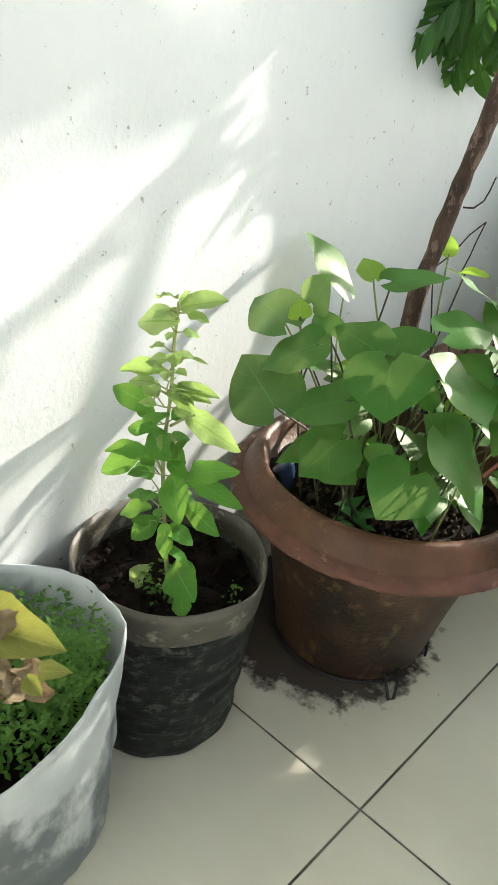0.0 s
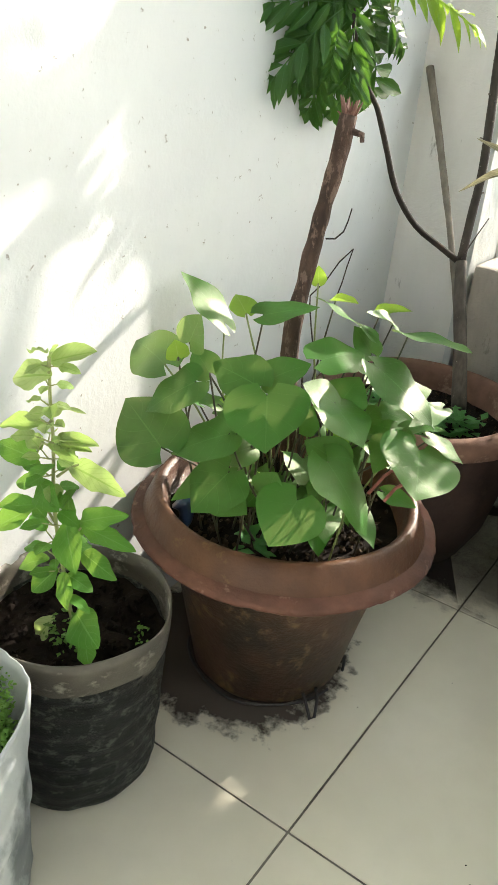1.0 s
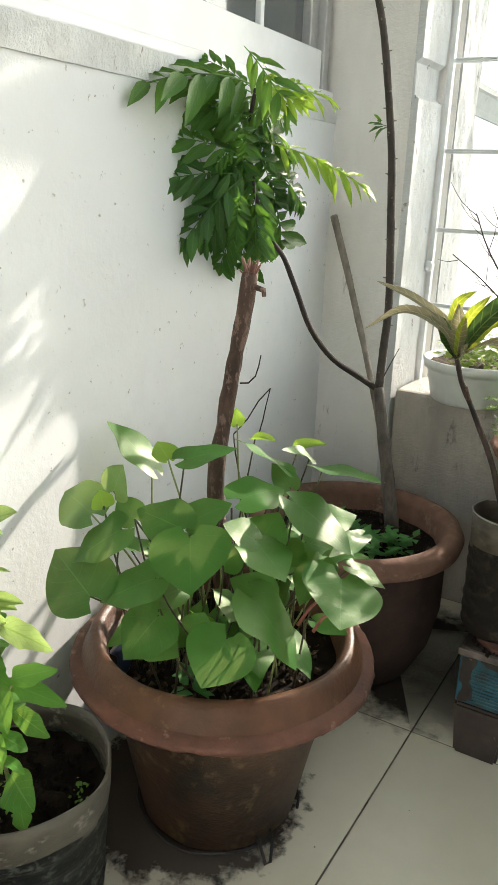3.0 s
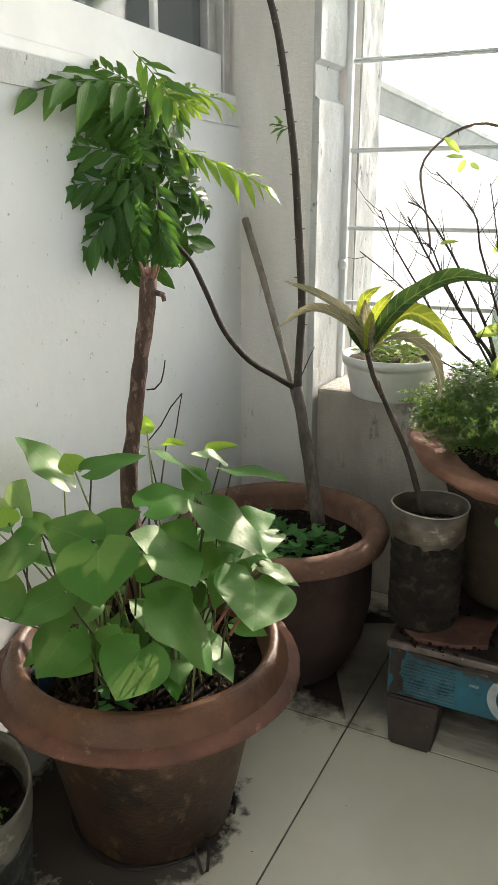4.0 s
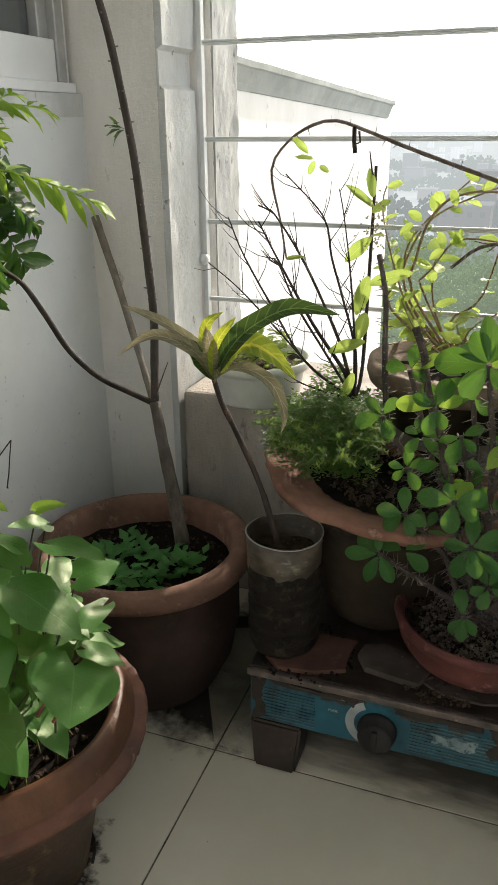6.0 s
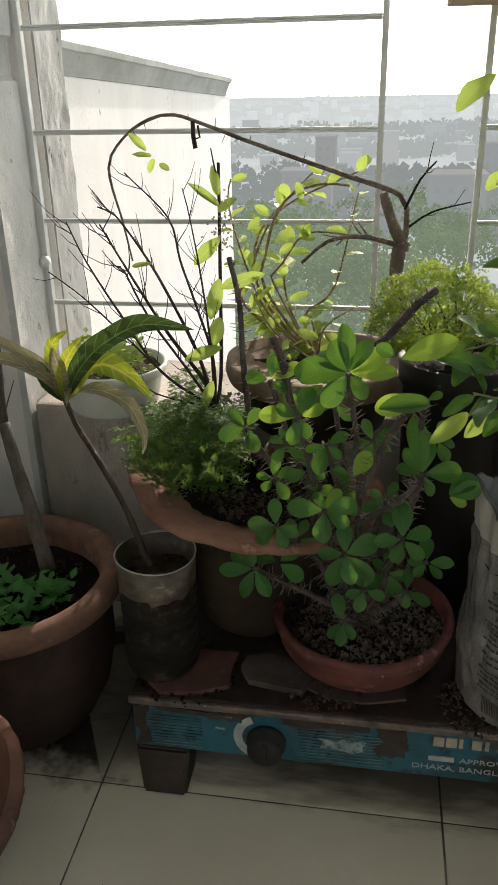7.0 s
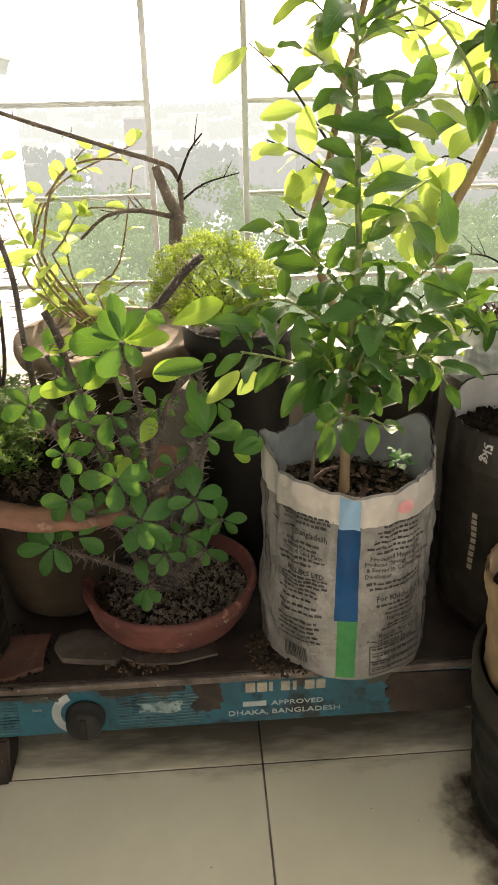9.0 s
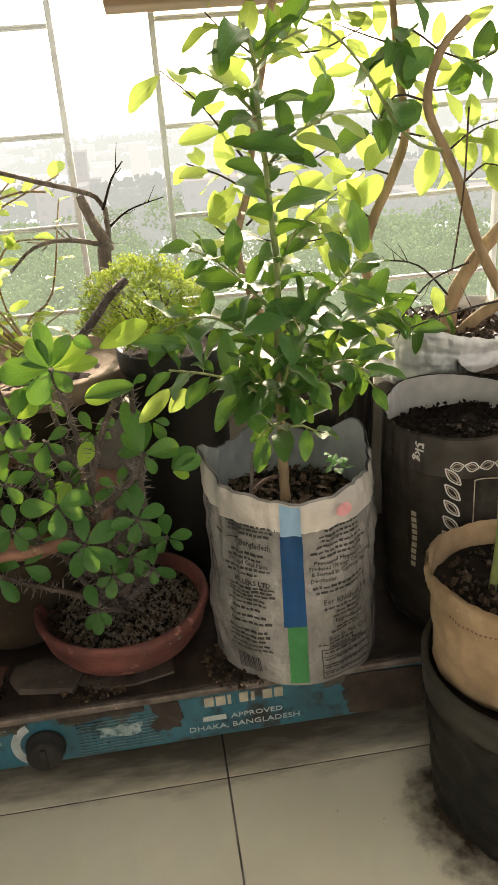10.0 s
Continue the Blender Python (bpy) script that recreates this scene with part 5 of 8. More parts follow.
# dirt and painted shade on the floor
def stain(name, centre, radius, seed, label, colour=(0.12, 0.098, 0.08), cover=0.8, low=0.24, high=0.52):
    """A thin disc of dirt, or of painted shade, with a ragged, thinning edge."""
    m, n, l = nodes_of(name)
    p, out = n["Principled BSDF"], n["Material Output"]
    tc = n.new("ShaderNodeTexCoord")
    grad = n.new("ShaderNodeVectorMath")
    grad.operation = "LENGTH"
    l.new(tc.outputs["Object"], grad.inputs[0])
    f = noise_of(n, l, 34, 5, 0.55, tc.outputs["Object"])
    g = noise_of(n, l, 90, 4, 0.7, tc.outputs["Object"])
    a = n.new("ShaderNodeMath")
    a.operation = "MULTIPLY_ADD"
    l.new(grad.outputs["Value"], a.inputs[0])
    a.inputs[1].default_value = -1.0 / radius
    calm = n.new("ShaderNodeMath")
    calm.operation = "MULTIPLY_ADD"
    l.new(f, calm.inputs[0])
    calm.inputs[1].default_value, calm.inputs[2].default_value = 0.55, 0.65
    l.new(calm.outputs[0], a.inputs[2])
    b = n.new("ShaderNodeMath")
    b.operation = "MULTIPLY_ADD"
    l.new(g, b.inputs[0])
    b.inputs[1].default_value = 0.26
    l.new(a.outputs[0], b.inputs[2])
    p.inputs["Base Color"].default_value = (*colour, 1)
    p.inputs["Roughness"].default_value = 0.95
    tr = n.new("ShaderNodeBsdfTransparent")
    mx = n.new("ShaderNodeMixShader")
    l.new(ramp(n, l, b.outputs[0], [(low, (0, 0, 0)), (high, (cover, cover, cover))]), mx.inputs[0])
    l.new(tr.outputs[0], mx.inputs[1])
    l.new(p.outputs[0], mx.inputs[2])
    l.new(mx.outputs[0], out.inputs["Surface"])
    bm = bmesh.new()
    bmesh.ops.create_circle(bm, cap_ends=True, segments=40, radius=radius)
    ob = solid(name, bm, m, label, "stain", kind="structure")
    ob.location = (centre[0], centre[1], 0.0012)
    return ob
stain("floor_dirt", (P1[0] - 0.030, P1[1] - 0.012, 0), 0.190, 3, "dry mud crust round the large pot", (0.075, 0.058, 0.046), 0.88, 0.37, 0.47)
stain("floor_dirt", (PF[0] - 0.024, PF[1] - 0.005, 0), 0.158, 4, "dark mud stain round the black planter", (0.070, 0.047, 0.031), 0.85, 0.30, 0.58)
# the dark gap beside the corner pot is partly shade painted on
stain("floor_dirt", (P2[0] + 0.110, P2[1] + 0.045, 0), 0.215, 5, "black dirt and painted shade on the tiles by the corner pot", (0.030, 0.023, 0.018), 0.95, 0.24, 0.52)

# dusty brown that also holds the shade painted under the stove
dusty_shade = stain("floor_dirt", (0.26, 0.960, 0), 0.300, 6, "brown dusty patch with painted shade under the gas stove", (0.085, 0.066, 0.047), 0.62, 0.20, 0.55)
dusty_shade.scale = (2.0, 0.62, 1)

# wire ring round the large pot's foot
wire = thing("wire_ring", (P1[0], P1[1], 0.004), "loose loop of black wire round the pot's foot", "wire")
pts = [(0.086 * math.cos(a) + 0.003 * math.sin(3 * a), 0.086 * math.sin(a), 0.002 * math.sin(5 * a)) for a in [0.3 + 5.9 * k / 30 for k in range(31)]]
part("loop", tube(bmesh.new(), pts, 0.0016, 0.0016, 6), WIRE, wire)
stem("tail", wire, [(-0.237, 0.561, 0.016), (-0.225, 0.552, 0.012), (-0.211, 0.540, 0.003), (-0.209, 0.546, 0.003), (-0.215, 0.560, 0.010), (-0.223, 0.569, 0.018)], 0.0017, 0.0017, WIRE, 6)

# scrap in the large pot
scrap = bmesh.new()
tube(scrap, [(0, 0, 0), (0.003, 0.002, 0.010), (0.001, 0.004, 0.020), (-0.004, 0.002, 0.027)], 0.0055, 0.0095, 10, 0.003, 0.5)
ob = solid("plastic_scrap", scrap, BLUE_SCRAP, "crumpled dark blue plastic scrap in the soil", "scrap", smooth=True)
ob.location = (P1[0] - 0.062, P1[1] - 0.088, 0.186)

# plank above the trees
solid("wooden_plank", boxed((0.205, 1.16, 0.842), (1.30, 1.27, 0.868), 0.002), WOOD, "plain wooden plank lying on the grille", "plank")

# ---- plants ----
G_HEART = leaf_material("heart_leaf_green", (0.014, 0.100, 0.010), (0.036, 0.170, 0.019), (0.055, 0.19, 0.034), (0.60, 0.70, 0.26), 0.45, 0.21, side_veins=4.5, vein_width=0.022, gloss=0.46, tint=(1.0, 0.98, 0.70, 1), relief=0.0015)
G_YOUNG = leaf_material("young_leaf_green", (0.16, 0.32, 0.05), (0.24, 0.40, 0.07), (0.30, 0.45, 0.14), (0.50, 0.72, 0.08), 0.45, 0.45, side_veins=6.0, vein_width=0.03)
G_BASIL = leaf_material("basil_leaf_green", (0.040, 0.185, 0.018), (0.085, 0.27, 0.032), (0.13, 0.31, 0.07), (0.40, 0.62, 0.10), 0.50, 0.30, side_veins=6.0, vein_width=0.05, gloss=0.40)
G_BASIL_TOP = leaf_material("pale_basil_leaf", (0.22, 0.36, 0.09), (0.40, 0.50, 0.22), (0.20, 0.34, 0.08), (0.50, 0.68, 0.16), 0.50, 0.35, side_veins=7.0, vein_width=0.08, gloss=0.40)
G_CURRY = leaf_material("curry_leaf_green", (0.012, 0.056, 0.014), (0.032, 0.108, 0.025), (0.07, 0.17, 0.06), (0.22, 0.48, 0.05), 0.26, 0.30, side_veins=9.0, vein_width=0.05)
G_CURRY_YOUNG = leaf_material("young_curry_leaf", (0.15, 0.30, 0.04), (0.25, 0.40, 0.06), (0.30, 0.44, 0.12), (0.52, 0.72, 0.06), 0.36, 0.5, side_veins=9.0, vein_width=0.05)
G_CITRUS = leaf_material("citrus_leaf_green", (0.018, 0.082, 0.020), (0.045, 0.140, 0.032), (0.08, 0.18, 0.06), (0.30, 0.54, 0.05), 0.36, 0.15, side_veins=8.0, vein_width=0.025, gloss=0.30)
# backlight is put into this paler yellow-green leaf colour
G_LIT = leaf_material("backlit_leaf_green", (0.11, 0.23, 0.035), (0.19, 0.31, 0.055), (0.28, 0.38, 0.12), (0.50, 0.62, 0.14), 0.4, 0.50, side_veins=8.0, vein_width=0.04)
G_SPURGE = leaf_material("spurge_leaf_green", (0.012, 0.082, 0.016), (0.032, 0.138, 0.027), (0.05, 0.165, 0.040), (0.30, 0.58, 0.06), 0.32, 0.20, side_veins=1.0, vein_width=0.02, gloss=0.42)
G_TINY = leaf_material("tiny_leaf_green", (0.060, 0.170, 0.032), (0.115, 0.24, 0.050), (0.09, 0.2, 0.06), (0.30, 0.52, 0.07), 0.5, 0.40)
G_FERN = leaf_material("fern_green", (0.10, 0.21, 0.035), (0.23, 0.35, 0.07), (0.12, 0.22, 0.06), (0.36, 0.54, 0.07), 0.5, 0.42)
G_MOSS = leaf_material("ball_shrub_green", (0.075, 0.165, 0.026), (0.18, 0.28, 0.048), (0.16, 0.25, 0.07), (0.50, 0.64, 0.08), 0.5, 0.45)
G_WEED = leaf_material("weed_leaf_green", (0.055, 0.22, 0.060), (0.10, 0.30, 0.09), (0.09, 0.22, 0.08), (0.26, 0.52, 0.12), 0.5, 0.35)
CROTON_DARK = leaf_material("dark_croton_leaf", (0.012, 0.046, 0.014), (0.026, 0.075, 0.020), (0.17, 0.23, 0.08), (0.20, 0.34, 0.05), 0.35, 0.12, side_veins=13.0, vein_width=0.07, slope=0.16)
CROTON_GOLD = leaf_material("yellow_croton_leaf", (0.10, 0.20, 0.025), (0.22, 0.32, 0.04), (0.50, 0.50, 0.10), (0.62, 0.66, 0.06), 0.4, 0.32, side_veins=11.0, vein_width=0.13, blotch=(0.03, 0.08, 0.02), slope=0.16)
CROTON_PALE = leaf_material("dried_croton_leaf", (0.130, 0.125, 0.065), (0.27, 0.255, 0.165), (0.42, 0.39, 0.28), (0.5, 0.44, 0.26), 0.6, 0.2, side_veins=11.0, vein_width=0.08, blotch=(0.07, 0.045, 0.03), slope=0.16)
YELLOWED = leaf_material("yellowed_leaf", (0.14, 0.17, 0.038), (0.21, 0.225, 0.06), (0.25, 0.26, 0.09), (0.6, 0.58, 0.1), 0.6, 0.25, blotch=(0.16, 0.08, 0.05))
DRY_BROWN = leaf_material("dry_brown_leaf", (0.17, 0.115, 0.075), (0.30, 0.24, 0.15), (0.30, 0.22, 0.15), (0.3, 0.18, 0.08), 0.8, 0.15)


def w_heart(t):
    return 1.30 * (t + 0.004) ** 0.42 * max(0.0, 1 - t) ** 1.02


def w_ovate(t):
    return 0.5 * math.sin(math.pi * min(1, t * 0.97 + 0.03) ** 0.82) ** 0.82


def w_obovate(t):
    return 0.5 * math.sin(math.pi * min(1, t * 0.985 + 0.012) ** 1.5) ** 0.56


def w_lance(t):
    return 0.5 * math.sin(math.pi * min(1, t * 0.98 + 0.02) ** 0.9)


def w_basil(t):
    return 0.5 * math.sin(math.pi * min(1, t * 0.985 + 0.015) ** 0.86) ** 0.74


def w_citrus(t):
    return 0.5 * math.sin(math.pi * min(1, t * 0.985 + 0.012) ** 0.95) ** 0.62


def kinds(name, material, shape, n, **kw):
    return [blade_mesh(name, material, blade(shape, seed=k * 7 + 1, **kw)) for k in range(n)]


HEART = kinds("heart_blade", G_HEART, w_heart, 7, rows=14, droop=0.11, fold=0.05, wave=0.08, lobe=0.22)
HEART_YOUNG = kinds("young_heart_blade", G_YOUNG, w_heart, 3, rows=9, droop=0.10, fold=0.25, wave=0.08, lobe=0.20)
BASIL = kinds("basil_blade", G_BASIL, w_basil, 5, rows=15, droop=0.16, fold=0.13, wave=0.09, notch=0.025, blunt=True)
BASIL_YOUNG = kinds("pale_basil_blade", G_BASIL_TOP, w_basil, 4, rows=15, droop=0.16, fold=0.20, wave=0.12, notch=0.035, blunt=True)
CITRUS = kinds("citrus_blade", G_CITRUS, w_citrus, 7, rows=11, droop=0.20, fold=0.20, wave=0.09, blunt=True)
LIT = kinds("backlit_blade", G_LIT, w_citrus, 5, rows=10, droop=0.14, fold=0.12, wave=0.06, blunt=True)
SPURGE = kinds("spurge_blade", G_SPURGE, w_obovate, 5, rows=12, droop=0.14, fold=0.13, wave=0.05, blunt=True)
SPURGE_YOUNG = kinds("young_spurge_blade", G_YOUNG, w_obovate, 2, rows=12, droop=0.05, fold=0.14, blunt=True)
TINY = blade(w_ovate, rows=2, droop=0.1, fold=0.2)
TINY_OB = blade(w_obovate, rows=2, droop=0.1, fold=0.2)
rng = random.Random(42)


def anchor(pot, x, y, z):
    """A world place on a pot's soil."""
    b = pot.matrix_basis.translation
    return (b.x + x, b.y + y, b.z + z)


RED_FIBRE = surface("frayed_red_wood", (0.30, 0.16, 0.12), (0.14, 0.07, 0.05), 60, 16, 0.85, bump=0.5)

# the stump and the sweet-potato vine in the large pot
stump = thing("cut_tree_stump", (P1[0] - 0.015, P1[1] + 0.04, 0.17), "thin brown trunk cut off at the top, bare", "trunk")
stem("trunk", stump, [(-0.313, 0.623, 0.17), (-0.329, 0.615, 0.348), (-0.328, 0.625, 0.417), (-0.323, 0.632, 0.477), (-0.316, 0.636, 0.525), (-0.313, 0.640, 0.565)], 0.0085, 0.0078, BARK, 12, 0.22)
for k in range(22):
    a = k * 2.4
    p = Vector((-0.313 + 0.0045 * math.cos(a) * (k % 3) / 2, 0.640 + 0.0045 * math.sin(a) * (k % 3) / 2, 0.563))
    stem("splinter", stump, [p, p + Vector((0.006 * math.cos(a), 0.006 * math.sin(a), 0.004 + 0.014 * ((k * 7) % 10) / 10))], 0.0019, 0.0005, RED_FIBRE, 5)
stem("snag", stump, [(-0.312, 0.640, 0.553), (-0.295, 0.635, 0.551), (-0.294, 0.635, 0.545)], 0.0035, 0.002, BARK, 6)
stem("twig", stump, [(-0.315, 0.632, 0.460), (-0.305, 0.631, 0.462), (-0.297, 0.630, 0.470), (-0.294, 0.630, 0.480), (-0.292, 0.630, 0.491)], 0.0009, 0.0006, TWIG, 5)

vine = thing("sweet_potato_plant", (P1[0], P1[1], 0.185), "leafy sweet potato plant with heart-shaped green leaves", "plant")


def vine_leaf(base, tip, width, normal=(0.25, -0.45, 0.85), young=False, k=0):
    m = (HEART_YOUNG if young else HEART)
    leaf(vine, m[k % len(m)], base, Vector(base).lerp(Vector(tip), 0.95), width * 0.90, Vector(normal) + Vector((0.10, 0.08, 0.14)))
    b = Vector(base)
    root = Vector((P1[0] + (b.x - P1[0]) * 0.5 + rng.uniform(-0.035, 0.035), P1[1] + (b.y - P1[1]) * 0.5 + rng.uniform(-0.035, 0.035), 0.19))
    mid = root.lerp(b, 0.55) + Vector((rng.uniform(-0.012, 0.012), rng.uniform(-0.012, 0.012), 0.016))
    stem("petiole", vine, [root, mid, b], 0.0012, 0.0008, VINE_STEM if k % 5 else GREEN_STEM, 6)


U = 0.00040
vine_leaf((-0.398, 0.600, 0.365), (-0.441, 0.590, 0.417), 118 * U, (0.42, 0.04, 0.82), k=0)
vine_leaf((-0.332, 0.538, 0.405), (-0.350, 0.546, 0.419), 64 * U, young=True, k=0)
vine_leaf((-0.314, 0.539, 0.408), (-0.280, 0.579, 0.418), 82 * U, (0.1, -0.5, 0.85), k=1)
vine_leaf((-0.245, 0.600, 0.397), (-0.294, 0.590, 0.428), 74 * U, (0.42, 0.04, 0.82), k=2)
vine_leaf((-0.262, 0.660, 0.397), (-0.234, 0.671, 0.405), 46 * U, young=True, k=1)
vine_leaf((-0.207, 0.600, 0.404), (-0.142, 0.585, 0.413), 90 * U, (0.42, 0.04, 0.82), k=3)
vine_leaf((-0.223, 0.585, 0.369), (-0.149, 0.570, 0.357), 130 * U, (0.42, 0.04, 0.82), k=5)
vine_leaf((-0.252, 0.535, 0.386), (-0.232, 0.583, 0.393), 120 * U, (-0.1, -0.75, 0.6), k=4)
vine_leaf((-0.364, 0.470, 0.367), (-0.439, 0.505, 0.370), 125 * U, (0.1, -0.7, 0.6), k=0)
vine_leaf((-0.349, 0.483, 0.387), (-0.336, 0.479, 0.416), 90 * U, (0.3, -0.5, 0.8), k=1)
vine_leaf((-0.352, 0.473, 0.376), (-0.355, 0.472, 0.391), 56 * U, young=True, k=2)
vine_leaf((-0.326, 0.465, 0.364), (-0.358, 0.432, 0.340), 118 * U, (0.40, -0.02, 0.82), k=2)
vine_leaf((-0.323, 0.479, 0.369), (-0.348, 0.487, 0.383), 70 * U, (0, -0.8, 0.5), k=3)
vine_leaf((-0.282, 0.491, 0.366), (-0.322, 0.478, 0.383), 120 * U, (0.0, -0.7, 0.7), k=4)
vine_leaf((-0.282, 0.505, 0.368), (-0.256, 0.527, 0.388), 100 * U, (-0.1, -0.75, 0.6), k=0)
vine_leaf((-0.327, 0.426, 0.318), (-0.390, 0.447, 0.339), 160 * U, (0.1, -0.7, 0.65), k=1)
vine_leaf((-0.281, 0.453, 0.337), (-0.320, 0.422, 0.320), 118 * U, (0.2, -0.45, 0.85), k=2)
vine_leaf((-0.266, 0.480, 0.367), (-0.239, 0.442, 0.338), 175 * U, (0.15, -0.75, 0.65), k=3)
vine_leaf((-0.219, 0.506, 0.365), (-0.180, 0.496, 0.350), 150 * U, (0.40, -0.02, 0.82), k=4)
vine_leaf((-0.225, 0.528, 0.359), (-0.221, 0.548, 0.380), 100 * U, (0.1, -0.8, 0.55), k=0)
vine_leaf((-0.220, 0.507, 0.367), (-0.243, 0.492, 0.383), 100 * U, (0.40, -0.02, 0.82), k=1)
vine_leaf((-0.210, 0.556, 0.386), (-0.148, 0.557, 0.360), 128 * U, (0.40, -0.02, 0.82), k=2)
vine_leaf((-0.158, 0.546, 0.333), (-0.135, 0.499, 0.315), 185 * U, (0.40, -0.02, 0.82), k=3)
vine_leaf((-0.157, 0.562, 0.338), (-0.125, 0.576, 0.325), 60 * U, (0.40, -0.02, 0.82), k=4)
vine_leaf((-0.206, 0.482, 0.329), (-0.152, 0.478, 0.288), 165 * U, (0.40, -0.02, 0.82), k=0)
vine_leaf((-0.219, 0.466, 0.296), (-0.222, 0.431, 0.267), 150 * U, (0.1, -0.85, 0.5), k=1)
vine_leaf((-0.275, 0.449, 0.306), (-0.290, 0.416, 0.277), 140 * U, (0.1, -0.7, 0.7), k=2)
vine_leaf((-0.248, 0.465, 0.291), (-0.242, 0.468, 0.312), 80 * U, (0, -0.9, 0.4), k=3)
vine_leaf((-0.284, 0.447, 0.286), (-0.250, 0.442, 0.282), 90 * U, (0, -0.7, 0.6), k=4)
vine_leaf((-0.168, 0.610, 0.346), (-0.164, 0.541, 0.362), 50 * U, (0.40, -0.02, 0.82), k=0)
vine_leaf((-0.207, 0.510, 0.316), (-0.234, 0.490, 0.336), 90 * U, (0, -0.8, 0.5), k=1)
vine_leaf((-0.185, 0.560, 0.335), (-0.180, 0.515, 0.318), 90 * U, (0.2, -0.7, 0.6), k=2)
vine_leaf((-0.235, 0.594, 0.382), (-0.256, 0.594, 0.403), 70 * U, (0.1, -0.5, 0.8), k=3)
vine_leaf((-0.317, 0.632, 0.418), (-0.318, 0.632, 0.435), 40 * U, young=True, k=0)
vine_leaf((-0.301, 0.641, 0.403), (-0.271, 0.631, 0.411), 45 * U, young=True, k=1)
vine_leaf((-0.239, 0.640, 0.398), (-0.243, 0.599, 0.422), 50 * U, (0.3, -0.4, 0.8), k=4)
vine_leaf((-0.245, 0.499, 0.340), (-0.240, 0.509, 0.358), 80 * U, (0, -0.9, 0.4), k=2)
vine_leaf((-0.298, 0.495, 0.336), (-0.268, 0.486, 0.336), 90 * U, (0, -0.8, 0.5), k=3)
vine_leaf((-0.214, 0.549, 0.336), (-0.209, 0.567, 0.352), 90 * U, (0, -0.8, 0.5), k=4)
for k in range(34):
    a = rng.uniform(0, 6.283)
    r = rng.uniform(0.02, 0.10)
    z = rng.uniform(0.225, 0.32)
    b = Vector((P1[0] + r * math.cos(a), P1[1] + 0.02 + r * math.sin(a), z))
    tip = b + Vector((0.05 * math.cos(a), 0.05 * math.sin(a), rng.uniform(-0.035, 0.01)))
    vine_leaf(b, tip, rng.uniform(0.032, 0.05), (0.4 * math.cos(a) + 0.2, 0.4 * math.sin(a) - 0.2, 1), k=k)
for k in range(8):
    a = rng.uniform(0, 6.283)
    r = rng.uniform(0.02, 0.09)
    p = Vector((P1[0] + r * math.cos(a), P1[1] + r * math.sin(a), 0.185))
    stem("petiole", vine, [p, p + Vector((rng.uniform(-0.03, 0.03), rng.uniform(-0.03, 0.03), 0.07)), p + Vector((rng.uniform(-0.05, 0.05), rng.uniform(-0.05, 0.05), 0.13))], 0.0019, 0.0011, TWIG, 6)
for k in range(18):
    a = rng.uniform(-2.6, 1.2)
    r = rng.uniform(0.05, 0.115)
    b = Vector((P1[0] + r * math.cos(a), P1[1] + r * math.sin(a), rng.uniform(0.25, 0.35) - 0.3 * max(0, r - 0.09)))
    tip = b + Vector((0.03 * math.cos(a) + rng.uniform(-0.02, 0.02), 0.03 * math.sin(a) + rng.uniform(-0.02, 0.02), rng.uniform(-0.02, 0.015)))
    vine_leaf(b, tip, rng.uniform(0.020, 0.032), (0.5 + rng.uniform(-0.4, 0.4), -0.2 + rng.uniform(-0.4, 0.4), 0.8), k % 4 == 0, k)
for p0, p1 in (((-0.188, 0.530, 0.287), (-0.169, 0.540, 0.317)), ((-0.173, 0.530, 0.286), (-0.160, 0.535, 0.306)),):
    stem("red_stem", vine, [p0, Vector(p0).lerp(Vector(p1), 0.5) + Vector((0, 0, 0.004)), p1], 0.0017, 0.0013, RED_STEM, 6)
stem("tendril", vine, [(-0.337, 0.69, 0.30), (-0.362, 0.700, 0.382), (-0.351, 0.710, 0.399), (-0.344, 0.720, 0.418), (-0.334, 0.728, 0.433)], 0.001, 0.0007, TWIG, 5)
stem("tendril", vine, [(-0.344, 0.724, 0.379), (-0.340, 0.725, 0.396), (-0.338, 0.727, 0.413), (-0.334, 0.728, 0.433)], 0.0008, 0.0006, TWIG, 5)

# basil in the film planter
basil = thing("basil_plant", (PB[0], PB[1], 0.148), "young holy basil with hairy stem and pale tips", "plant")
stem("main_stem", basil, [(-0.362, 0.362, 0.148), (-0.370, 0.352, 0.266), (-0.362, 0.345, 0.336), (-0.356, 0.338, 0.384), (-0.351, 0.334, 0.413)], 0.0019, 0.0012, YELLOW_STEM, 8, 0.15)


def basil_leaf(base, tip, width, k=0, normal=(0.2, -0.35, 0.9), young=False):
    b, t = Vector(base), Vector(tip)
    meshes = BASIL_YOUNG if young or b.z > 0.325 else BASIL
    leaf(basil, meshes[k % len(meshes)], b, b.lerp(t, 0.96), width * 0.94, normal)


V = 0.00046
basil_leaf((-0.350, 0.335, 0.399), (-0.389, 0.325, 0.392), 50 * V, 0, (0.3, -0.6, 0.7))
basil_leaf((-0.349, 0.334, 0.410), (-0.318, 0.345, 0.425), 46 * V, 1, (0.2, -0.6, 0.75))
basil_leaf((-0.352, 0.334, 0.415), (-0.390, 0.345, 0.410), 22 * V, 2)
basil_leaf((-0.356, 0.340, 0.367), (-0.379, 0.330, 0.364), 20 * V, 0)
basil_leaf((-0.361, 0.342, 0.353), (-0.408, 0.330, 0.345), 28 * V, 1)
basil_leaf((-0.380, 0.345, 0.318), (-0.414, 0.330, 0.328), 50 * V, 2, (0.2, -0.7, 0.6))
basil_leaf((-0.357, 0.340, 0.370), (-0.334, 0.350, 0.375), 16 * V, 0)
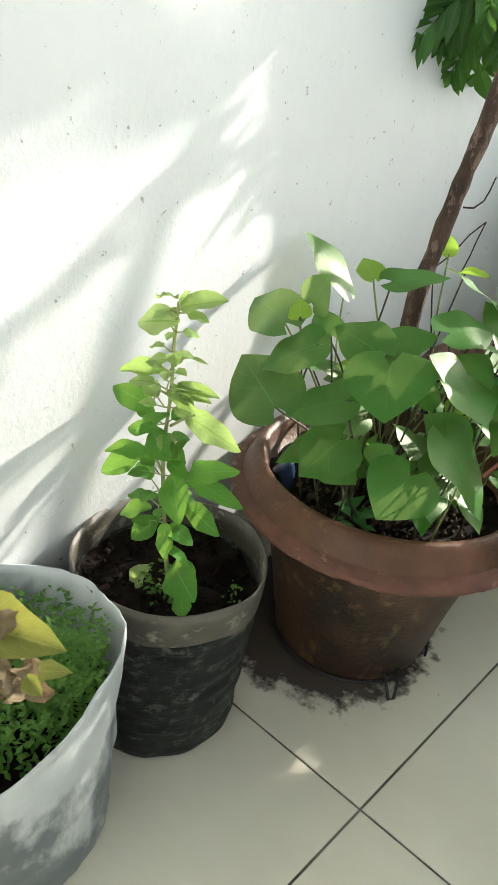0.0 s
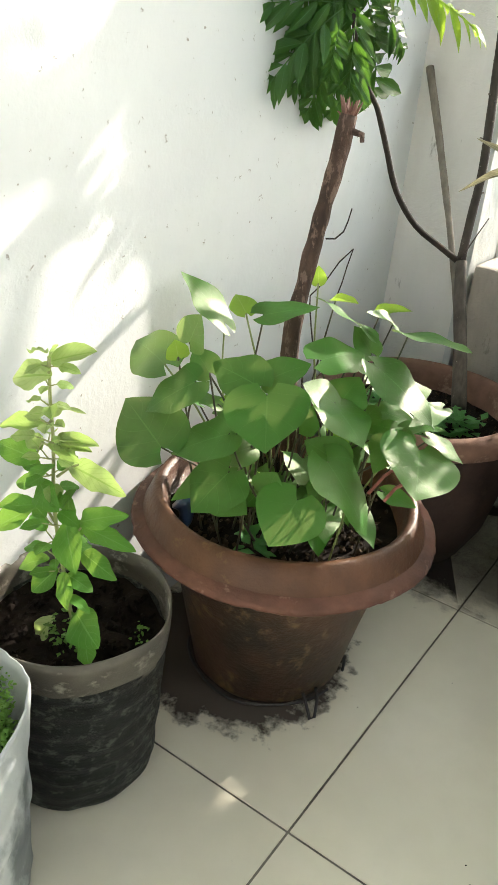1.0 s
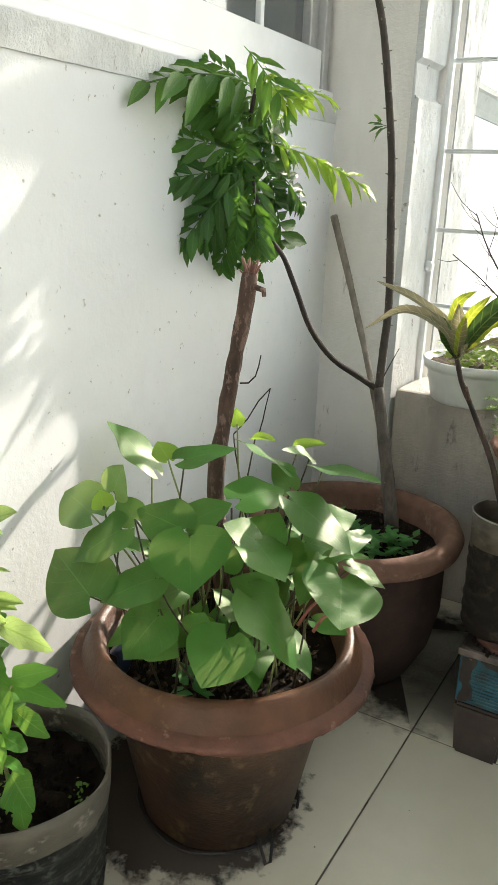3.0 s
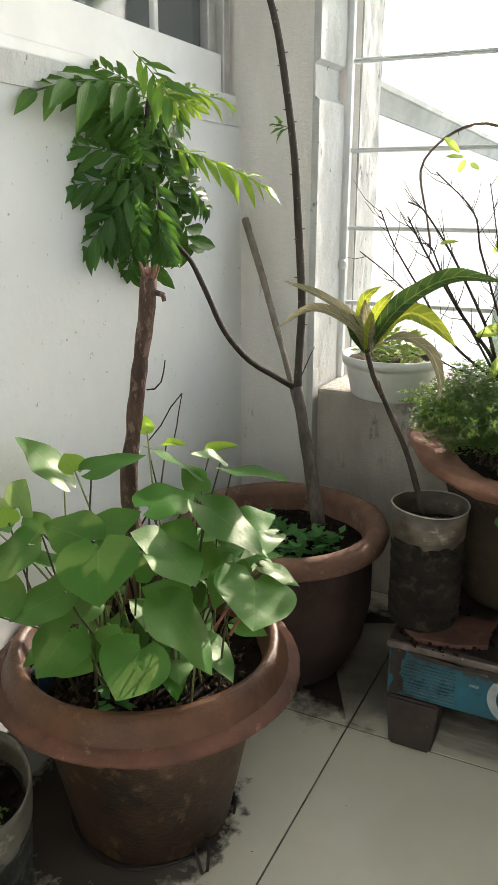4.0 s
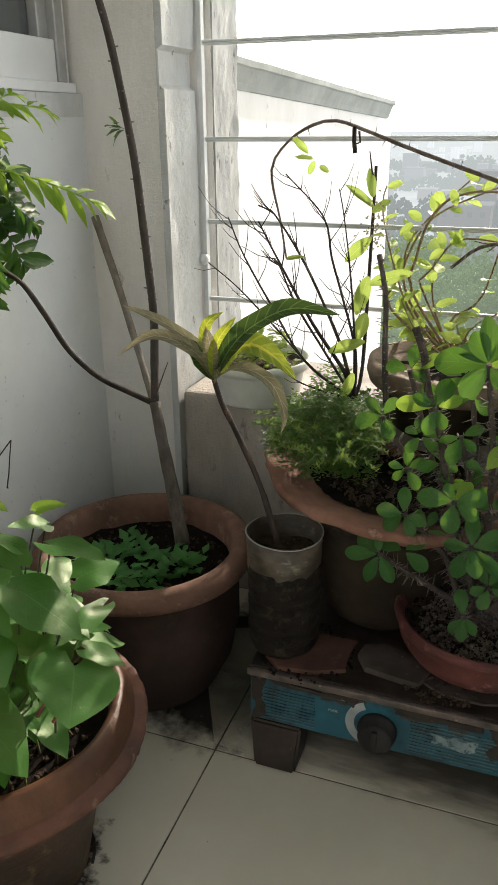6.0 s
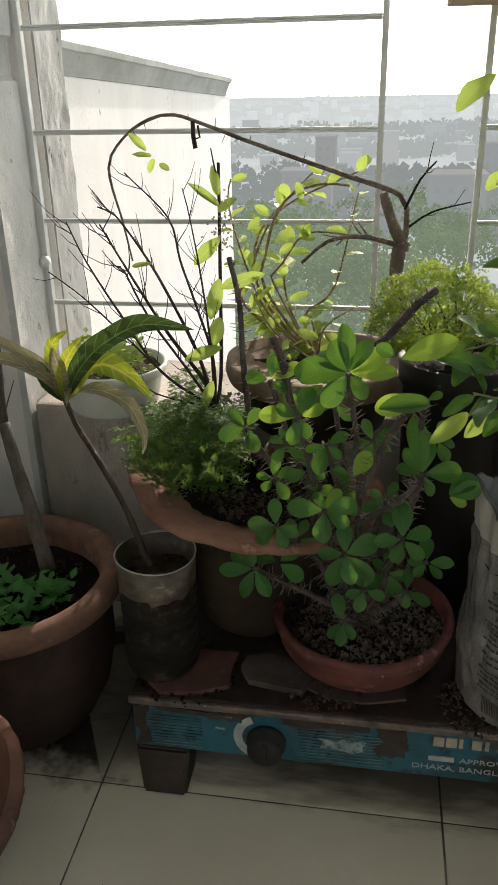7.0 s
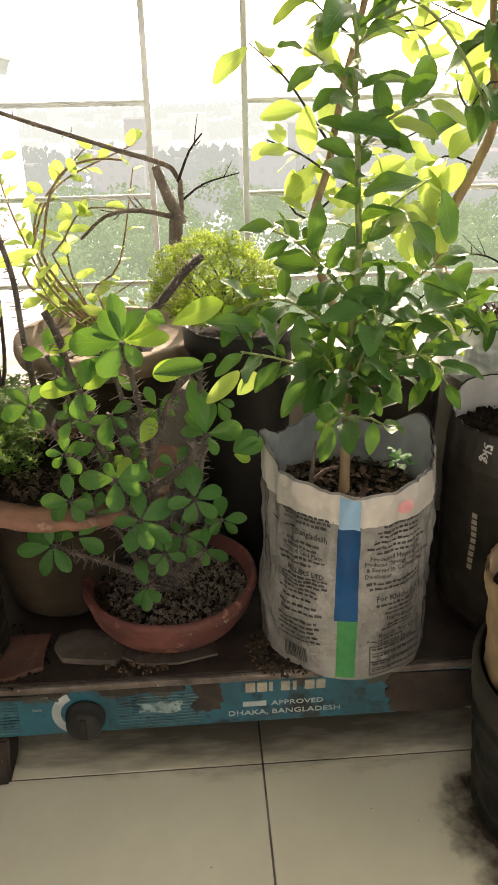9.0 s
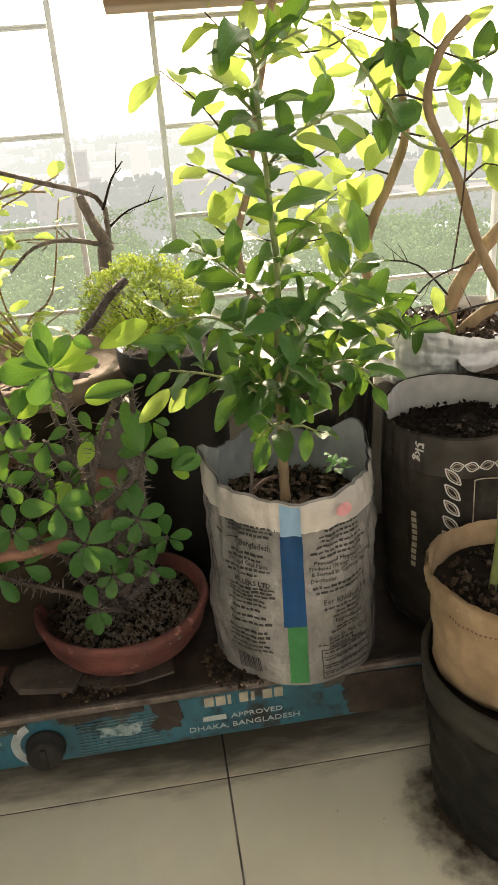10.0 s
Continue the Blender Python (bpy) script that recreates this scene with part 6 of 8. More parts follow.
basil_leaf((-0.354, 0.342, 0.345), (-0.308, 0.335, 0.362), 34 * V, 1, (0.2, -0.6, 0.7))
basil_leaf((-0.361, 0.342, 0.342), (-0.322, 0.325, 0.350), 30 * V, 2, (0.3, -0.7, 0.5))
basil_leaf((-0.361, 0.345, 0.320), (-0.392, 0.330, 0.299), 30 * V, 0)
basil_leaf((-0.379, 0.345, 0.298), (-0.340, 0.325, 0.298), 48 * V, 1, (0.3, -0.85, 0.4))
basil_leaf((-0.343, 0.345, 0.327), (-0.291, 0.340, 0.331), 44 * V, 2, (0.1, -0.6, 0.7))
basil_leaf((-0.384, 0.345, 0.279), (-0.423, 0.330, 0.271), 28 * V, 0)
basil_leaf((-0.387, 0.345, 0.272), (-0.418, 0.325, 0.248), 46 * V, 1, (0.2, -0.6, 0.75))
basil_leaf((-0.340, 0.350, 0.277), (-0.298, 0.345, 0.307), 40 * V, 2, (0.1, -0.7, 0.6))
basil_leaf((-0.337, 0.350, 0.274), (-0.286, 0.345, 0.283), 40 * V, 0, (0.1, -0.6, 0.7))
basil_leaf((-0.356, 0.350, 0.270), (-0.326, 0.328, 0.247), 54 * V, 1, (0.2, -0.85, 0.5))
basil_leaf((-0.340, 0.352, 0.248), (-0.302, 0.345, 0.247), 42 * V, 2, (0.1, -0.7, 0.7))
basil_leaf((-0.379, 0.352, 0.222), (-0.420, 0.345, 0.205), 38 * V, 0)
basil_leaf((-0.369, 0.352, 0.218), (-0.386, 0.335, 0.194), 44 * V, 1, (0.2, -0.7, 0.65))
basil_leaf((-0.360, 0.350, 0.220), (-0.342, 0.332, 0.202), 40 * V, 2, (0.2, -0.85, 0.5))
rb = random.Random(64)
for k in range(13):
    f = k / 12
    q = Vector((-0.370, 0.352, 0.215)).lerp(Vector((-0.352, 0.335, 0.405)), f) + Vector((-0.005 * math.sin(f * 3.14), 0, 0))
    for j in range(3):
        a = k * 1.57 + j * 2.1 + rb.uniform(-0.5, 0.5)
        ln = (0.032 - 0.012 * f) * rb.uniform(0.6, 1.0)
        b = q + Vector((math.cos(a), math.sin(a) * 0.7, 0.25)) * ln * 0.45
        stem("petiole", basil, [q, b], 0.0007, 0.0005, YELLOW_STEM, 4)
        basil_leaf(b, b + Vector((math.cos(a), math.sin(a) * 0.7, rb.uniform(-0.25, 0.35))) * ln, ln * rb.uniform(0.52, 0.66), k + j, (0.2, -0.45, 0.85))
basil_leaf((-0.366, 0.345, 0.173), (-0.390, 0.332, 0.141), 40 * V, 0, young=True)
basil_leaf((-0.341, 0.345, 0.193), (-0.297, 0.322, 0.196), 70 * V, 1, (0.2, -0.8, 0.55))
basil_leaf((-0.315, 0.330, 0.188), (-0.302, 0.318, 0.177), 42 * V, 2, (0.2, -0.8, 0.5))
basil_leaf((-0.348, 0.345, 0.205), (-0.321, 0.338, 0.212), 24 * V, 0)
basil_leaf((-0.362, 0.350, 0.281), (-0.351, 0.355, 0.300), 30 * V, 1)
basil_leaf((-0.353, 0.350, 0.296), (-0.348, 0.345, 0.274), 32 * V, 2, (0.2, -0.8, 0.5))
for (bx, tx, w) in (((-0.352, 0.342, 0.346), (-0.321, 0.330, 0.363), 30), ((-0.350, 0.342, 0.342), (-0.314, 0.335, 0.355), 26), ((-0.354, 0.340, 0.359), (-0.335, 0.330, 0.368), 22), ((-0.362, 0.345, 0.304), (-0.350, 0.332, 0.296), 34), ((-0.351, 0.335, 0.403), (-0.356, 0.330, 0.408), 18), ((-0.350, 0.334, 0.412), (-0.339, 0.330, 0.426), 18)):
    basil_leaf(bx, tx, w * V, 1, (0.3, -0.5, 0.7), True)
stem("side_stem", basil, [(-0.370, 0.352, 0.262), (-0.378, 0.347, 0.279), (-0.388, 0.345, 0.277)], 0.0012, 0.0009, YELLOW_STEM, 6)
stem("side_stem", basil, [(-0.361, 0.347, 0.310), (-0.347, 0.345, 0.323), (-0.336, 0.345, 0.331)], 0.0012, 0.0009, YELLOW_STEM, 6)
stem("side_stem", basil, [(-0.363, 0.345, 0.335), (-0.374, 0.345, 0.335), (-0.382, 0.345, 0.320)], 0.0011, 0.0008, YELLOW_STEM, 6)
stem("side_stem", basil, [(-0.365, 0.352, 0.228), (-0.357, 0.352, 0.246), (-0.339, 0.350, 0.273)], 0.0012, 0.0009, YELLOW_STEM, 6)


def weeds(name, parent, spots, spread, count, size, spec, material, seed, label, lift=0.02):
    """A mat of tiny leaves over the soil, as one part."""
    rnd = random.Random(seed)
    mats = []
    for x, y, z in spots:
        for _ in range(count):
            r, a = spread * math.sqrt(rnd.random()), rnd.uniform(0, 6.283)
            h = rnd.random() * lift
            b = Vector((x + r * math.cos(a), y + r * math.sin(a), z + h))
            t = rnd.uniform(0, 6.283)
            s = size * rnd.uniform(0.6, 1.3)
            mats.append(leaf_matrix(b, b + Vector((math.cos(t), math.sin(t), rnd.uniform(-0.1, 0.7))).normalized() * s, s * 0.62, (rnd.uniform(-0.3, 0.3), rnd.uniform(-0.5, 0.1), 1)))
    return joined_blades(name, parent, spec, material, mats, label)


weeds("tiny_weed", basil_pot, [(PB[0] + 0.012, PB[1] - 0.025, 0.15)], 0.016, 60, 0.006, TINY, G_TINY, 5, "tiny fern-like seedling", 0.03)
weeds("tiny_weed", basil_pot, [(PB[0] + 0.058, PB[1] + 0.02, 0.15)], 0.008, 24, 0.004, TINY, G_TINY, 6, "tiny seedling", 0.02)
seedlings = thing("seedling_mat", (PA[0], PA[1], 0.135), "dense mat of tiny bright green seedlings", "plant")
weeds("foliage", seedlings, [(PA[0] + 0.052 * math.cos(k * 0.9), PA[1] + 0.052 * math.sin(k * 0.9), 0.125) for k in range(7)] + [(PA[0], PA[1], 0.128)], 0.032, 520, 0.0062, TINY_OB, G_TINY, 7, "tiny rounded leaflets", 0.052)
weeds("fringe", seedlings, [(PA[0] + 0.042, PA[1] + 0.050, 0.150), (PA[0] + 0.062, PA[1] + 0.030, 0.145)], 0.022, 800, 0.0042, TINY_OB, G_TINY, 8, "feathery seedling tuft", 0.055)
old_leaf = thing("wilted_plant", (PA[0] - 0.01, PA[1] - 0.04, 0.14), "wilted plant with curled yellow and brown leaves", "plant")
YEL = kinds("wilted_blade", YELLOWED, w_ovate, 2, droop=0.35, fold=0.5, wave=0.12)
BRN = kinds("withered_blade", DRY_BROWN, w_obovate, 4, rows=10, droop=0.5, fold=0.5, wave=0.9)
HEART_OLD = kinds("yellowed_heart_blade", YELLOWED, w_basil, 1, rows=10, droop=0.12, fold=0.55, wave=0.12)
leaf(old_leaf, HEART_OLD[0], (-0.322, 0.150, 0.261), (-0.240, 0.150, 0.308), 0.040, (0.2, -0.55, 0.8))
ro = random.Random(12)
for k in range(16):
    c = Vector((-0.262, 0.147, 0.268)) + Vector((ro.uniform(-0.020, 0.018), ro.uniform(-0.006, 0.010), ro.uniform(-0.020, 0.024)))
    d = Vector((ro.uniform(-1, 1), ro.uniform(-0.7, 0.3), ro.uniform(-0.8, 0.9))).normalized() * ro.uniform(0.010, 0.019)
    leaf(old_leaf, BRN[k % len(BRN)], c, c + d, ro.uniform(0.012, 0.019), (ro.uniform(-0.5, 0.5), -0.6, ro.uniform(0.2, 0.9)))
leaf(old_leaf, YEL[0], (-0.235, 0.146, 0.293), (-0.222, 0.147, 0.304), 0.011, (0.2, -0.6, 0.8))
leaf(old_leaf, YEL[1], (-0.246, 0.146, 0.281), (-0.234, 0.146, 0.276), 0.010, (0.2, -0.6, 0.8))
stem("main_stem", old_leaf, [(PA[0] - 0.02, PA[1] - 0.05, 0.13), (-0.300, 0.160, 0.258)], 0.003, 0.002, BARK_GREY, 6)

CURRY_BARK = surface("dark_spotted_bark", (0.075, 0.060, 0.050), (0.040, 0.032, 0.027), 60, 16, 0.85, bump=0.7, grain=160, spots=(0.24, 0.21, 0.18), spot_at=0.66, spot_scale=60)

# curry-leaf tree of the corner pot
tree = thing("curry_leaf_tree", (P2[0] + 0.015, P2[1] + 0.035, 0.175), "slender curry-leaf tree with one drooping leafy branch", "tree")
stem("trunk", tree, [(-0.261, 0.965, 0.197), (-0.283, 0.985, 0.270), (-0.304, 1.005, 0.327), (-0.320, 1.020, 0.378)], 0.0102, 0.0074, BARK_GREY, 12, 0.10)
stem("leader", tree, [(-0.320, 1.020, 0.375), (-0.322, 1.030, 0.434), (-0.322, 1.035, 0.496), (-0.331, 1.040, 0.594), (-0.339, 1.040, 0.688), (-0.351, 1.040, 0.765), (-0.363, 1.035, 0.838), (-0.379, 1.030, 0.896), (-0.399, 1.020, 0.958)], 0.0060, 0.0044, CURRY_BARK, 10, 0.08, nodes=0.0)
for k in range(26):
    f = k / 26
    a = k * 2.4
    p = smooth_line([(-0.322, 1.035, 0.465), (-0.331, 1.040, 0.594), (-0.339, 1.040, 0.688), (-0.351, 1.040, 0.765), (-0.363, 1.035, 0.838), (-0.379, 1.030, 0.896)], 0.005)
    q = p[int(f * (len(p) - 1))]
    stem("bud", tree, [q, q + Vector((0.0085 * math.cos(a), 0.0085 * math.sin(a), 0.001))], 0.0016, 0.0008, STICK, 5)
stem("branch", tree, [(-0.322, 1.020, 0.376), (-0.347, 1.000, 0.396), (-0.374, 0.975, 0.420), (-0.393, 0.940, 0.463), (-0.401, 0.905, 0.519), (-0.405, 0.875, 0.560), (-0.406, 0.840, 0.585), (-0.415, 0.825, 0.620), (-0.415, 0.806, 0.663), (-0.415, 0.799, 0.704), (-0.415, 0.809, 0.745)], 0.0042, 0.0022, TWIG, 8, 0.08)
stem("shoot", tree, [(-0.319, 1.020, 0.384), (-0.305, 1.015, 0.414), (-0.292, 1.010, 0.440)], 0.0012, 0.0006, BARK_GREY, 5)


def pinnate(name, material, pairs, seed, spread=0.30, droop=0.25):
    """A compound leaf, one unit long: a thin rachis with paired leaflets."""
    rnd = random.Random(seed)
    spec = blade(w_lance, rows=4, droop=0.22, fold=0.22)
    V2, U2, F2 = [], [], []

    def put(m):
        o = len(V2)
        V2.extend([m @ Vector(v) for v in spec[0]])
        U2.extend(spec[1])
        F2.extend([tuple(i + o for i in f) for f in spec[2]])
    for k in range(pairs):
        t = 0.12 + 0.80 * k / (pairs - 1)
        z = -droop * t * t
        for s in (-1, 1):
            ln = spread * (0.75 + 0.5 * math.sin(math.pi * t)) * rnd.uniform(0.85, 1.12)
            b = Vector((0, t + (0.03 if s > 0 else 0), z))
            d = Vector((s * rnd.uniform(0.55, 0.9), 0.6 + 0.3 * t + rnd.uniform(-0.15, 0.15), rnd.uniform(-0.8, -0.1))).normalized()
            put(leaf_matrix(b, b + d * ln, ln * rnd.uniform(0.25, 0.33), (rnd.uniform(-0.25, 0.25), rnd.uniform(-0.2, 0.2), 1)))
    b = Vector((0, 0.94, -droop * 0.9))
    put(leaf_matrix(b, b + Vector((0, 0.26, -0.12)), 0.13, (0, 0, 1)))
    for k in range(8):
        t0, t1 = k / 8, (k + 1) / 8
        o = len(V2)
        for t in (t0, t1):
            for x, z in ((-0.008, 0), (0.008, 0), (0, 0.012)):
                V2.append(Vector((x, t, z - droop * t * t)))
                U2.append((0.5, 0.5))
        F2.extend([(o, o + 1, o + 4, o + 3), (o + 1, o + 2, o + 5, o + 4), (o + 2, o, o + 3, o + 5)])
    return blade_mesh(name, material, (V2, U2, F2))


CURRY = [pinnate("compound_leaf", G_CURRY, 7, 1, 0.40, 0.35), pinnate("compound_leaf", G_CURRY, 6, 2, 0.46, 0.45), pinnate("compound_leaf", G_CURRY, 8, 3, 0.36, 0.3)]
G_CURRY_MID = leaf_material("mid_curry_leaf", (0.026, 0.098, 0.022), (0.055, 0.160, 0.033), (0.10, 0.21, 0.07), (0.32, 0.56, 0.06), 0.32, 0.36, side_veins=9.0, vein_width=0.05)
CURRY_M = [pinnate("compound_leaf", G_CURRY_MID, 7, 6, 0.38, 0.35), pinnate("compound_leaf", G_CURRY_MID, 6, 7, 0.42, 0.4)]
CURRY_Y = [pinnate("compound_leaf", G_CURRY_YOUNG, 8, 4, 0.28), pinnate("compound_leaf", G_CURRY_YOUNG, 7, 5, 0.30)]


def curry(base, tip, k=0, young=False, normal=(0.3, -0.75, 0.55)):
    b, t = Vector(base), Vector(tip)
    leaf(tree, CURRY_Y[k % 2] if young else CURRY_M[k % 2] if t.z > 0.70 else CURRY[k % 3], b, t, (t - b).length * 1.0, normal, name="compound_leaf")


curry((-0.415, 0.788, 0.651), (-0.452, 0.719, 0.598), 0)
curry((-0.415, 0.778, 0.654), (-0.452, 0.706, 0.661), 1, normal=(0.3, -0.8, 0.4))
curry((-0.415, 0.785, 0.674), (-0.452, 0.719, 0.702), 2)
curry((-0.415, 0.803, 0.633), (-0.452, 0.789, 0.548), 0, normal=(0.4, -0.9, 0.2))
curry((-0.415, 0.814, 0.627), (-0.452, 0.834, 0.534), 1, normal=(0.4, -0.9, 0.2))
curry((-0.415, 0.798, 0.639), (-0.452, 0.760, 0.581), 2, normal=(0.4, -0.9, 0.3))
curry((-0.415, 0.826, 0.630), (-0.400, 0.813, 0.573), 0, normal=(0.4, -0.9, 0.2))
curry((-0.415, 0.846, 0.651), (-0.402, 0.900, 0.560), 1, normal=(0.5, -0.7, 0.3))
curry((-0.415, 0.847, 0.670), (-0.380, 0.900, 0.625), 2, normal=(0.4, -0.7, 0.5))
curry((-0.415, 0.831, 0.691), (-0.307, 0.900, 0.670), 0, True, (0.2, -0.6, 0.75))
curry((-0.415, 0.814, 0.745), (-0.365, 0.900, 0.765), 1, True, (0.2, -0.6, 0.75))
curry((-0.415, 0.807, 0.730), (-0.452, 0.737, 0.738), 1)
curry((-0.415, 0.803, 0.747), (-0.440, 0.666, 0.775), 2, normal=(0.2, -0.6, 0.75))
curry((-0.415, 0.808, 0.739), (-0.445, 0.717, 0.765), 0, normal=(0.3, -0.7, 0.6))
curry((-0.415, 0.803, 0.744), (-0.452, 0.774, 0.779), 0)
curry((-0.415, 0.811, 0.719), (-0.389, 0.900, 0.661), 1, normal=(0.4, -0.8, 0.4))
curry((-0.415, 0.793, 0.701), (-0.452, 0.766, 0.715), 2)
curry((-0.415, 0.791, 0.680), (-0.452, 0.764, 0.613), 0, normal=(0.4, -0.85, 0.35))
curry((-0.415, 0.817, 0.657), (-0.400, 0.791, 0.588), 1, normal=(0.4, -0.9, 0.25))
curry((-0.415, 0.801, 0.721), (-0.400, 0.849, 0.732), 0, True)
curry((-0.415, 0.818, 0.731), (-0.400, 0.892, 0.777), 1, True)
curry((-0.415, 0.795, 0.715), (-0.452, 0.735, 0.729), 0)
curry((-0.415, 0.808, 0.687), (-0.452, 0.818, 0.629), 2, normal=(0.4, -0.9, 0.25))
curry((-0.415, 0.819, 0.681), (-0.400, 0.858, 0.616), 0, normal=(0.4, -0.9, 0.25))
curry((-0.415, 0.805, 0.704), (-0.400, 0.828, 0.668), 1, normal=(0.4, -0.8, 0.4))
curry((-0.415, 0.795, 0.663), (-0.452, 0.748, 0.627), 2, normal=(0.4, -0.85, 0.35))
curry((-0.415, 0.811, 0.710), (-0.400, 0.897, 0.704), 0, normal=(0.3, -0.7, 0.6))
for k in range(8):
    b = Vector((-0.410, 0.805, 0.730)) + Vector((rng.uniform(-0.02, 0.03), rng.uniform(-0.05, 0.03), rng.uniform(-0.05, 0.05)))
    curry(b, b + Vector((rng.uniform(-0.03, 0.07), rng.uniform(-0.07, 0.03), rng.uniform(-0.05, 0.02))), k, k % 3 == 0)
for k in range(12):
    b = Vector((-0.410, 0.794, 0.675)) + Vector((rng.uniform(-0.02, 0.03), rng.uniform(-0.05, 0.04), rng.uniform(-0.06, 0.06)))
    curry(b, b + Vector((rng.uniform(-0.07, 0.02), rng.uniform(-0.05, 0.03), rng.uniform(-0.07, 0.02))), k)
leaf(tree, CITRUS[0], (-0.347, 1.035, 0.723), (-0.364, 1.030, 0.730), 0.008)
leaf(tree, CITRUS[1], (-0.347, 1.035, 0.722), (-0.361, 1.030, 0.715), 0.008)

for k in range(5):
    a = 0.9 * k - 1.2
    leaf(tree, CITRUS[k], (-0.350 - 0.002 * k, 1.033, 0.721 + 0.002 * k), (-0.352 - 0.018 * math.cos(a * 0.6), 1.028, 0.722 + 0.016 * math.sin(a)), 0.008)
weeds("weed_mat", pot_two, [(P2[0] - 0.05, P2[1] - 0.045, 0.183), (P2[0] + 0.058, P2[1] - 0.01, 0.183), (P2[0] + 0.02, P2[1] - 0.06, 0.183), (P2[0] - 0.02, P2[1] + 0.0, 0.183)], 0.034, 62, 0.021, TINY_OB, G_WEED, 9, "low bright green weeds", 0.022)
weeds("weed_mat", pot_one, [(P1[0] + 0.02, P1[1] - 0.088, 0.195)], 0.016, 12, 0.02, TINY_OB, G_WEED, 10, "small weed with four leaves", 0.012)

# old stick in the corner
old_stick = thing("wooden_stick", (-0.33, 1.03, 0.17), "weathered grey stick leaning in the corner", "stick")
stem("shaft", old_stick, [(-0.292, 1.030, 0.219), (-0.343, 1.060, 0.360), (-0.416, 1.120, 0.498), (-0.470, 1.155, 0.603)], 0.0036, 0.0062, STICK, 8, 0.12)

# croton in the bottle planter
CROTON_BARK = surface("dark_croton_bark", (0.070, 0.045, 0.033), (0.022, 0.015, 0.012), 60, 18, 0.8, bump=0.9, spots=(0.26, 0.22, 0.18), spot_at=0.62, spot_scale=60, stretch=(1, 1, 0.6))
croton = thing("croton_plant", (PC[0], PC[1], PC[2] + 0.12), "croton with long green, gold and withered leaves", "plant")
stem("main_stem", croton, [(-0.095, 0.872, 0.280), (-0.120, 0.885, 0.341), (-0.150, 0.897, 0.393), (-0.174, 0.903, 0.433), (-0.184, 0.905, 0.463)], 0.0036, 0.0031, CROTON_BARK, 8, 0.2, nodes=0.15)
stem("snag", croton, [(-0.162, 0.900, 0.413), (-0.164, 0.890, 0.430)], 0.003, 0.002, BARK, 6)
CB = (-0.184, 0.905, 0.459)


def long_leaf(mesh, points, width, normal=(0, -0.6, 0.8)):
    """A strap leaf bent along its points, as one mesh."""
    line = smooth_line(points, 0.008)
    bm = bmesh.new()
    uvl = bm.loops.layers.uv.new("UVMap")
    rows, n = [], len(line)
    for i, p in enumerate(line):
        t = i / (n - 1)
        d = (line[min(i + 1, n - 1)] - line[max(i - 1, 0)]).normalized()
        x = d.cross(Vector(normal)).normalized()
        z = x.cross(d)
        w = width * 0.5 * min(1.0, 0.25 + t * 3.2) * (1 - t ** 5) * (1 + 0.06 * math.sin(t * 20))
        rows.append([bm.verts.new(p + x * w * u + z * abs(u) * w * 0.35 - croton.location) for u in (-1, -0.5, 0, 0.5, 1)])
    for i in range(n - 1):
        for k in range(4):
            f = bm.faces.new((rows[i][k], rows[i][k + 1], rows[i + 1][k + 1], rows[i + 1][k]))
            for lp, (uu, tt) in zip(f.loops, ((k, i), (k + 1, i), (k + 1, i + 1), (k, i + 1))):
                lp[uvl].uv = (uu / 4, tt / (n - 1))
    part("leaf", bm, mesh, croton)


long_leaf(CROTON_DARK, [CB, (-0.152, 0.880, 0.505), (-0.122, 0.872, 0.534), (-0.079, 0.865, 0.556), (-0.028, 0.860, 0.554)], 0.025, (0.1, -0.75, 0.65))
long_leaf(CROTON_PALE, [CB, (-0.190, 0.895, 0.492), (-0.233, 0.890, 0.523), (-0.287, 0.890, 0.541)], 0.013, (0.1, -0.6, 0.8))
long_leaf(CROTON_PALE, [CB, (-0.198, 0.888, 0.494), (-0.243, 0.880, 0.511), (-0.291, 0.878, 0.484)], 0.018, (0.1, -0.5, 0.85))
long_leaf(CROTON_GOLD, [CB, (-0.132, 0.868, 0.512), (-0.100, 0.860, 0.508), (-0.070, 0.856, 0.484)], 0.027, (0.15, -0.7, 0.7))
long_leaf(CROTON_PALE, [CB, (-0.135, 0.866, 0.488), (-0.099, 0.860, 0.476), (-0.084, 0.858, 0.443), (-0.088, 0.858, 0.422)], 0.017, (0.3, -0.5, 0.8))
long_leaf(CROTON_GOLD, [CB, (-0.191, 0.900, 0.500), (-0.186, 0.898, 0.526), (-0.166, 0.895, 0.540)], 0.014, (0.3, -0.9, 0.2))
long_leaf(CROTON_PALE, [CB, (-0.180, 0.892, 0.496), (-0.184, 0.888, 0.525)], 0.020, (0.1, -0.95, 0.2))
long_leaf(CROTON_GOLD, [CB, (-0.172, 0.890, 0.506), (-0.148, 0.888, 0.538)], 0.014, (0.2, -0.9, 0.3))
long_leaf(CROTON_DARK, [CB, (-0.160, 0.900, 0.490), (-0.137, 0.900, 0.506), (-0.110, 0.900, 0.508)], 0.015)
long_leaf(CROTON_DARK, [CB, (-0.195, 0.893, 0.484), (-0.203, 0.890, 0.500), (-0.222, 0.886, 0.509)], 0.017)
long_leaf(CROTON_GOLD, [CB, (-0.200, 0.900, 0.490), (-0.226, 0.898, 0.520)], 0.012)
long_leaf(CROTON_PALE, [CB, (-0.170, 0.885, 0.478), (-0.172, 0.880, 0.462)], 0.010)

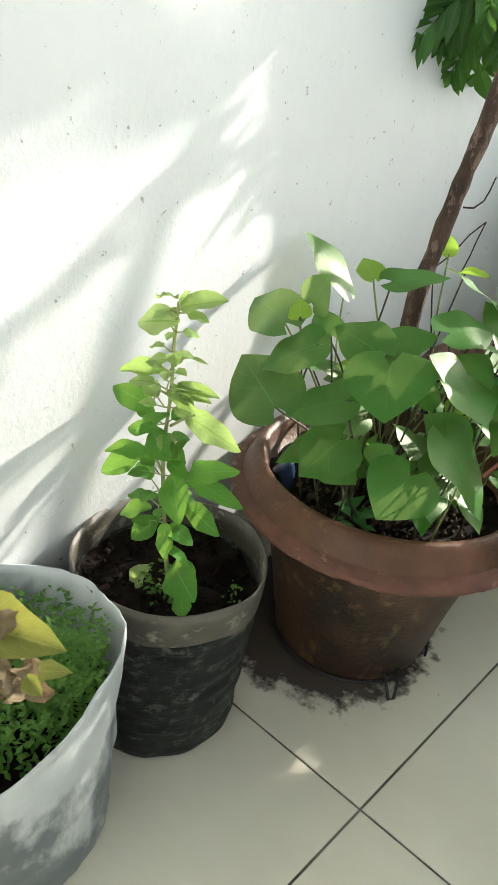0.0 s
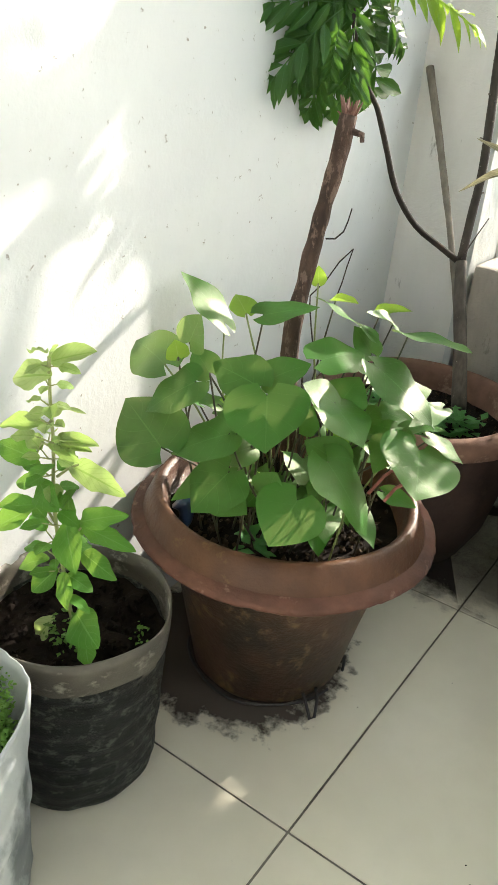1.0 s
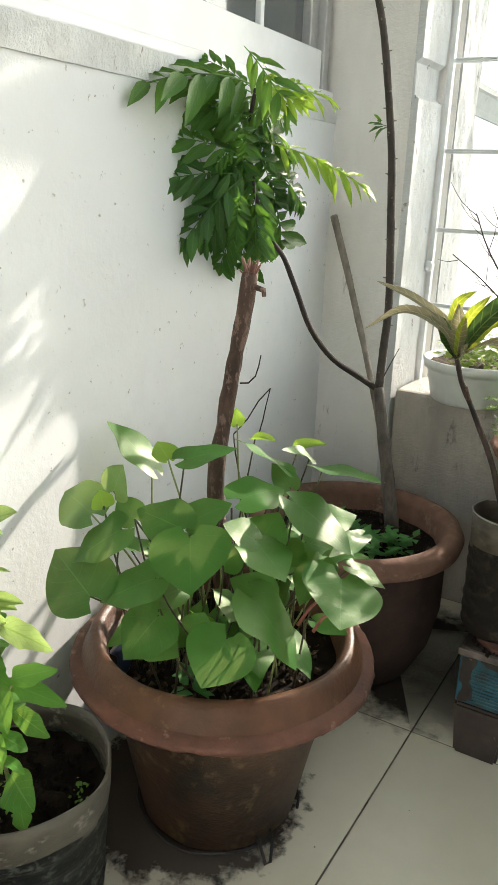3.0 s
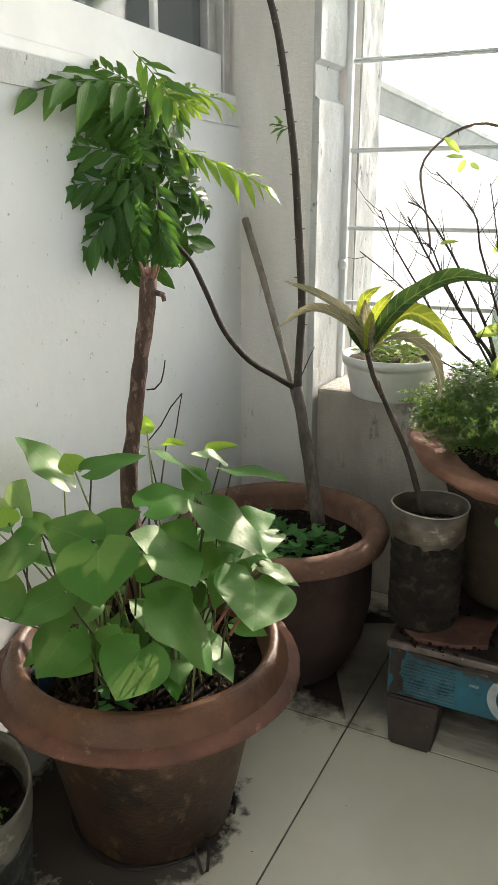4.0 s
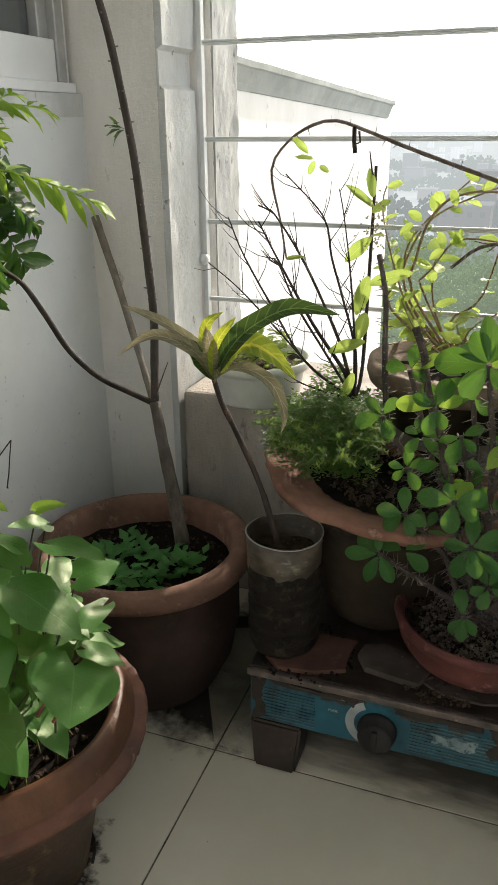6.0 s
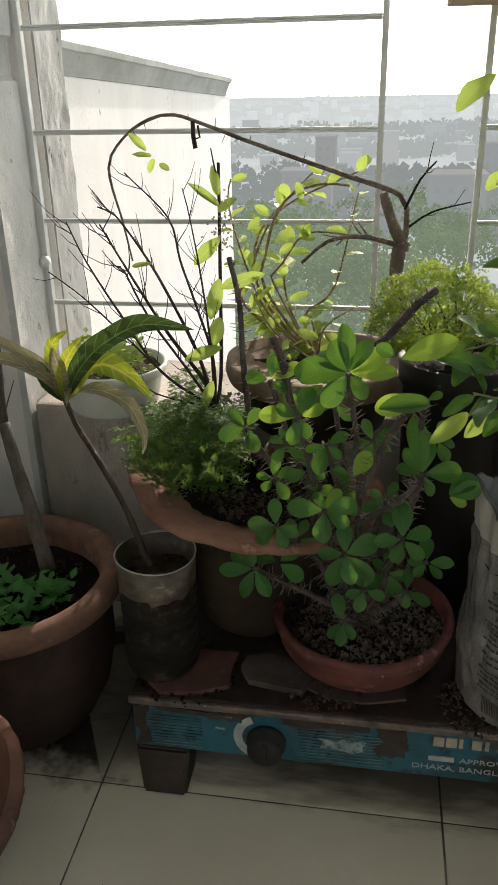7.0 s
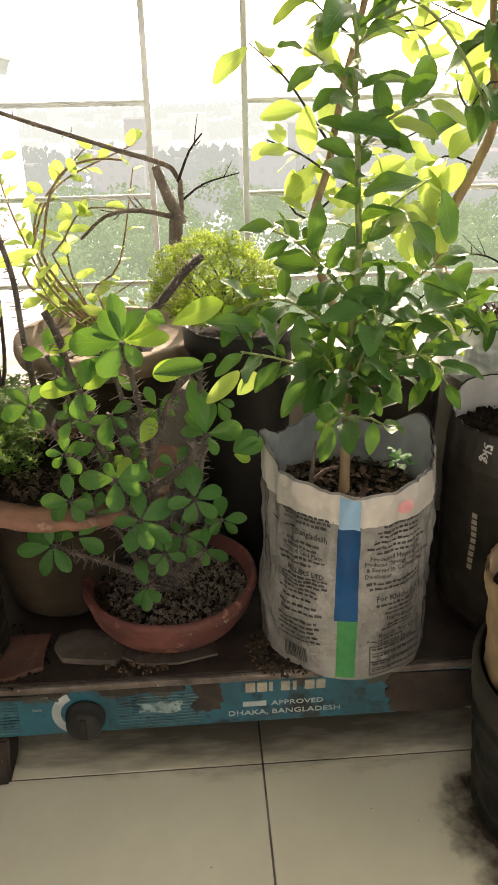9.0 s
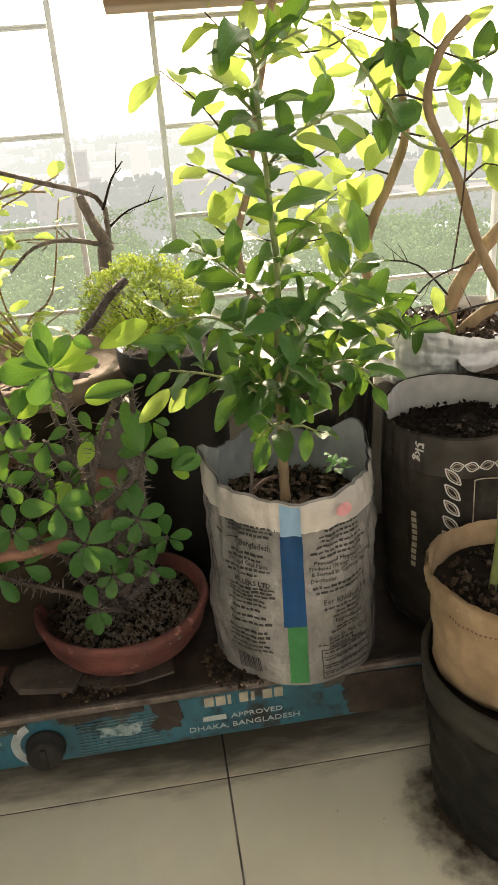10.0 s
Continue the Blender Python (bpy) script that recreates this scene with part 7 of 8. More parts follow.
# low growth in the white pot
succulent = thing("pot_seedlings", (PW[0], PW[1], PW[2] + 0.05), "yellow-green seedlings in the white pot", "plant")
weeds("foliage", succulent, [(PW[0] + 0.03 * math.cos(k * 1.3), PW[1] + 0.03 * math.sin(k * 1.3), PW[2] + 0.052) for k in range(5)], 0.028, 80, 0.014, TINY_OB, G_LIT, 31, "small yellow-green leaves", 0.045)

# ---- plants of the broken pot: ferny mat and bare twigs ----
fern = thing("fern_mat", (PK[0] - 0.04, PK[1], PK[2] + 0.17), "fine ferny green mat spilling over the broken pot", "plant")
G_FERN_DARK = leaf_material("dark_fern_green", (0.035, 0.105, 0.022), (0.075, 0.175, 0.035), (0.07, 0.15, 0.04), (0.30, 0.50, 0.06), 0.5, 0.35)
weeds("foliage", fern, [(-0.091, 0.960, 0.400), (-0.069, 0.975, 0.410), (-0.045, 0.975, 0.398), (-0.098, 0.940, 0.370), (-0.063, 0.940, 0.366), (-0.028, 0.950, 0.370), (-0.049, 0.940, 0.350), (-0.112, 0.945, 0.362), (-0.020, 0.985, 0.395), (-0.071, 0.936, 0.346), (-0.094, 0.943, 0.352), (-0.023, 0.942, 0.346), (-0.047, 0.955, 0.380)], 0.026, 420, 0.0060, TINY_OB, G_FERN_DARK, 41, "feathery tiny leaves", 0.028)
# extra leaves behind the pot, added to stop a sun streak on the floor
weeds("back_foliage", fern, [(-0.105, 1.095, 0.300), (-0.075, 1.10, 0.305), (-0.13, 1.09, 0.300), (-0.09, 1.06, 0.30), (-0.04, 1.05, 0.325), (-0.10, 1.13, 0.33)], 0.030, 900, 0.0080, TINY_OB, G_FERN_DARK, 43, "feathery tiny leaves", 0.085)
rf = random.Random(91)
for k in range(85):
    a, r = rf.uniform(0, 6.283), 0.052 * math.sqrt(rf.random())
    b = Vector((-0.062 + 1.15 * r * math.cos(a), 0.952 + r * math.sin(a), 0.385 + 0.25 * r * math.sin(a)))
    d = Vector((math.cos(a) * 0.8 + rf.uniform(-0.5, 0.5), math.sin(a) * 0.6 - 0.15, rf.uniform(0.2, 1.2))).normalized()
    ln = rf.uniform(0.025, 0.052)
    sag = Vector((0, 0, -0.3 * ln))
    spray = stem("spray", fern, [b, b + d * ln * 0.5, b + d * ln + sag], 0.0006, 0.0004, GREEN_STEM, 4)
    mats = []
    for q in range(22):
        f = 0.15 + 0.85 * q / 21
        c = b + d * ln * f + sag * max(0.0, 2 * f - 1)
        o = d.orthogonal().normalized()
        o = Matrix.Rotation(q * 2.4 + rf.uniform(-0.5, 0.5), 3, d) @ o
        e = (o + d * 0.5).normalized() * rf.uniform(0.0035, 0.0065)
        mats.append(leaf_matrix(c, c + e, 0.0031, (rf.uniform(-0.4, 0.4), rf.uniform(-0.6, 0.0), 1)))
    joined_blades("foliage", spray, TINY_OB, G_FERN if k % 3 == 0 else G_FERN_DARK, [Matrix.Translation(-fern.location) @ m for m in mats])
for k in range(40):
    a = rng.uniform(0, 6.283)
    p = Vector((PK[0] + 0.03 + rng.uniform(-0.05, 0.05), PK[1] - 0.05 + rng.uniform(-0.04, 0.03), PK[2] + 0.172))
    stem("dry_root", broken_pot, [p, p + Vector((0.02 * math.cos(a), 0.02 * math.sin(a), 0.014)), p + Vector((0.036 * math.cos(a), 0.036 * math.sin(a), 0.004))], 0.0007, 0.0004, BARK, 4)

shrub = thing("bare_shrub", (PK[0] + 0.02, PK[1] + 0.02, PK[2] + 0.165), "bare thorny shrub with dark twigs and few leaves", "shrub")


def branch(parent, points, r0, r1, material=TWIG, name="branch", twigs=0, tlen=0.03, seed=1, thorns=0, mat_thorn=None, lump=0.1):
    """A branch with side twigs and thorns."""
    limb = stem(name, parent, points, r0, r1, material, 7, lump)
    line = smooth_line(points, 0.004)
    rnd = random.Random(seed)
    for k in range(twigs):
        i = rnd.randrange(len(line) // 4, len(line) - 1)
        d = (line[i + 1] - line[i]).normalized()
        o = d.cross(Vector((rnd.uniform(-1, 1), rnd.uniform(-1, 1), rnd.uniform(-1, 1)))).normalized()
        e = (d * rnd.uniform(0.4, 1.0) + o * rnd.uniform(0.5, 1.0) + Vector((0, 0, rnd.uniform(0, 0.5)))).normalized()
        ln = tlen * rnd.uniform(0.5, 1.3)
        stem("twig", limb, [line[i], line[i] + e * ln * 0.5 + o * ln * 0.06, line[i] + e * ln + Vector((0, 0, 0.1 * ln))], r1 * 0.8, r1 * 0.35, material, 5)
    if thorns:
        bm = bmesh.new()
        b = origin_of(limb)
        for k in range(thorns):
            i = rnd.randrange(1, len(line) - 1)
            d = (line[i + 1] - line[i]).normalized()
            o = d.cross(Vector((rnd.uniform(-1, 1), rnd.uniform(-1, 1), rnd.uniform(-1, 1)))).normalized()
            rr = r0 + (r1 - r0) * i / len(line)
            tube(bm, [line[i] + o * rr * 0.7 - b, line[i] + o * (rr + rnd.uniform(0.006, 0.013)) + d * 0.002 - b], 0.0008, 0.0002, 4)
        part("thorn_fringe", bm, mat_thorn or THORN, limb, "short grey thorns")["kind"] = "stuff"


SB = (-0.043, 1.010, 0.414)
branch(shrub, [SB, (-0.058, 1.020, 0.445), (-0.108, 1.050, 0.495), (-0.170, 1.090, 0.570), (-0.197, 1.100, 0.611)], 0.0028, 0.0010, twigs=15, tlen=0.042, seed=1)
branch(shrub, [SB, (-0.064, 1.030, 0.468), (-0.094, 1.060, 0.512), (-0.136, 1.090, 0.570), (-0.182, 1.110, 0.623), (-0.201, 1.110, 0.630)], 0.0026, 0.0010, twigs=14, tlen=0.042, seed=2)
branch(shrub, [SB, (-0.048, 1.030, 0.469), (-0.073, 1.060, 0.526), (-0.094, 1.080, 0.573), (-0.111, 1.100, 0.619), (-0.167, 1.120, 0.668)], 0.0020, 0.0008, twigs=16, tlen=0.042, seed=3)
branch(shrub, [SB, (-0.041, 1.040, 0.447), (-0.048, 1.090, 0.562), (-0.055, 1.135, 0.664), (-0.056, 1.140, 0.677)], 0.0024, 0.0019, twigs=2, seed=4)
branch(shrub, [SB, (-0.051, 1.030, 0.495), (-0.069, 1.070, 0.569), (-0.087, 1.100, 0.632), (-0.092, 1.100, 0.653)], 0.0017, 0.0007, twigs=14, tlen=0.040, seed=5)
branch(shrub, [SB, (-0.077, 1.000, 0.472), (-0.112, 0.990, 0.531), (-0.137, 1.000, 0.576), (-0.143, 1.000, 0.582)], 0.0019, 0.0009, twigs=10, tlen=0.036, seed=6)
branch(shrub, [SB, (-0.103, 1.000, 0.461), (-0.153, 1.020, 0.522), (-0.200, 1.050, 0.577), (-0.223, 1.060, 0.620)], 0.0019, 0.0008, twigs=12, tlen=0.042, seed=7)
branch(shrub, [SB, (-0.091, 1.000, 0.451), (-0.137, 1.000, 0.496), (-0.195, 1.020, 0.540), (-0.239, 1.030, 0.568)], 0.0016, 0.0007, twigs=8, tlen=0.036, seed=8)
branch(shrub, [SB, (-0.109, 0.990, 0.438), (-0.141, 0.980, 0.470)], 0.0014, 0.0007, twigs=2, seed=9)
branch(shrub, [(0.001, 0.990, 0.403), (-0.007, 1.000, 0.480), (-0.013, 1.020, 0.538), (-0.027, 1.040, 0.585)], 0.0036, 0.0032, BARK_GREY, "cut_stem", thorns=70, seed=10)
for k, (b, t, w) in enumerate((((-0.045, 1.080, 0.599), (-0.077, 1.070, 0.572), 0.018), ((-0.043, 1.060, 0.556), (-0.054, 1.050, 0.510), 0.020), ((-0.040, 1.050, 0.548), (0.008, 1.050, 0.568), 0.016),
                               ((-0.040, 1.040, 0.516), (-0.048, 1.030, 0.483), 0.020), ((-0.035, 1.020, 0.486), (-0.079, 1.010, 0.475), 0.016), ((-0.043, 1.000, 0.452), (-0.053, 0.990, 0.422), 0.014),
                               ((-0.054, 1.120, 0.642), (-0.059, 1.120, 0.676), 0.014), ((-0.051, 1.110, 0.631), (-0.087, 1.110, 0.658), 0.014), ((-0.052, 1.110, 0.625), (-0.032, 1.120, 0.642), 0.013),
                               ((-0.141, 1.130, 0.692), (-0.161, 1.130, 0.712), 0.010), ((-0.135, 1.130, 0.686), (-0.160, 1.130, 0.691), 0.010), ((-0.132, 1.130, 0.683), (-0.140, 1.130, 0.667), 0.010), ((-0.123, 1.120, 0.678), (-0.111, 1.120, 0.672), 0.010),
                               ((-0.128, 1.000, 0.582), (-0.106, 1.000, 0.586), 0.008))):
    leaf(shrub, LIT[k % 4], b, t, w * 0.9, (0.2, -0.7, 0.5))
bl = []
for _ in range(90):
    p = Vector((-0.042, 1.090, 0.609)) + Vector((rng.gauss(0, 0.010), rng.gauss(0, 0.008), rng.gauss(0, 0.016)))
    bl.append(leaf_matrix(p, p + Vector((rng.gauss(0, 1), rng.gauss(0, 1), rng.gauss(0, 1))).normalized() * 0.004, 0.0025, (0, -1, 0.3)))
joined_blades("flower_spray", shrub, TINY, CROTON_PALE, bl, "faded pale flower spray")

# ---- crown of thorns in the bowl ----
spurge = thing("crown_of_thorns", (PO[0], PO[1], PO[2] + 0.046), "thorny crown of thorns with rosettes of round-tipped leaves", "plant")
SP0 = anchor(bowl, 0.0, -0.01, 0.045)


def whorl(at, spokes, young=(), seed=1, stemmed=True, via=0.5):
    """A loose rosette: (angle, length) of each leaf in the plane that faces the room."""
    rnd = random.Random(seed)
    right, up, out = Vector((1, 0, -0.02)), Vector((0, 0.45, 0.89)), Vector((0, -0.89, 0.45))
    at = Vector(at)
    for k, (a, ln) in enumerate(spokes):
        d = (right * math.cos(math.radians(a)) + up * math.sin(math.radians(a)) + out * rnd.uniform(-0.25, 0.40)).normalized()
        b = at + d * 0.003
        ln = ln * 0.00053
        m = SPURGE_YOUNG if k in young else SPURGE
        leaf(spurge, m[k % len(m)], b, b + d * ln, ln * rnd.uniform(0.50, 0.62) * (0.86 if ln > 0.036 else 1.08), out + Vector((rnd.uniform(-0.35, 0.35), rnd.uniform(-0.2, 0.2), rnd.uniform(0.0, 0.6))))
    if stemmed:
        low = at.lerp(Vector(SP0), 0.72)
        mid = at.lerp(Vector(SP0), 0.34) + Vector((rnd.uniform(-0.010, 0.010), 0.012, rnd.uniform(-0.012, 0.004)))
        branch(spurge, [SP0, low + Vector((rnd.uniform(-0.006, 0.006), 0.006, 0)), mid, at], 0.0042, 0.0028, SPURGE_BARK, "stem", thorns=int(20 + (at - Vector(SP0)).length * 420), seed=300 + seed)


whorl((0.116, 0.860, 0.516), ((175, 98), (236, 66), (310, 48), (98, 82), (142, 66), (62, 66), (8, 80), (36, 78), (120, 60)), (6, 7), 1)
whorl((0.161, 0.870, 0.528), ((20, 100), (150, 40)), (0,), 2, False)
whorl((0.188, 0.870, 0.488), ((190, 84), (30, 30)), (0,), 3)
whorl((0.068, 0.885, 0.460), ((255, 50), (70, 56), (25, 46), (160, 44), (178, 72), (300, 40), (120, 48)), (2, 4), 4)
whorl((0.096, 0.880, 0.434), ((32, 40), (256, 56), (200, 36), (320, 34)), (), 5)
whorl((0.123, 0.875, 0.401), ((58, 54), (160, 34)), (0,), 6, False)
whorl((0.191, 0.865, 0.414), ((84, 66), (128, 52), (166, 46), (8, 66), (100, 100), (300, 40)), (), 7)
whorl((0.216, 0.870, 0.389), ((42, 62), (340, 34), (20, 60)), (1,), 8, False)
whorl((0.097, 0.860, 0.370), ((178, 66), (268, 56), (58, 46), (330, 50), (18, 56), (120, 34)), (2,), 9)
whorl((0.047, 0.865, 0.345), ((96, 48), (176, 50), (222, 48), (345, 42), (300, 40)), (), 10)
whorl((0.176, 0.860, 0.342), ((92, 66), (188, 48), (24, 54), (252, 44), (320, 52)), (), 11)
whorl((0.119, 0.850, 0.326), ((28, 66), (324, 68), (244, 60), (180, 48), (92, 56), (286, 52)), (), 12)
whorl((0.026, 0.850, 0.301), ((146, 54), (188, 68), (248, 56), (304, 56), (100, 30)), (), 13)
whorl((0.050, 0.860, 0.304), ((165, 52), (330, 54), (40, 42)), (), 14, False)
whorl((0.184, 0.870, 0.274), ((338, 46), (190, 36), (84, 40), (270, 30)), (), 15)
whorl((0.119, 0.855, 0.239), ((106, 50), (268, 44), (234, 40), (312, 36)), (), 16)
whorl((0.012, 0.900, 0.439), ((200, 52), (300, 46), (60, 40), (140, 44)), (), 17)
whorl((0.038, 0.895, 0.494), ((170, 46), (80, 50), (30, 60), (330, 36)), (2,), 18)
whorl((0.102, 0.900, 0.470), ((80, 40), (200, 36), (320, 40)), (), 19)
rw = random.Random(77)
for k, p in enumerate(((0.077, 0.900, 0.394), (0.142, 0.895, 0.433), (0.158, 0.890, 0.368), (0.068, 0.885, 0.320), (0.140, 0.875, 0.268), (0.092, 0.900, 0.491), (0.041, 0.900, 0.382), (0.204, 0.890, 0.440), (0.163, 0.880, 0.287), (0.113, 0.900, 0.368), (0.204, 0.885, 0.301), (0.053, 0.900, 0.422))):
    turn = rw.uniform(0, 360)
    whorl(p, [(turn + 137.5 * j, rw.uniform(30, 46)) for j in range(5)], (), 30 + k, k % 2 == 0)
branch(spurge, [(0.130, 0.885, 0.342), (0.172, 0.880, 0.376), (0.194, 0.868, 0.412)], 0.0040, 0.0032, SPURGE_BARK, "stem", thorns=60, seed=23)
branch(spurge, [(0.132, 0.880, 0.378), (0.146, 0.880, 0.422), (0.166, 0.875, 0.464), (0.186, 0.870, 0.485)], 0.0040, 0.0032, SPURGE_BARK, "stem", thorns=60, seed=24)
branch(spurge, [(0.138, 0.900, 0.526), (0.157, 0.920, 0.542), (0.178, 0.930, 0.565), (0.195, 0.940, 0.577)], 0.0048, 0.0044, SPURGE_BARK, "cut_stem", thorns=60, seed=26)
branch(spurge, [SP0, (0.089, 0.900, 0.355), (0.076, 0.890, 0.426), (0.059, 0.890, 0.474), (0.051, 0.900, 0.509), (0.040, 0.900, 0.537)], 0.0046, 0.0040, SPURGE_BARK, "cut_stem", thorns=130, seed=27)


# ---- bonsai fig on the parapet, arching branch ----
bonsai = thing("old_thorn_tree", (0.19, 1.20, PARAPET), "gnarled thorn tree with one long arching branch", "tree")
branch(bonsai, [(0.187, 1.205, PARAPET), (0.162, 1.215, 0.535), (0.170, 1.225, 0.563), (0.172, 1.235, 0.595), (0.162, 1.235, 0.628), (0.088, 1.225, 0.655), (-0.017, 1.200, 0.693), (-0.077, 1.180, 0.717), (-0.116, 1.170, 0.730), (-0.145, 1.165, 0.725), (-0.176, 1.160, 0.706), (-0.196, 1.150, 0.671), (-0.180, 1.140, 0.606), (-0.170, 1.135, 0.560)], 0.0048, 0.0012, BARK_OLD, "arching_branch", thorns=26, seed=31, lump=0.2)
stem("trunk", bonsai, [(0.187, 1.205, PARAPET), (0.162, 1.215, 0.535), (0.170, 1.225, 0.566)], 0.015, 0.010, BARK_OLD, 10, 0.3)
stem("limb", bonsai, [(0.170, 1.225, 0.563), (0.153, 1.230, 0.597), (0.141, 1.235, 0.631)], 0.009, 0.005, BARK_OLD, 8, 0.2)
branch(bonsai, [(0.167, 1.225, 0.566), (0.117, 1.220, 0.578), (0.073, 1.215, 0.573), (0.038, 1.210, 0.545)], 0.004, 0.002, BARK_OLD, "limb", twigs=4, seed=32)
branch(bonsai, [(0.169, 1.235, 0.611), (0.186, 1.220, 0.650), (0.203, 1.205, 0.672)], 0.0022, 0.0010, TWIG, "twig_branch", twigs=2, seed=33)
branch(bonsai, [(0.172, 1.235, 0.586), (0.203, 1.230, 0.608), (0.250, 1.220, 0.622)], 0.0018, 0.0008, TWIG, "twig_branch", twigs=3, seed=34)
stem("hanging_spur", bonsai, [(-0.093, 1.175, 0.723), (-0.093, 1.175, 0.705), (-0.091, 1.175, 0.691)], 0.003, 0.0026, TWIG, 6, 0.3)
stem("hanging_spur", bonsai, [(-0.087, 1.175, 0.717), (-0.084, 1.170, 0.704), (-0.091, 1.172, 0.702)], 0.0016, 0.001, TWIG, 5)

# leafy bush with yellow-green leaves outside the bars
bush = thing("yellow_green_bush", (0.06, 1.22, PARAPET + 0.066), "thin bush with glowing yellow-green leaves by the grille", "shrub")


def leafy(parent, points, r0, r1, material, meshes, n, size, seed, wide=0.5, name="branch", start=0.25, droop=0.2, tilt=(0, -0.5, 0.8)):
    """A branch with single leaves along it."""
    limb = stem(name, parent, points, r0, r1, material, 6, 0.08)
    line = smooth_line(points, 0.004)
    rnd = random.Random(seed)
    for k in range(n):
        i = int((start + (1 - start) * k / max(1, n - 1)) * (len(line) - 2))
        d = (line[i + 1] - line[i]).normalized()
        o = d.orthogonal().normalized()
        o = Matrix.Rotation(k * 2.4 + rnd.uniform(-0.4, 0.4), 3, d) @ o
        e = (o + d * rnd.uniform(0.3, 0.9) + Vector((0, 0, -droop * rnd.uniform(0, 1.5)))).normalized()
        ln = size * rnd.uniform(0.65, 1.2)
        b = line[i] + e * ln * 0.12
        nn = Vector(tilt) + Vector((rnd.uniform(-0.5, 0.5), rnd.uniform(-0.5, 0.5), rnd.uniform(-0.2, 0.4)))
        leaf(limb, meshes[k % len(meshes)], b, b + e * ln, ln * wide * rnd.uniform(0.85, 1.1), nn)
        stem("petiole", limb, [line[i], b], 0.0007, 0.0006, GREEN_STEM, 4)


BB = (0.06, 1.22, PARAPET + 0.062)
leafy(bush, [BB, (-0.025, 1.270, 0.488), (-0.033, 1.290, 0.562), (0.014, 1.300, 0.621), (0.045, 1.300, 0.651)], 0.003, 0.001, BARK_TAN, LIT, 16, 0.030, 51, 0.55)
leafy(bush, [BB, (0.014, 1.270, 0.473), (0.005, 1.290, 0.532), (0.013, 1.295, 0.558)], 0.0025, 0.001, BARK_TAN, LIT, 12, 0.032, 52, 0.55)
leafy(bush, [BB, (-0.047, 1.250, 0.477), (-0.040, 1.270, 0.519), (-0.001, 1.290, 0.600), (0.114, 1.290, 0.656)], 0.0025, 0.001, BARK_TAN, LIT, 14, 0.028, 53, 0.55)
leafy(bush, [BB, (-0.014, 1.240, 0.472), (-0.054, 1.270, 0.550), (-0.072, 1.280, 0.615), (-0.067, 1.280, 0.644)], 0.0022, 0.001, BARK_TAN, LIT, 14, 0.028, 54, 0.55)
leafy(bush, [BB, (0.040, 1.250, 0.463), (0.078, 1.280, 0.496), (0.107, 1.300, 0.623)], 0.0022, 0.001, BARK_TAN, LIT, 9, 0.03, 55, 0.55)
leafy(bush, [BB, (0.009, 1.240, 0.445), (-0.025, 1.260, 0.458), (-0.010, 1.270, 0.480)], 0.002, 0.001, BARK_TAN, LIT, 16, 0.032, 56, 0.5)
leafy(bush, [BB, (0.058, 1.220, 0.440), (0.050, 1.220, 0.471)], 0.002, 0.001, BARK_TAN, LIT, 8, 0.03, 57, 0.5)

stem("dry_branch", bush, [BB, (-0.015, 1.235, 0.505), (-0.015, 1.245, 0.547), (-0.002, 1.250, 0.598), (0.023, 1.250, 0.629), (0.063, 1.250, 0.641), (0.097, 1.245, 0.639)], 0.0024, 0.0016, BARK_TAN, 8, 0.15)
stem("dry_branch", bush, [BB, (-0.007, 1.240, 0.520), (0.007, 1.250, 0.535), (0.037, 1.250, 0.575), (0.083, 1.245, 0.578), (0.114, 1.240, 0.572)], 0.0019, 0.0011, BARK_TAN, 7, 0.15)
for k, (q, d) in enumerate((((0.031, 1.240, 0.576), -1), ((0.038, 1.240, 0.572), 0), ((0.047, 1.240, 0.577), 1), ((0.023, 1.240, 0.565), 2), ((0.016, 1.240, 0.588), 3), ((0.061, 1.240, 0.655), 1), ((0.086, 1.240, 0.658), 2), ((0.108, 1.240, 0.657), 0), ((0.028, 1.240, 0.644), 3), ((-0.009, 1.240, 0.602), 1), ((-0.021, 1.240, 0.598), 2))):
    a = 1.2 + 1.3 * d
    leaf(bush, LIT[k % 4], q, Vector(q) + Vector((0.022 * math.cos(a), -0.006, 0.022 * math.sin(a))), 0.013, (0.1, -0.8, 0.5))

# ball-shaped shrub with tiny leaves
ball = thing("ball_shrub", (PS[0], PS[1], PS[2] + 0.318), "dense rounded shrub with minute yellow-green leaves", "shrub")
mats = []
rb = random.Random(77)
BC = Vector((0.207, 1.075, 0.512))
for _ in range(17000):
    d = Vector((rb.gauss(0, 1), rb.gauss(0, 1), rb.gauss(0, 1))).normalized()
    lump = 0.88 + 0.22 * noise.noise(d * 2.3) + 0.22 * noise.noise(d * 7)
    rr = lump * rb.uniform(0.72, 1.0) ** 0.5
    p = BC + Vector((d.x * 0.082, d.y * 0.066, d.z * (0.066 if d.z > 0 else 0.046))) * rr
    t = (d + Vector((rb.gauss(0, 0.6), rb.gauss(0, 0.6), rb.gauss(0, 0.6)))).normalized() * rb.uniform(0.0024, 0.0046)
    mats.append(leaf_matrix(p, p + t, 0.0027, d + Vector((0, 0, 0.5))))
joined_blades("foliage", ball, TINY_OB, G_MOSS, mats, "minute rounded leaves")
for k in range(10):
    a = k * 0.63
    stem("branch", ball, [(PS[0], PS[1], PS[2] + 0.31), BC + Vector((0.03 * math.cos(a), 0.03 * math.sin(a), 0.0)), BC + Vector((0.045 * math.cos(a + 0.4), 0.045 * math.sin(a + 0.4), 0.02))], 0.0022, 0.0008, BARK_GREY, 5)

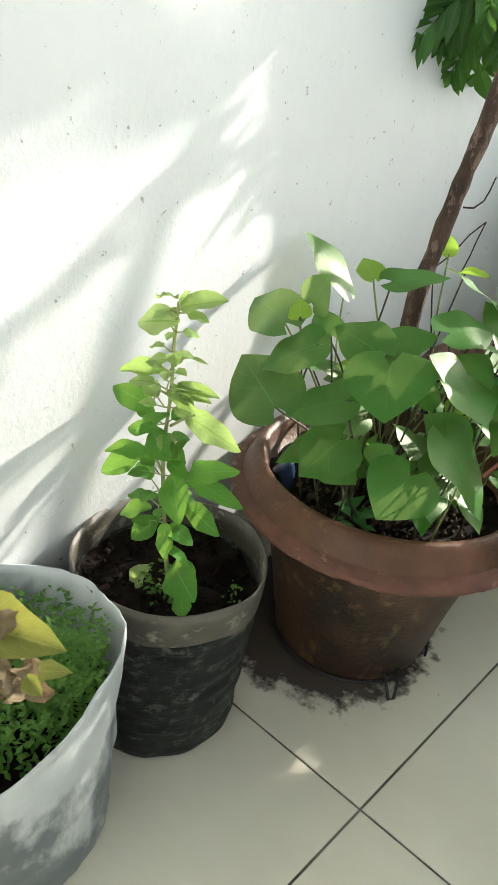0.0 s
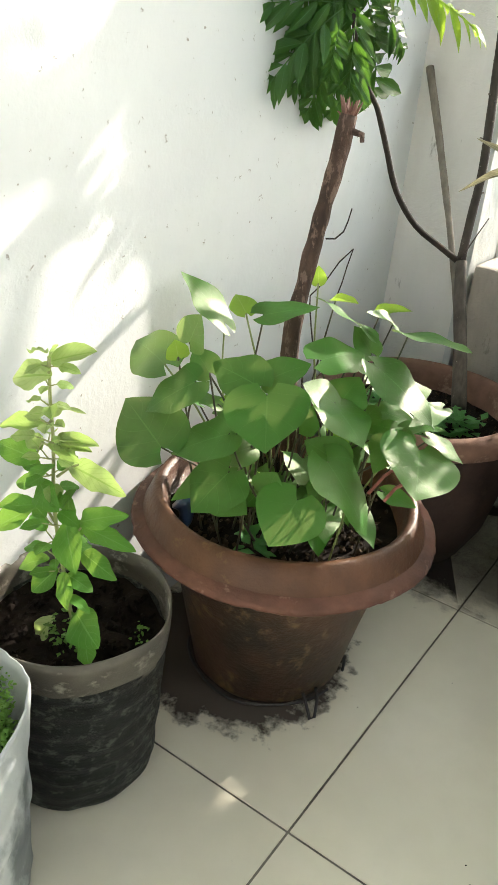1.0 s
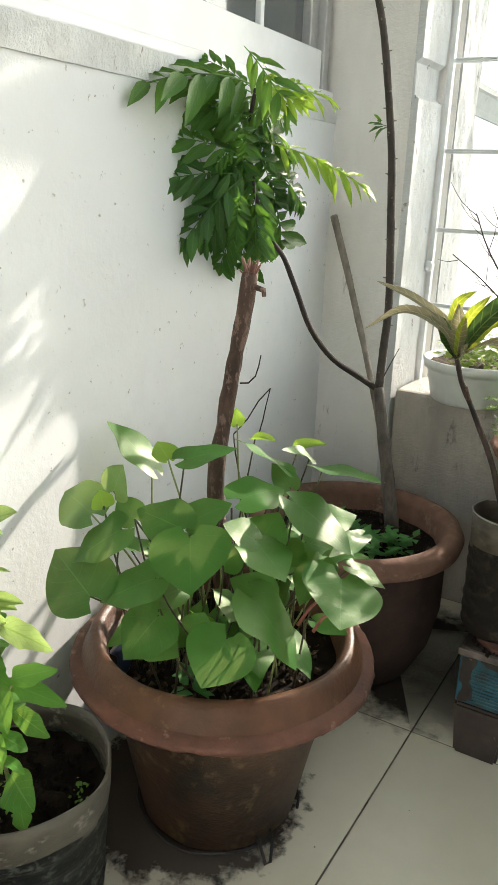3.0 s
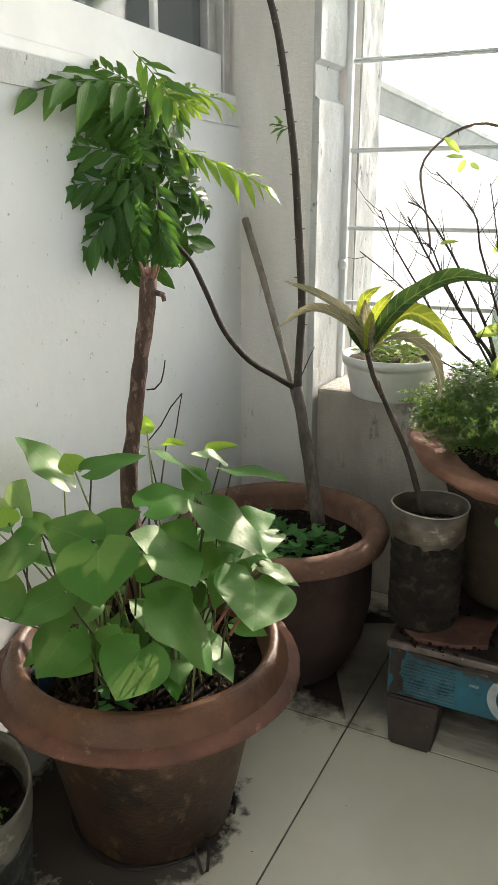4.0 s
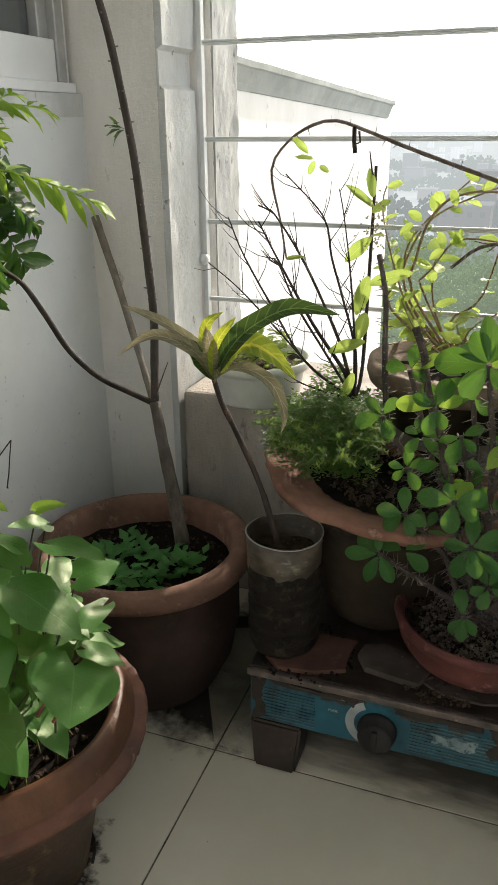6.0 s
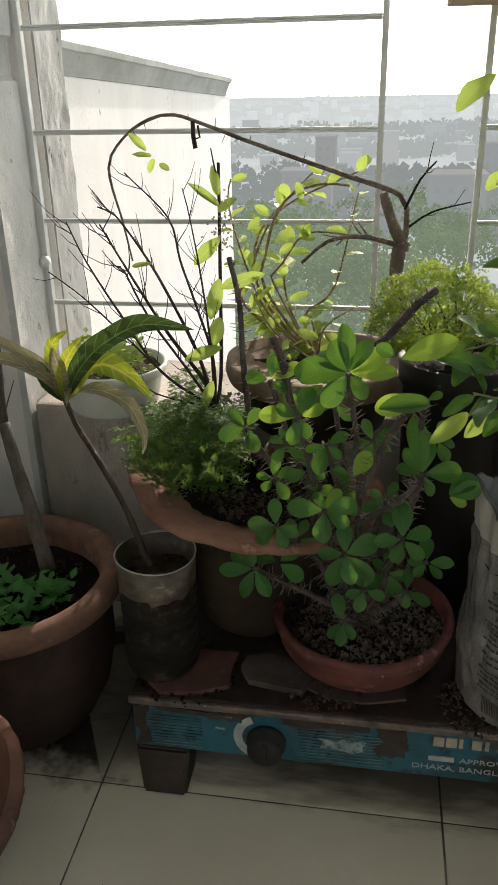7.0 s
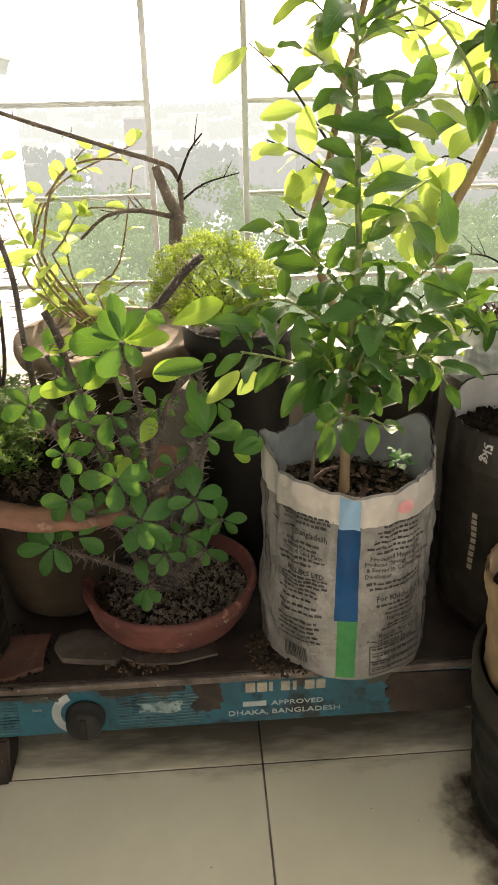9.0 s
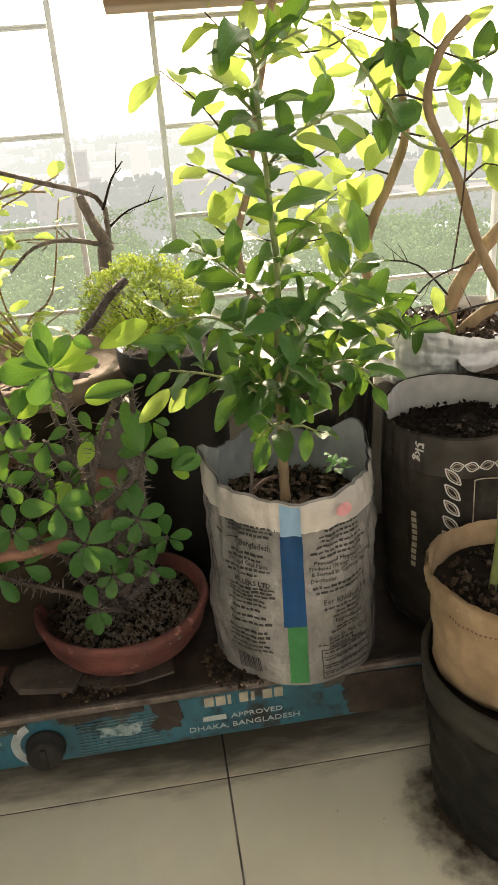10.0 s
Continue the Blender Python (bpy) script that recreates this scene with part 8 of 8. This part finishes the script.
# ---- citrus tree in the rice sack ----
citrus = thing("citrus_sapling", (0.371, 0.905, PR[2] + 0.165), "leafy citrus sapling with glossy green leaves", "tree")
CT = [(0.341, 0.900, 0.313), (0.340, 0.897, 0.382), (0.340, 0.895, 0.487), (0.344, 0.890, 0.581), (0.340, 0.885, 0.636), (0.337, 0.880, 0.683), (0.332, 0.875, 0.731), (0.331, 0.870, 0.767), (0.322, 0.865, 0.797)]
stem("trunk", citrus, CT[:3], 0.0062, 0.0040, BARK_TAN, 9, 0.12)
leafy(citrus, CT[2:6], 0.0040, 0.0026, GREEN_STEM, CITRUS, 24, 0.048, 61, 0.47, "leader", 0.0, 0.1, (0.05, -0.35, 1.0))
leafy(citrus, CT[5:], 0.0028, 0.0018, GREEN_STEM, CITRUS, 13, 0.044, 62, 0.49, "leader", 0.0, 0.2, (0.05, -0.3, 0.9))
for k, (pts, n, sz) in enumerate((
        ([(0.340, 0.896, 0.423), (0.311, 0.875, 0.466), (0.271, 0.855, 0.493), (0.227, 0.840, 0.509)], 11, 0.056),
        ([(0.340, 0.895, 0.449), (0.377, 0.880, 0.475), (0.411, 0.870, 0.487), (0.434, 0.860, 0.457)], 11, 0.056),
        ([(0.341, 0.895, 0.474), (0.371, 0.900, 0.506), (0.416, 0.910, 0.517), (0.471, 0.910, 0.529)], 12, 0.058),
        ([(0.341, 0.895, 0.487), (0.307, 0.900, 0.520), (0.268, 0.900, 0.541), (0.221, 0.890, 0.532)], 10, 0.058),
        ([(0.341, 0.893, 0.512), (0.379, 0.875, 0.547), (0.411, 0.865, 0.580), (0.426, 0.860, 0.595)], 10, 0.054),
        ([(0.342, 0.892, 0.536), (0.308, 0.880, 0.576), (0.282, 0.875, 0.601), (0.257, 0.870, 0.615)], 10, 0.052),
        ([(0.341, 0.896, 0.436), (0.344, 0.855, 0.494), (0.353, 0.835, 0.533), (0.347, 0.830, 0.551)], 9, 0.058),
        ([(0.339, 0.897, 0.440), (0.319, 0.865, 0.478), (0.306, 0.845, 0.500)], 7, 0.050),
        ([(0.339, 0.897, 0.436), (0.364, 0.870, 0.464), (0.380, 0.855, 0.476)], 7, 0.050),
        ([(0.339, 0.897, 0.416), (0.326, 0.874, 0.424), (0.308, 0.856, 0.420)], 4, 0.054),
        ([(0.339, 0.897, 0.410), (0.360, 0.874, 0.420), (0.378, 0.860, 0.412)], 4, 0.054),
        ([(0.344, 0.890, 0.581), (0.370, 0.900, 0.621), (0.415, 0.920, 0.647)], 5, 0.045),
        ([(0.337, 0.880, 0.678), (0.362, 0.870, 0.705), (0.399, 0.870, 0.721)], 6, 0.052),
        ([(0.334, 0.877, 0.721), (0.309, 0.870, 0.746), (0.286, 0.865, 0.761)], 5, 0.052),
        ([(0.331, 0.870, 0.762), (0.356, 0.870, 0.782), (0.379, 0.870, 0.789)], 6, 0.05))):
    leafy(citrus, pts, 0.0018, 0.0010, GREEN_STEM, CITRUS if k < 11 else CITRUS[:4] + LIT[:1] if k > 11 else LIT, int(n * 1.75), sz * 0.74, 70 + k, 0.50, "branch", 0.12, -0.10, (0.05, -0.30, 1.0))
leaf(citrus, CITRUS[0], (0.325, 0.860, 0.549), (0.365, 0.850, 0.561), 0.026, (0.1, -0.6, 0.7))
leaf(citrus, CITRUS[1], (0.317, 0.860, 0.704), (0.368, 0.850, 0.694), 0.026, (0.1, -0.8, 0.5))
leaf(citrus, CITRUS[2], (0.247, 0.860, 0.526), (0.202, 0.840, 0.543), 0.022, (0.1, -0.7, 0.6))
leaf(citrus, LIT[3], (0.225, 0.850, 0.486), (0.193, 0.835, 0.461), 0.016, (0.2, -0.8, 0.4))
leaf(citrus, LIT[1], (0.242, 0.850, 0.484), (0.223, 0.835, 0.469), 0.016, (0.2, -0.8, 0.4))
leaf(citrus, CITRUS[3], (0.191, 0.850, 0.493), (0.146, 0.835, 0.494), 0.021, (0.2, -0.6, 0.6))
stem("dead_stub", citrus, [(0.300, 0.885, 0.335), (0.306, 0.885, 0.392)], 0.0022, 0.0018, BARK_GREY, 6)
stem("surface_root", citrus, [(0.297, 0.880, 0.341), (0.318, 0.890, 0.354), (0.339, 0.900, 0.353)], 0.0028, 0.002, BARK, 6)
weeds("dry_leaf_litter", rice.ob, [(PR[0], PR[1], PR[2] + 0.182)], 0.080, 150, 0.011, TINY, BARK, 45, "dry brown leaf litter", 0.006)
weeds("tiny_weed", rice.ob, [(0.400, 0.900, 0.352)], 0.014, 22, 0.011, TINY_OB, G_WEED, 44, "small fleshy weed", 0.018)

# ---- trees behind ----
sapling = thing("back_sapling", (0.385, 1.10, PARAPET + 0.04), "slim tan-stemmed sapling with large backlit leaves", "tree")
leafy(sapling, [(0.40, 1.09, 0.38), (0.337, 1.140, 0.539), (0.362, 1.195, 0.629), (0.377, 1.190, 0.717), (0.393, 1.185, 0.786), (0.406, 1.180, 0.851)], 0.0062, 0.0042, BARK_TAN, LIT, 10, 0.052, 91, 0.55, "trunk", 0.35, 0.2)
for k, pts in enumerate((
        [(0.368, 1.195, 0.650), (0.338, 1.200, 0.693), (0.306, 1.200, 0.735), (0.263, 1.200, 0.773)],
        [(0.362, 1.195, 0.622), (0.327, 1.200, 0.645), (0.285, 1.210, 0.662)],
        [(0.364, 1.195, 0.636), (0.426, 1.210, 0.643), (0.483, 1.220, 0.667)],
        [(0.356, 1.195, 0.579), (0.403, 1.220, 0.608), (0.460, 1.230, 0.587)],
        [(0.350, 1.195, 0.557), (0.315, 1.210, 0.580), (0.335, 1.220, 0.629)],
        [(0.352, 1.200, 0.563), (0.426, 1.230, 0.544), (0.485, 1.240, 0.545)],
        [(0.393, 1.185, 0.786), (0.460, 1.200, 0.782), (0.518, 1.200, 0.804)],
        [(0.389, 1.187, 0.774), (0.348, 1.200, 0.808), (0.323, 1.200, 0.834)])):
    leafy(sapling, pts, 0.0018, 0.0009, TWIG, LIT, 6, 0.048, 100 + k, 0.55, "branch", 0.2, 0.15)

old_tree = thing("old_backlit_tree", (0.60, 1.19, PARAPET + 0.065), "old tan-barked tree with many glowing leaves", "tree")
OT = (0.60, 1.19, PARAPET + 0.06)
stem("trunk", old_tree, [OT, (0.632, 1.185, 0.385), (0.643, 1.185, 0.451), (0.676, 1.190, 0.503), (0.715, 1.190, 0.547)], 0.0135, 0.009, BARK_TAN, 12, 0.15)
stem("limb", old_tree, [(0.633, 1.185, 0.372), (0.663, 1.160, 0.422), (0.702, 1.140, 0.456)], 0.010, 0.008, BARK_TAN, 10, 0.15)
stem("limb", old_tree, [(0.702, 1.140, 0.456), (0.657, 1.130, 0.531), (0.626, 1.130, 0.613), (0.606, 1.130, 0.655), (0.580, 1.130, 0.713), (0.595, 1.130, 0.770), (0.628, 1.130, 0.804)], 0.0082, 0.005, BARK_TAN, 10, 0.15)
stem("limb", old_tree, [(0.526, 1.240, 0.509), (0.546, 1.250, 0.561), (0.578, 1.260, 0.619), (0.596, 1.260, 0.674), (0.585, 1.260, 0.757), (0.573, 1.250, 0.843)], 0.0080, 0.0046, BARK_TAN, 10, 0.12)
stem("limb", old_tree, [OT, (0.55, 1.22, 0.44), (0.526, 1.240, 0.509)], 0.009, 0.0078, BARK_TAN, 10, 0.12)
stem("whip", old_tree, [(0.416, 1.100, 0.815), (0.457, 1.100, 0.795), (0.496, 1.100, 0.752), (0.530, 1.100, 0.698), (0.562, 1.110, 0.670), (0.606, 1.130, 0.657)], 0.0016, 0.0026, GREEN_STEM, 7)
stem("whip", old_tree, [(0.621, 1.100, 0.707), (0.619, 1.100, 0.617), (0.616, 1.110, 0.546), (0.615, 1.120, 0.508)], 0.0012, 0.0012, BARK, 6)
for k, pts in enumerate((
        [(0.578, 1.260, 0.619), (0.536, 1.270, 0.630), (0.494, 1.270, 0.602)],
        [(0.546, 1.250, 0.561), (0.516, 1.260, 0.578), (0.465, 1.260, 0.543)],
        [(0.594, 1.260, 0.663), (0.549, 1.260, 0.703), (0.534, 1.260, 0.760)],
        [(0.585, 1.260, 0.750), (0.624, 1.250, 0.774), (0.678, 1.250, 0.791)],
        [(0.581, 1.260, 0.784), (0.532, 1.250, 0.800), (0.494, 1.250, 0.815)],
        [(0.579, 1.130, 0.716), (0.536, 1.120, 0.725), (0.505, 1.110, 0.684)],
        [(0.595, 1.130, 0.770), (0.549, 1.120, 0.796), (0.526, 1.110, 0.768)],
        [(0.606, 1.130, 0.655), (0.637, 1.120, 0.680), (0.673, 1.120, 0.690)],
        [(0.596, 1.260, 0.674), (0.635, 1.250, 0.660), (0.658, 1.240, 0.622)],
        [(0.595, 1.130, 0.770), (0.633, 1.120, 0.755), (0.661, 1.120, 0.766)],
        [(0.537, 1.250, 0.538), (0.489, 1.220, 0.563), (0.499, 1.200, 0.534)],
        [(0.585, 1.260, 0.757), (0.634, 1.250, 0.725), (0.677, 1.240, 0.736)],
        [(0.626, 1.130, 0.613), (0.654, 1.120, 0.639), (0.676, 1.110, 0.631)])):
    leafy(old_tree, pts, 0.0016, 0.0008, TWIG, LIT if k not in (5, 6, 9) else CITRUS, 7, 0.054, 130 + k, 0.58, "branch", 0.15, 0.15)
for k, pts in enumerate((
        [(0.633, 1.185, 0.376), (0.564, 1.150, 0.460), (0.492, 1.120, 0.483), (0.456, 1.100, 0.469)],
        [(0.643, 1.185, 0.451), (0.586, 1.170, 0.508), (0.519, 1.160, 0.524)],
        [(0.676, 1.190, 0.503), (0.596, 1.150, 0.488), (0.539, 1.120, 0.439)],
        [(0.702, 1.140, 0.456), (0.609, 1.100, 0.456), (0.522, 1.070, 0.447)])):
    branch(old_tree, pts, 0.0018, 0.0009, TWIG, "dry_branch", twigs=4, seed=160 + k)
for k in range(22):
    p = Vector((0.524, 1.100, 0.461)) + Vector((rng.uniform(-0.09, 0.08), rng.uniform(-0.03, 0.05), rng.uniform(-0.06, 0.05)))
    d = Vector((rng.uniform(-1, 1), rng.uniform(-0.6, 0.3), rng.uniform(-1, 0.3))).normalized() * rng.uniform(0.035, 0.055)
    leaf(old_tree, (CITRUS if k % 3 else LIT)[k % 4], p, p + d, 0.020, (rng.uniform(-0.4, 0.4), -0.5, 0.8))
tan_shoot = thing("green_shoot", (PT[0] + 0.05, PT[1] - 0.02, PT[2] + 0.1), "green shoot in the tan sack", "plant")
stem("main_stem", tan_shoot, [(0.517, 0.740, 0.275), (0.521, 0.740, 0.333), (0.520, 0.740, 0.388)], 0.0045, 0.0035, GREEN_STEM, 8)

# trailing foliage edge at the parapet between the pots
for k, (px0, px1) in enumerate((((0.008, 1.160, 0.465), (-0.019, 1.170, 0.506)), ((0.076, 1.120, 0.483), (0.111, 1.130, 0.507)))):
    leafy(bush, [BB, px0, px1], 0.0018, 0.0009, BARK_TAN, LIT, 6, 0.03, 180 + k, 0.5)

# ---- outside: neighbouring wall, woods, city ----
FIN_COPING = surface("weathered_coping", (0.44, 0.465, 0.45), (0.30, 0.325, 0.31), 20, 4, 0.9, bump=0.6, grain=50, spots=(0.24, 0.25, 0.235), spot_at=0.62, spot_scale=14, world_space=True, spot_soft=0.1)
FIN_WHITE = surface("streaked_white_render", (0.88, 0.88, 0.87), (0.78, 0.78, 0.77), 16, 3, 0.9, bump=0.5, grain=50, spots=(0.30, 0.30, 0.29), spot_at=0.655, spot_scale=18, stretch=(1, 1, 0.3), world_space=True, spot_soft=0.06)
fin = thing("side_wall", (-0.46, 1.404, -32.0), "white rendered side wall of the building with a grey coping", "wall")


def along(y):
    """The side wall's face and top: it runs outwards, its coping falling a little."""
    return -0.3755 + 0.034 * (y - 1.404), 0.8315 - 0.040 * (y - 1.404)


def fin_loft(section, y0, y1, n):
    """A profile of (outwards, up) steps carried along the side wall's top edge."""
    bm = bmesh.new()
    rows = []
    for k in range(n + 1):
        y = y0 + (y1 - y0) * k / n
        x, z = along(y)
        q = 0.0016 * noise.noise(Vector((y * 9, 2.0, 0))) if n > 1 else 0
        rows.append([bm.verts.new((x + u - fin.location.x, y - fin.location.y, (z + v + q if v > -1 else -32.0) - fin.location.z)) for u, v in section])
    m = len(section)
    for a, b in zip(rows, rows[1:]):
        for k in range(m):
            bm.faces.new((a[k], a[(k + 1) % m], b[(k + 1) % m], b[k]))
    bm.faces.new(rows[0][::-1])
    bm.faces.new(rows[-1])
    bmesh.ops.recalc_face_normals(bm, faces=bm.faces)
    return bm


part("wall", fin_loft([(0, -40), (0, -0.048), (-0.12, -0.048), (-0.12, -40)], 1.404, 2.72, 1), FIN_WHITE, fin, smooth=False)
part("coping", fin_loft([(0.003, -0.0475), (0.006, -0.036), (0.016, -0.013), (0.022, -0.011), (0.022, -0.001), (0.018, 0.001), (-0.13, 0.0), (-0.13, -0.0475)], 1.404, 2.66, 40), FIN_COPING, fin, "grey weathered coping", smooth=False)

# the crowns' haze is a faint greenish emission in their material
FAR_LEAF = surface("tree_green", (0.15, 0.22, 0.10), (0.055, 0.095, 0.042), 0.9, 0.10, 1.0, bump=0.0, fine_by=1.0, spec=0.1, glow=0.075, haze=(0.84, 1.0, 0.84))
rt = random.Random(5)


def crown(V, F, cx, cy, cz, r, clumps, lo, hi):
    """A tree crown of many small leafy clumps."""
    for _ in range(clumps):
        d = Vector((rt.gauss(0, 1), rt.gauss(0, 1), rt.gauss(0, 0.8)))
        d.normalize()
        c = Vector((cx, cy, cz)) + Vector((d.x, d.y, d.z * 0.8)) * r * rt.uniform(0.6, 1.0)
        s = r * rt.uniform(lo, hi)
        o = len(V)
        rot = Euler((rt.uniform(0, 6), rt.uniform(0, 6), rt.uniform(0, 6))).to_matrix()
        for p in ((1, 0, 0), (-1, 0, 0), (0, 1, 0), (0, -1, 0), (0, 0, 0.7), (0, 0, -0.7)):
            V.append(c + rot @ (Vector(p) * s * rt.uniform(0.6, 1.2)))
        F.extend([(o + a, o + b, o + e) for a, b, e in ((0, 2, 4), (2, 1, 4), (1, 3, 4), (3, 0, 4), (2, 0, 5), (1, 2, 5), (3, 1, 5), (0, 3, 5))])


def woods(name, spots, clumps, lo, hi, material, label):
    V, F = [], []
    for x, y, z, r in spots:
        crown(V, F, x, y, z, r, clumps, lo, hi)
    me = bpy.data.meshes.new(name)
    me.from_pydata(V, [], F)
    me.materials.append(material)
    tagged(new(name, me), label, "trees", kind="stuff")


near = []
for _ in range(150):
    y = 72 + 125 * rt.random() ** 1.1
    near.append((rt.uniform(-0.25, 0.5) * y, y, -32 + rt.uniform(2, 6), rt.uniform(4.0, 7.5)))
woods("far_trees", near, 480, 0.035, 0.085, FAR_LEAF, "green tree crowns below the balcony with painted haze")


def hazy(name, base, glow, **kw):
    """A distant surface with bright misty air put in as emission."""
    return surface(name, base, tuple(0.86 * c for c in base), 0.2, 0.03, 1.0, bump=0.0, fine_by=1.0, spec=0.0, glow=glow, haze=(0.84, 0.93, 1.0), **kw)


# farther belts emit more, so the painted haze thickens with distance
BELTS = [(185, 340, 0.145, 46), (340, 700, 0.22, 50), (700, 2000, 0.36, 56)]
for b, (y0, y1, glow, count) in enumerate(BELTS):
    far = []
    for _ in range(count):
        y = rt.uniform(y0, y1)
        x = rt.uniform(-0.35, 0.6) * y
        for k in range(rt.randrange(6, 22)):
            far.append((x + k * rt.uniform(6, 11), y + rt.uniform(-6, 6), -31, rt.uniform(4, 8)))
    woods("distant_trees", far, 44, 0.14, 0.30, hazy("distant_green", (0.040, 0.060, 0.046), glow), "distant tree belts paled by painted haze")
    walls = [hazy("haze_painted_render", c, glow) for c in ((0.098, 0.100, 0.104), (0.078, 0.084, 0.090), (0.098, 0.088, 0.083))]
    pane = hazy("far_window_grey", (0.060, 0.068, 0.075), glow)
    for k in range((34, 64, 90)[b]):
        y = y0 + (y1 - y0) * rt.random() ** 1.3
        x = rt.uniform(-0.3, 0.55) * y
        w, d, h = rt.uniform(5, 13), rt.uniform(7, 12), rt.uniform(3, 8)
        if rt.random() < 0.15:
            h += rt.uniform(4, 10)
        block = thing("city_block", (x, y, -32), "distant city block paled by painted haze", "building", "distant city blocks")
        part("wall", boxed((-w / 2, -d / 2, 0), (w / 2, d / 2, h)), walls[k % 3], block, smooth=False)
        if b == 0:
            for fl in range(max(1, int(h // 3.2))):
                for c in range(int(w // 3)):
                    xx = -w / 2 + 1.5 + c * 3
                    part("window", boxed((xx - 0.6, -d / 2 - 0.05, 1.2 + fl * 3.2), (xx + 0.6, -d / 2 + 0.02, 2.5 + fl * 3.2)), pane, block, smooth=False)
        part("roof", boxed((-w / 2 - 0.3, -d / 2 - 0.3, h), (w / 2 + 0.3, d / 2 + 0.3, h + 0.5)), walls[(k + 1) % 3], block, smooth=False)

# unseen creeper, added outside at the grille's top to dapple the sunlight
creeper = thing("unseen_creeper", (0.0, 1.29, 1.93), "unseen leafy creeper added at the grille's top to dapple sunlight", "plant")
rc = random.Random(17)
for k in range(13):
    x = -0.34 + 0.064 * k + rc.uniform(-0.02, 0.02)
    y, low = rc.uniform(1.75, 2.25), rc.uniform(1.17, 1.30)
    leafy(creeper, [(x - 0.02, 1.29, 1.90), (x, 1.29 + (y - 1.29) * 0.5, 1.98), (x + 0.02, y - 0.04, 1.80), (x + rc.uniform(-0.05, 0.05), y, 1.5), (x + rc.uniform(-0.08, 0.08), y + 0.02, low)], 0.003, 0.001, BARK_TAN, LIT, 36, 0.070, 300 + k, 0.6, "branch", 0.35, 0.5)
for k in range(10):
    x, y = -0.33 + 0.042 * k + rc.uniform(-0.015, 0.015), rc.uniform(1.8, 2.2)
    leafy(creeper, [(x - 0.02, 1.29, 1.90), (x, 1.29 + (y - 1.29) * 0.5, 1.98), (x + 0.02, y - 0.04, 1.80), (x + rc.uniform(-0.05, 0.05), y, rc.uniform(1.26, 1.40))], 0.003, 0.001, BARK_TAN, LIT, 30, 0.070, 340 + k, 0.6, "branch", 0.35, 0.5)

# ---- floor tiles, last ----
floor = solid("floor", boxed((XW - 0.02, YS, -0.05), (XE, YB + 0.006, -0.0012)), GROUT, "cream glazed floor tiles with dark dirty joints", "floor", kind="structure")
bm = boxed((-0.1988, -0.1988, -0.006), (0.1988, 0.1988, 0.0), 0.0009)
tile_mesh = link("tile", bm, TILE, False)
for i in range(-1, 5):
    for k in range(-4, 3):
        x0, y0 = -0.16 + 0.4 * i, 0.02 + 0.4 * k
        x1, y1 = x0 + 0.4, y0 + 0.4
        cx0, cx1, cy0, cy1 = max(x0, XW), min(x1, XE), max(y0, YS), min(y1, YB + 0.004)
        if cx1 - cx0 < 0.02 or cy1 - cy0 < 0.02:
            continue
        t = new("tile", tile_mesh)
        t.parent = floor
        t.location = ((cx0 + cx1) / 2, (cy0 + cy1) / 2, 0)
        t.scale = ((cx1 - cx0) / 0.4, (cy1 - cy0) / 0.4, 1)
rg = random.Random(3)
V, F = [], []
for _ in range(45):
    c = Vector((rg.uniform(-0.2, 0.75), rg.uniform(0.25, 0.8), 0.0008))
    s, o = rg.uniform(0.0004, 0.0013), len(V)
    a = rg.uniform(0, 6)
    V.extend([c + Vector((s * 1.4 * math.cos(a), s * 1.4 * math.sin(a), 0)), c + Vector((s * math.cos(a + 2), s * math.sin(a + 2), 0)), c + Vector((s * math.cos(a + 4), s * math.sin(a + 4), 0)), c + Vector((0, 0, s))])
    F.extend([(o, o + 1, o + 3), (o + 1, o + 2, o + 3), (o + 2, o, o + 3)])
me = bpy.data.meshes.new("floor_grit")
me.from_pydata(V, [], F)
me.materials.append(SOIL)
tagged(new("floor_grit", me), "scattered dark specks of dirt on the tiles", "grit", kind="stuff")
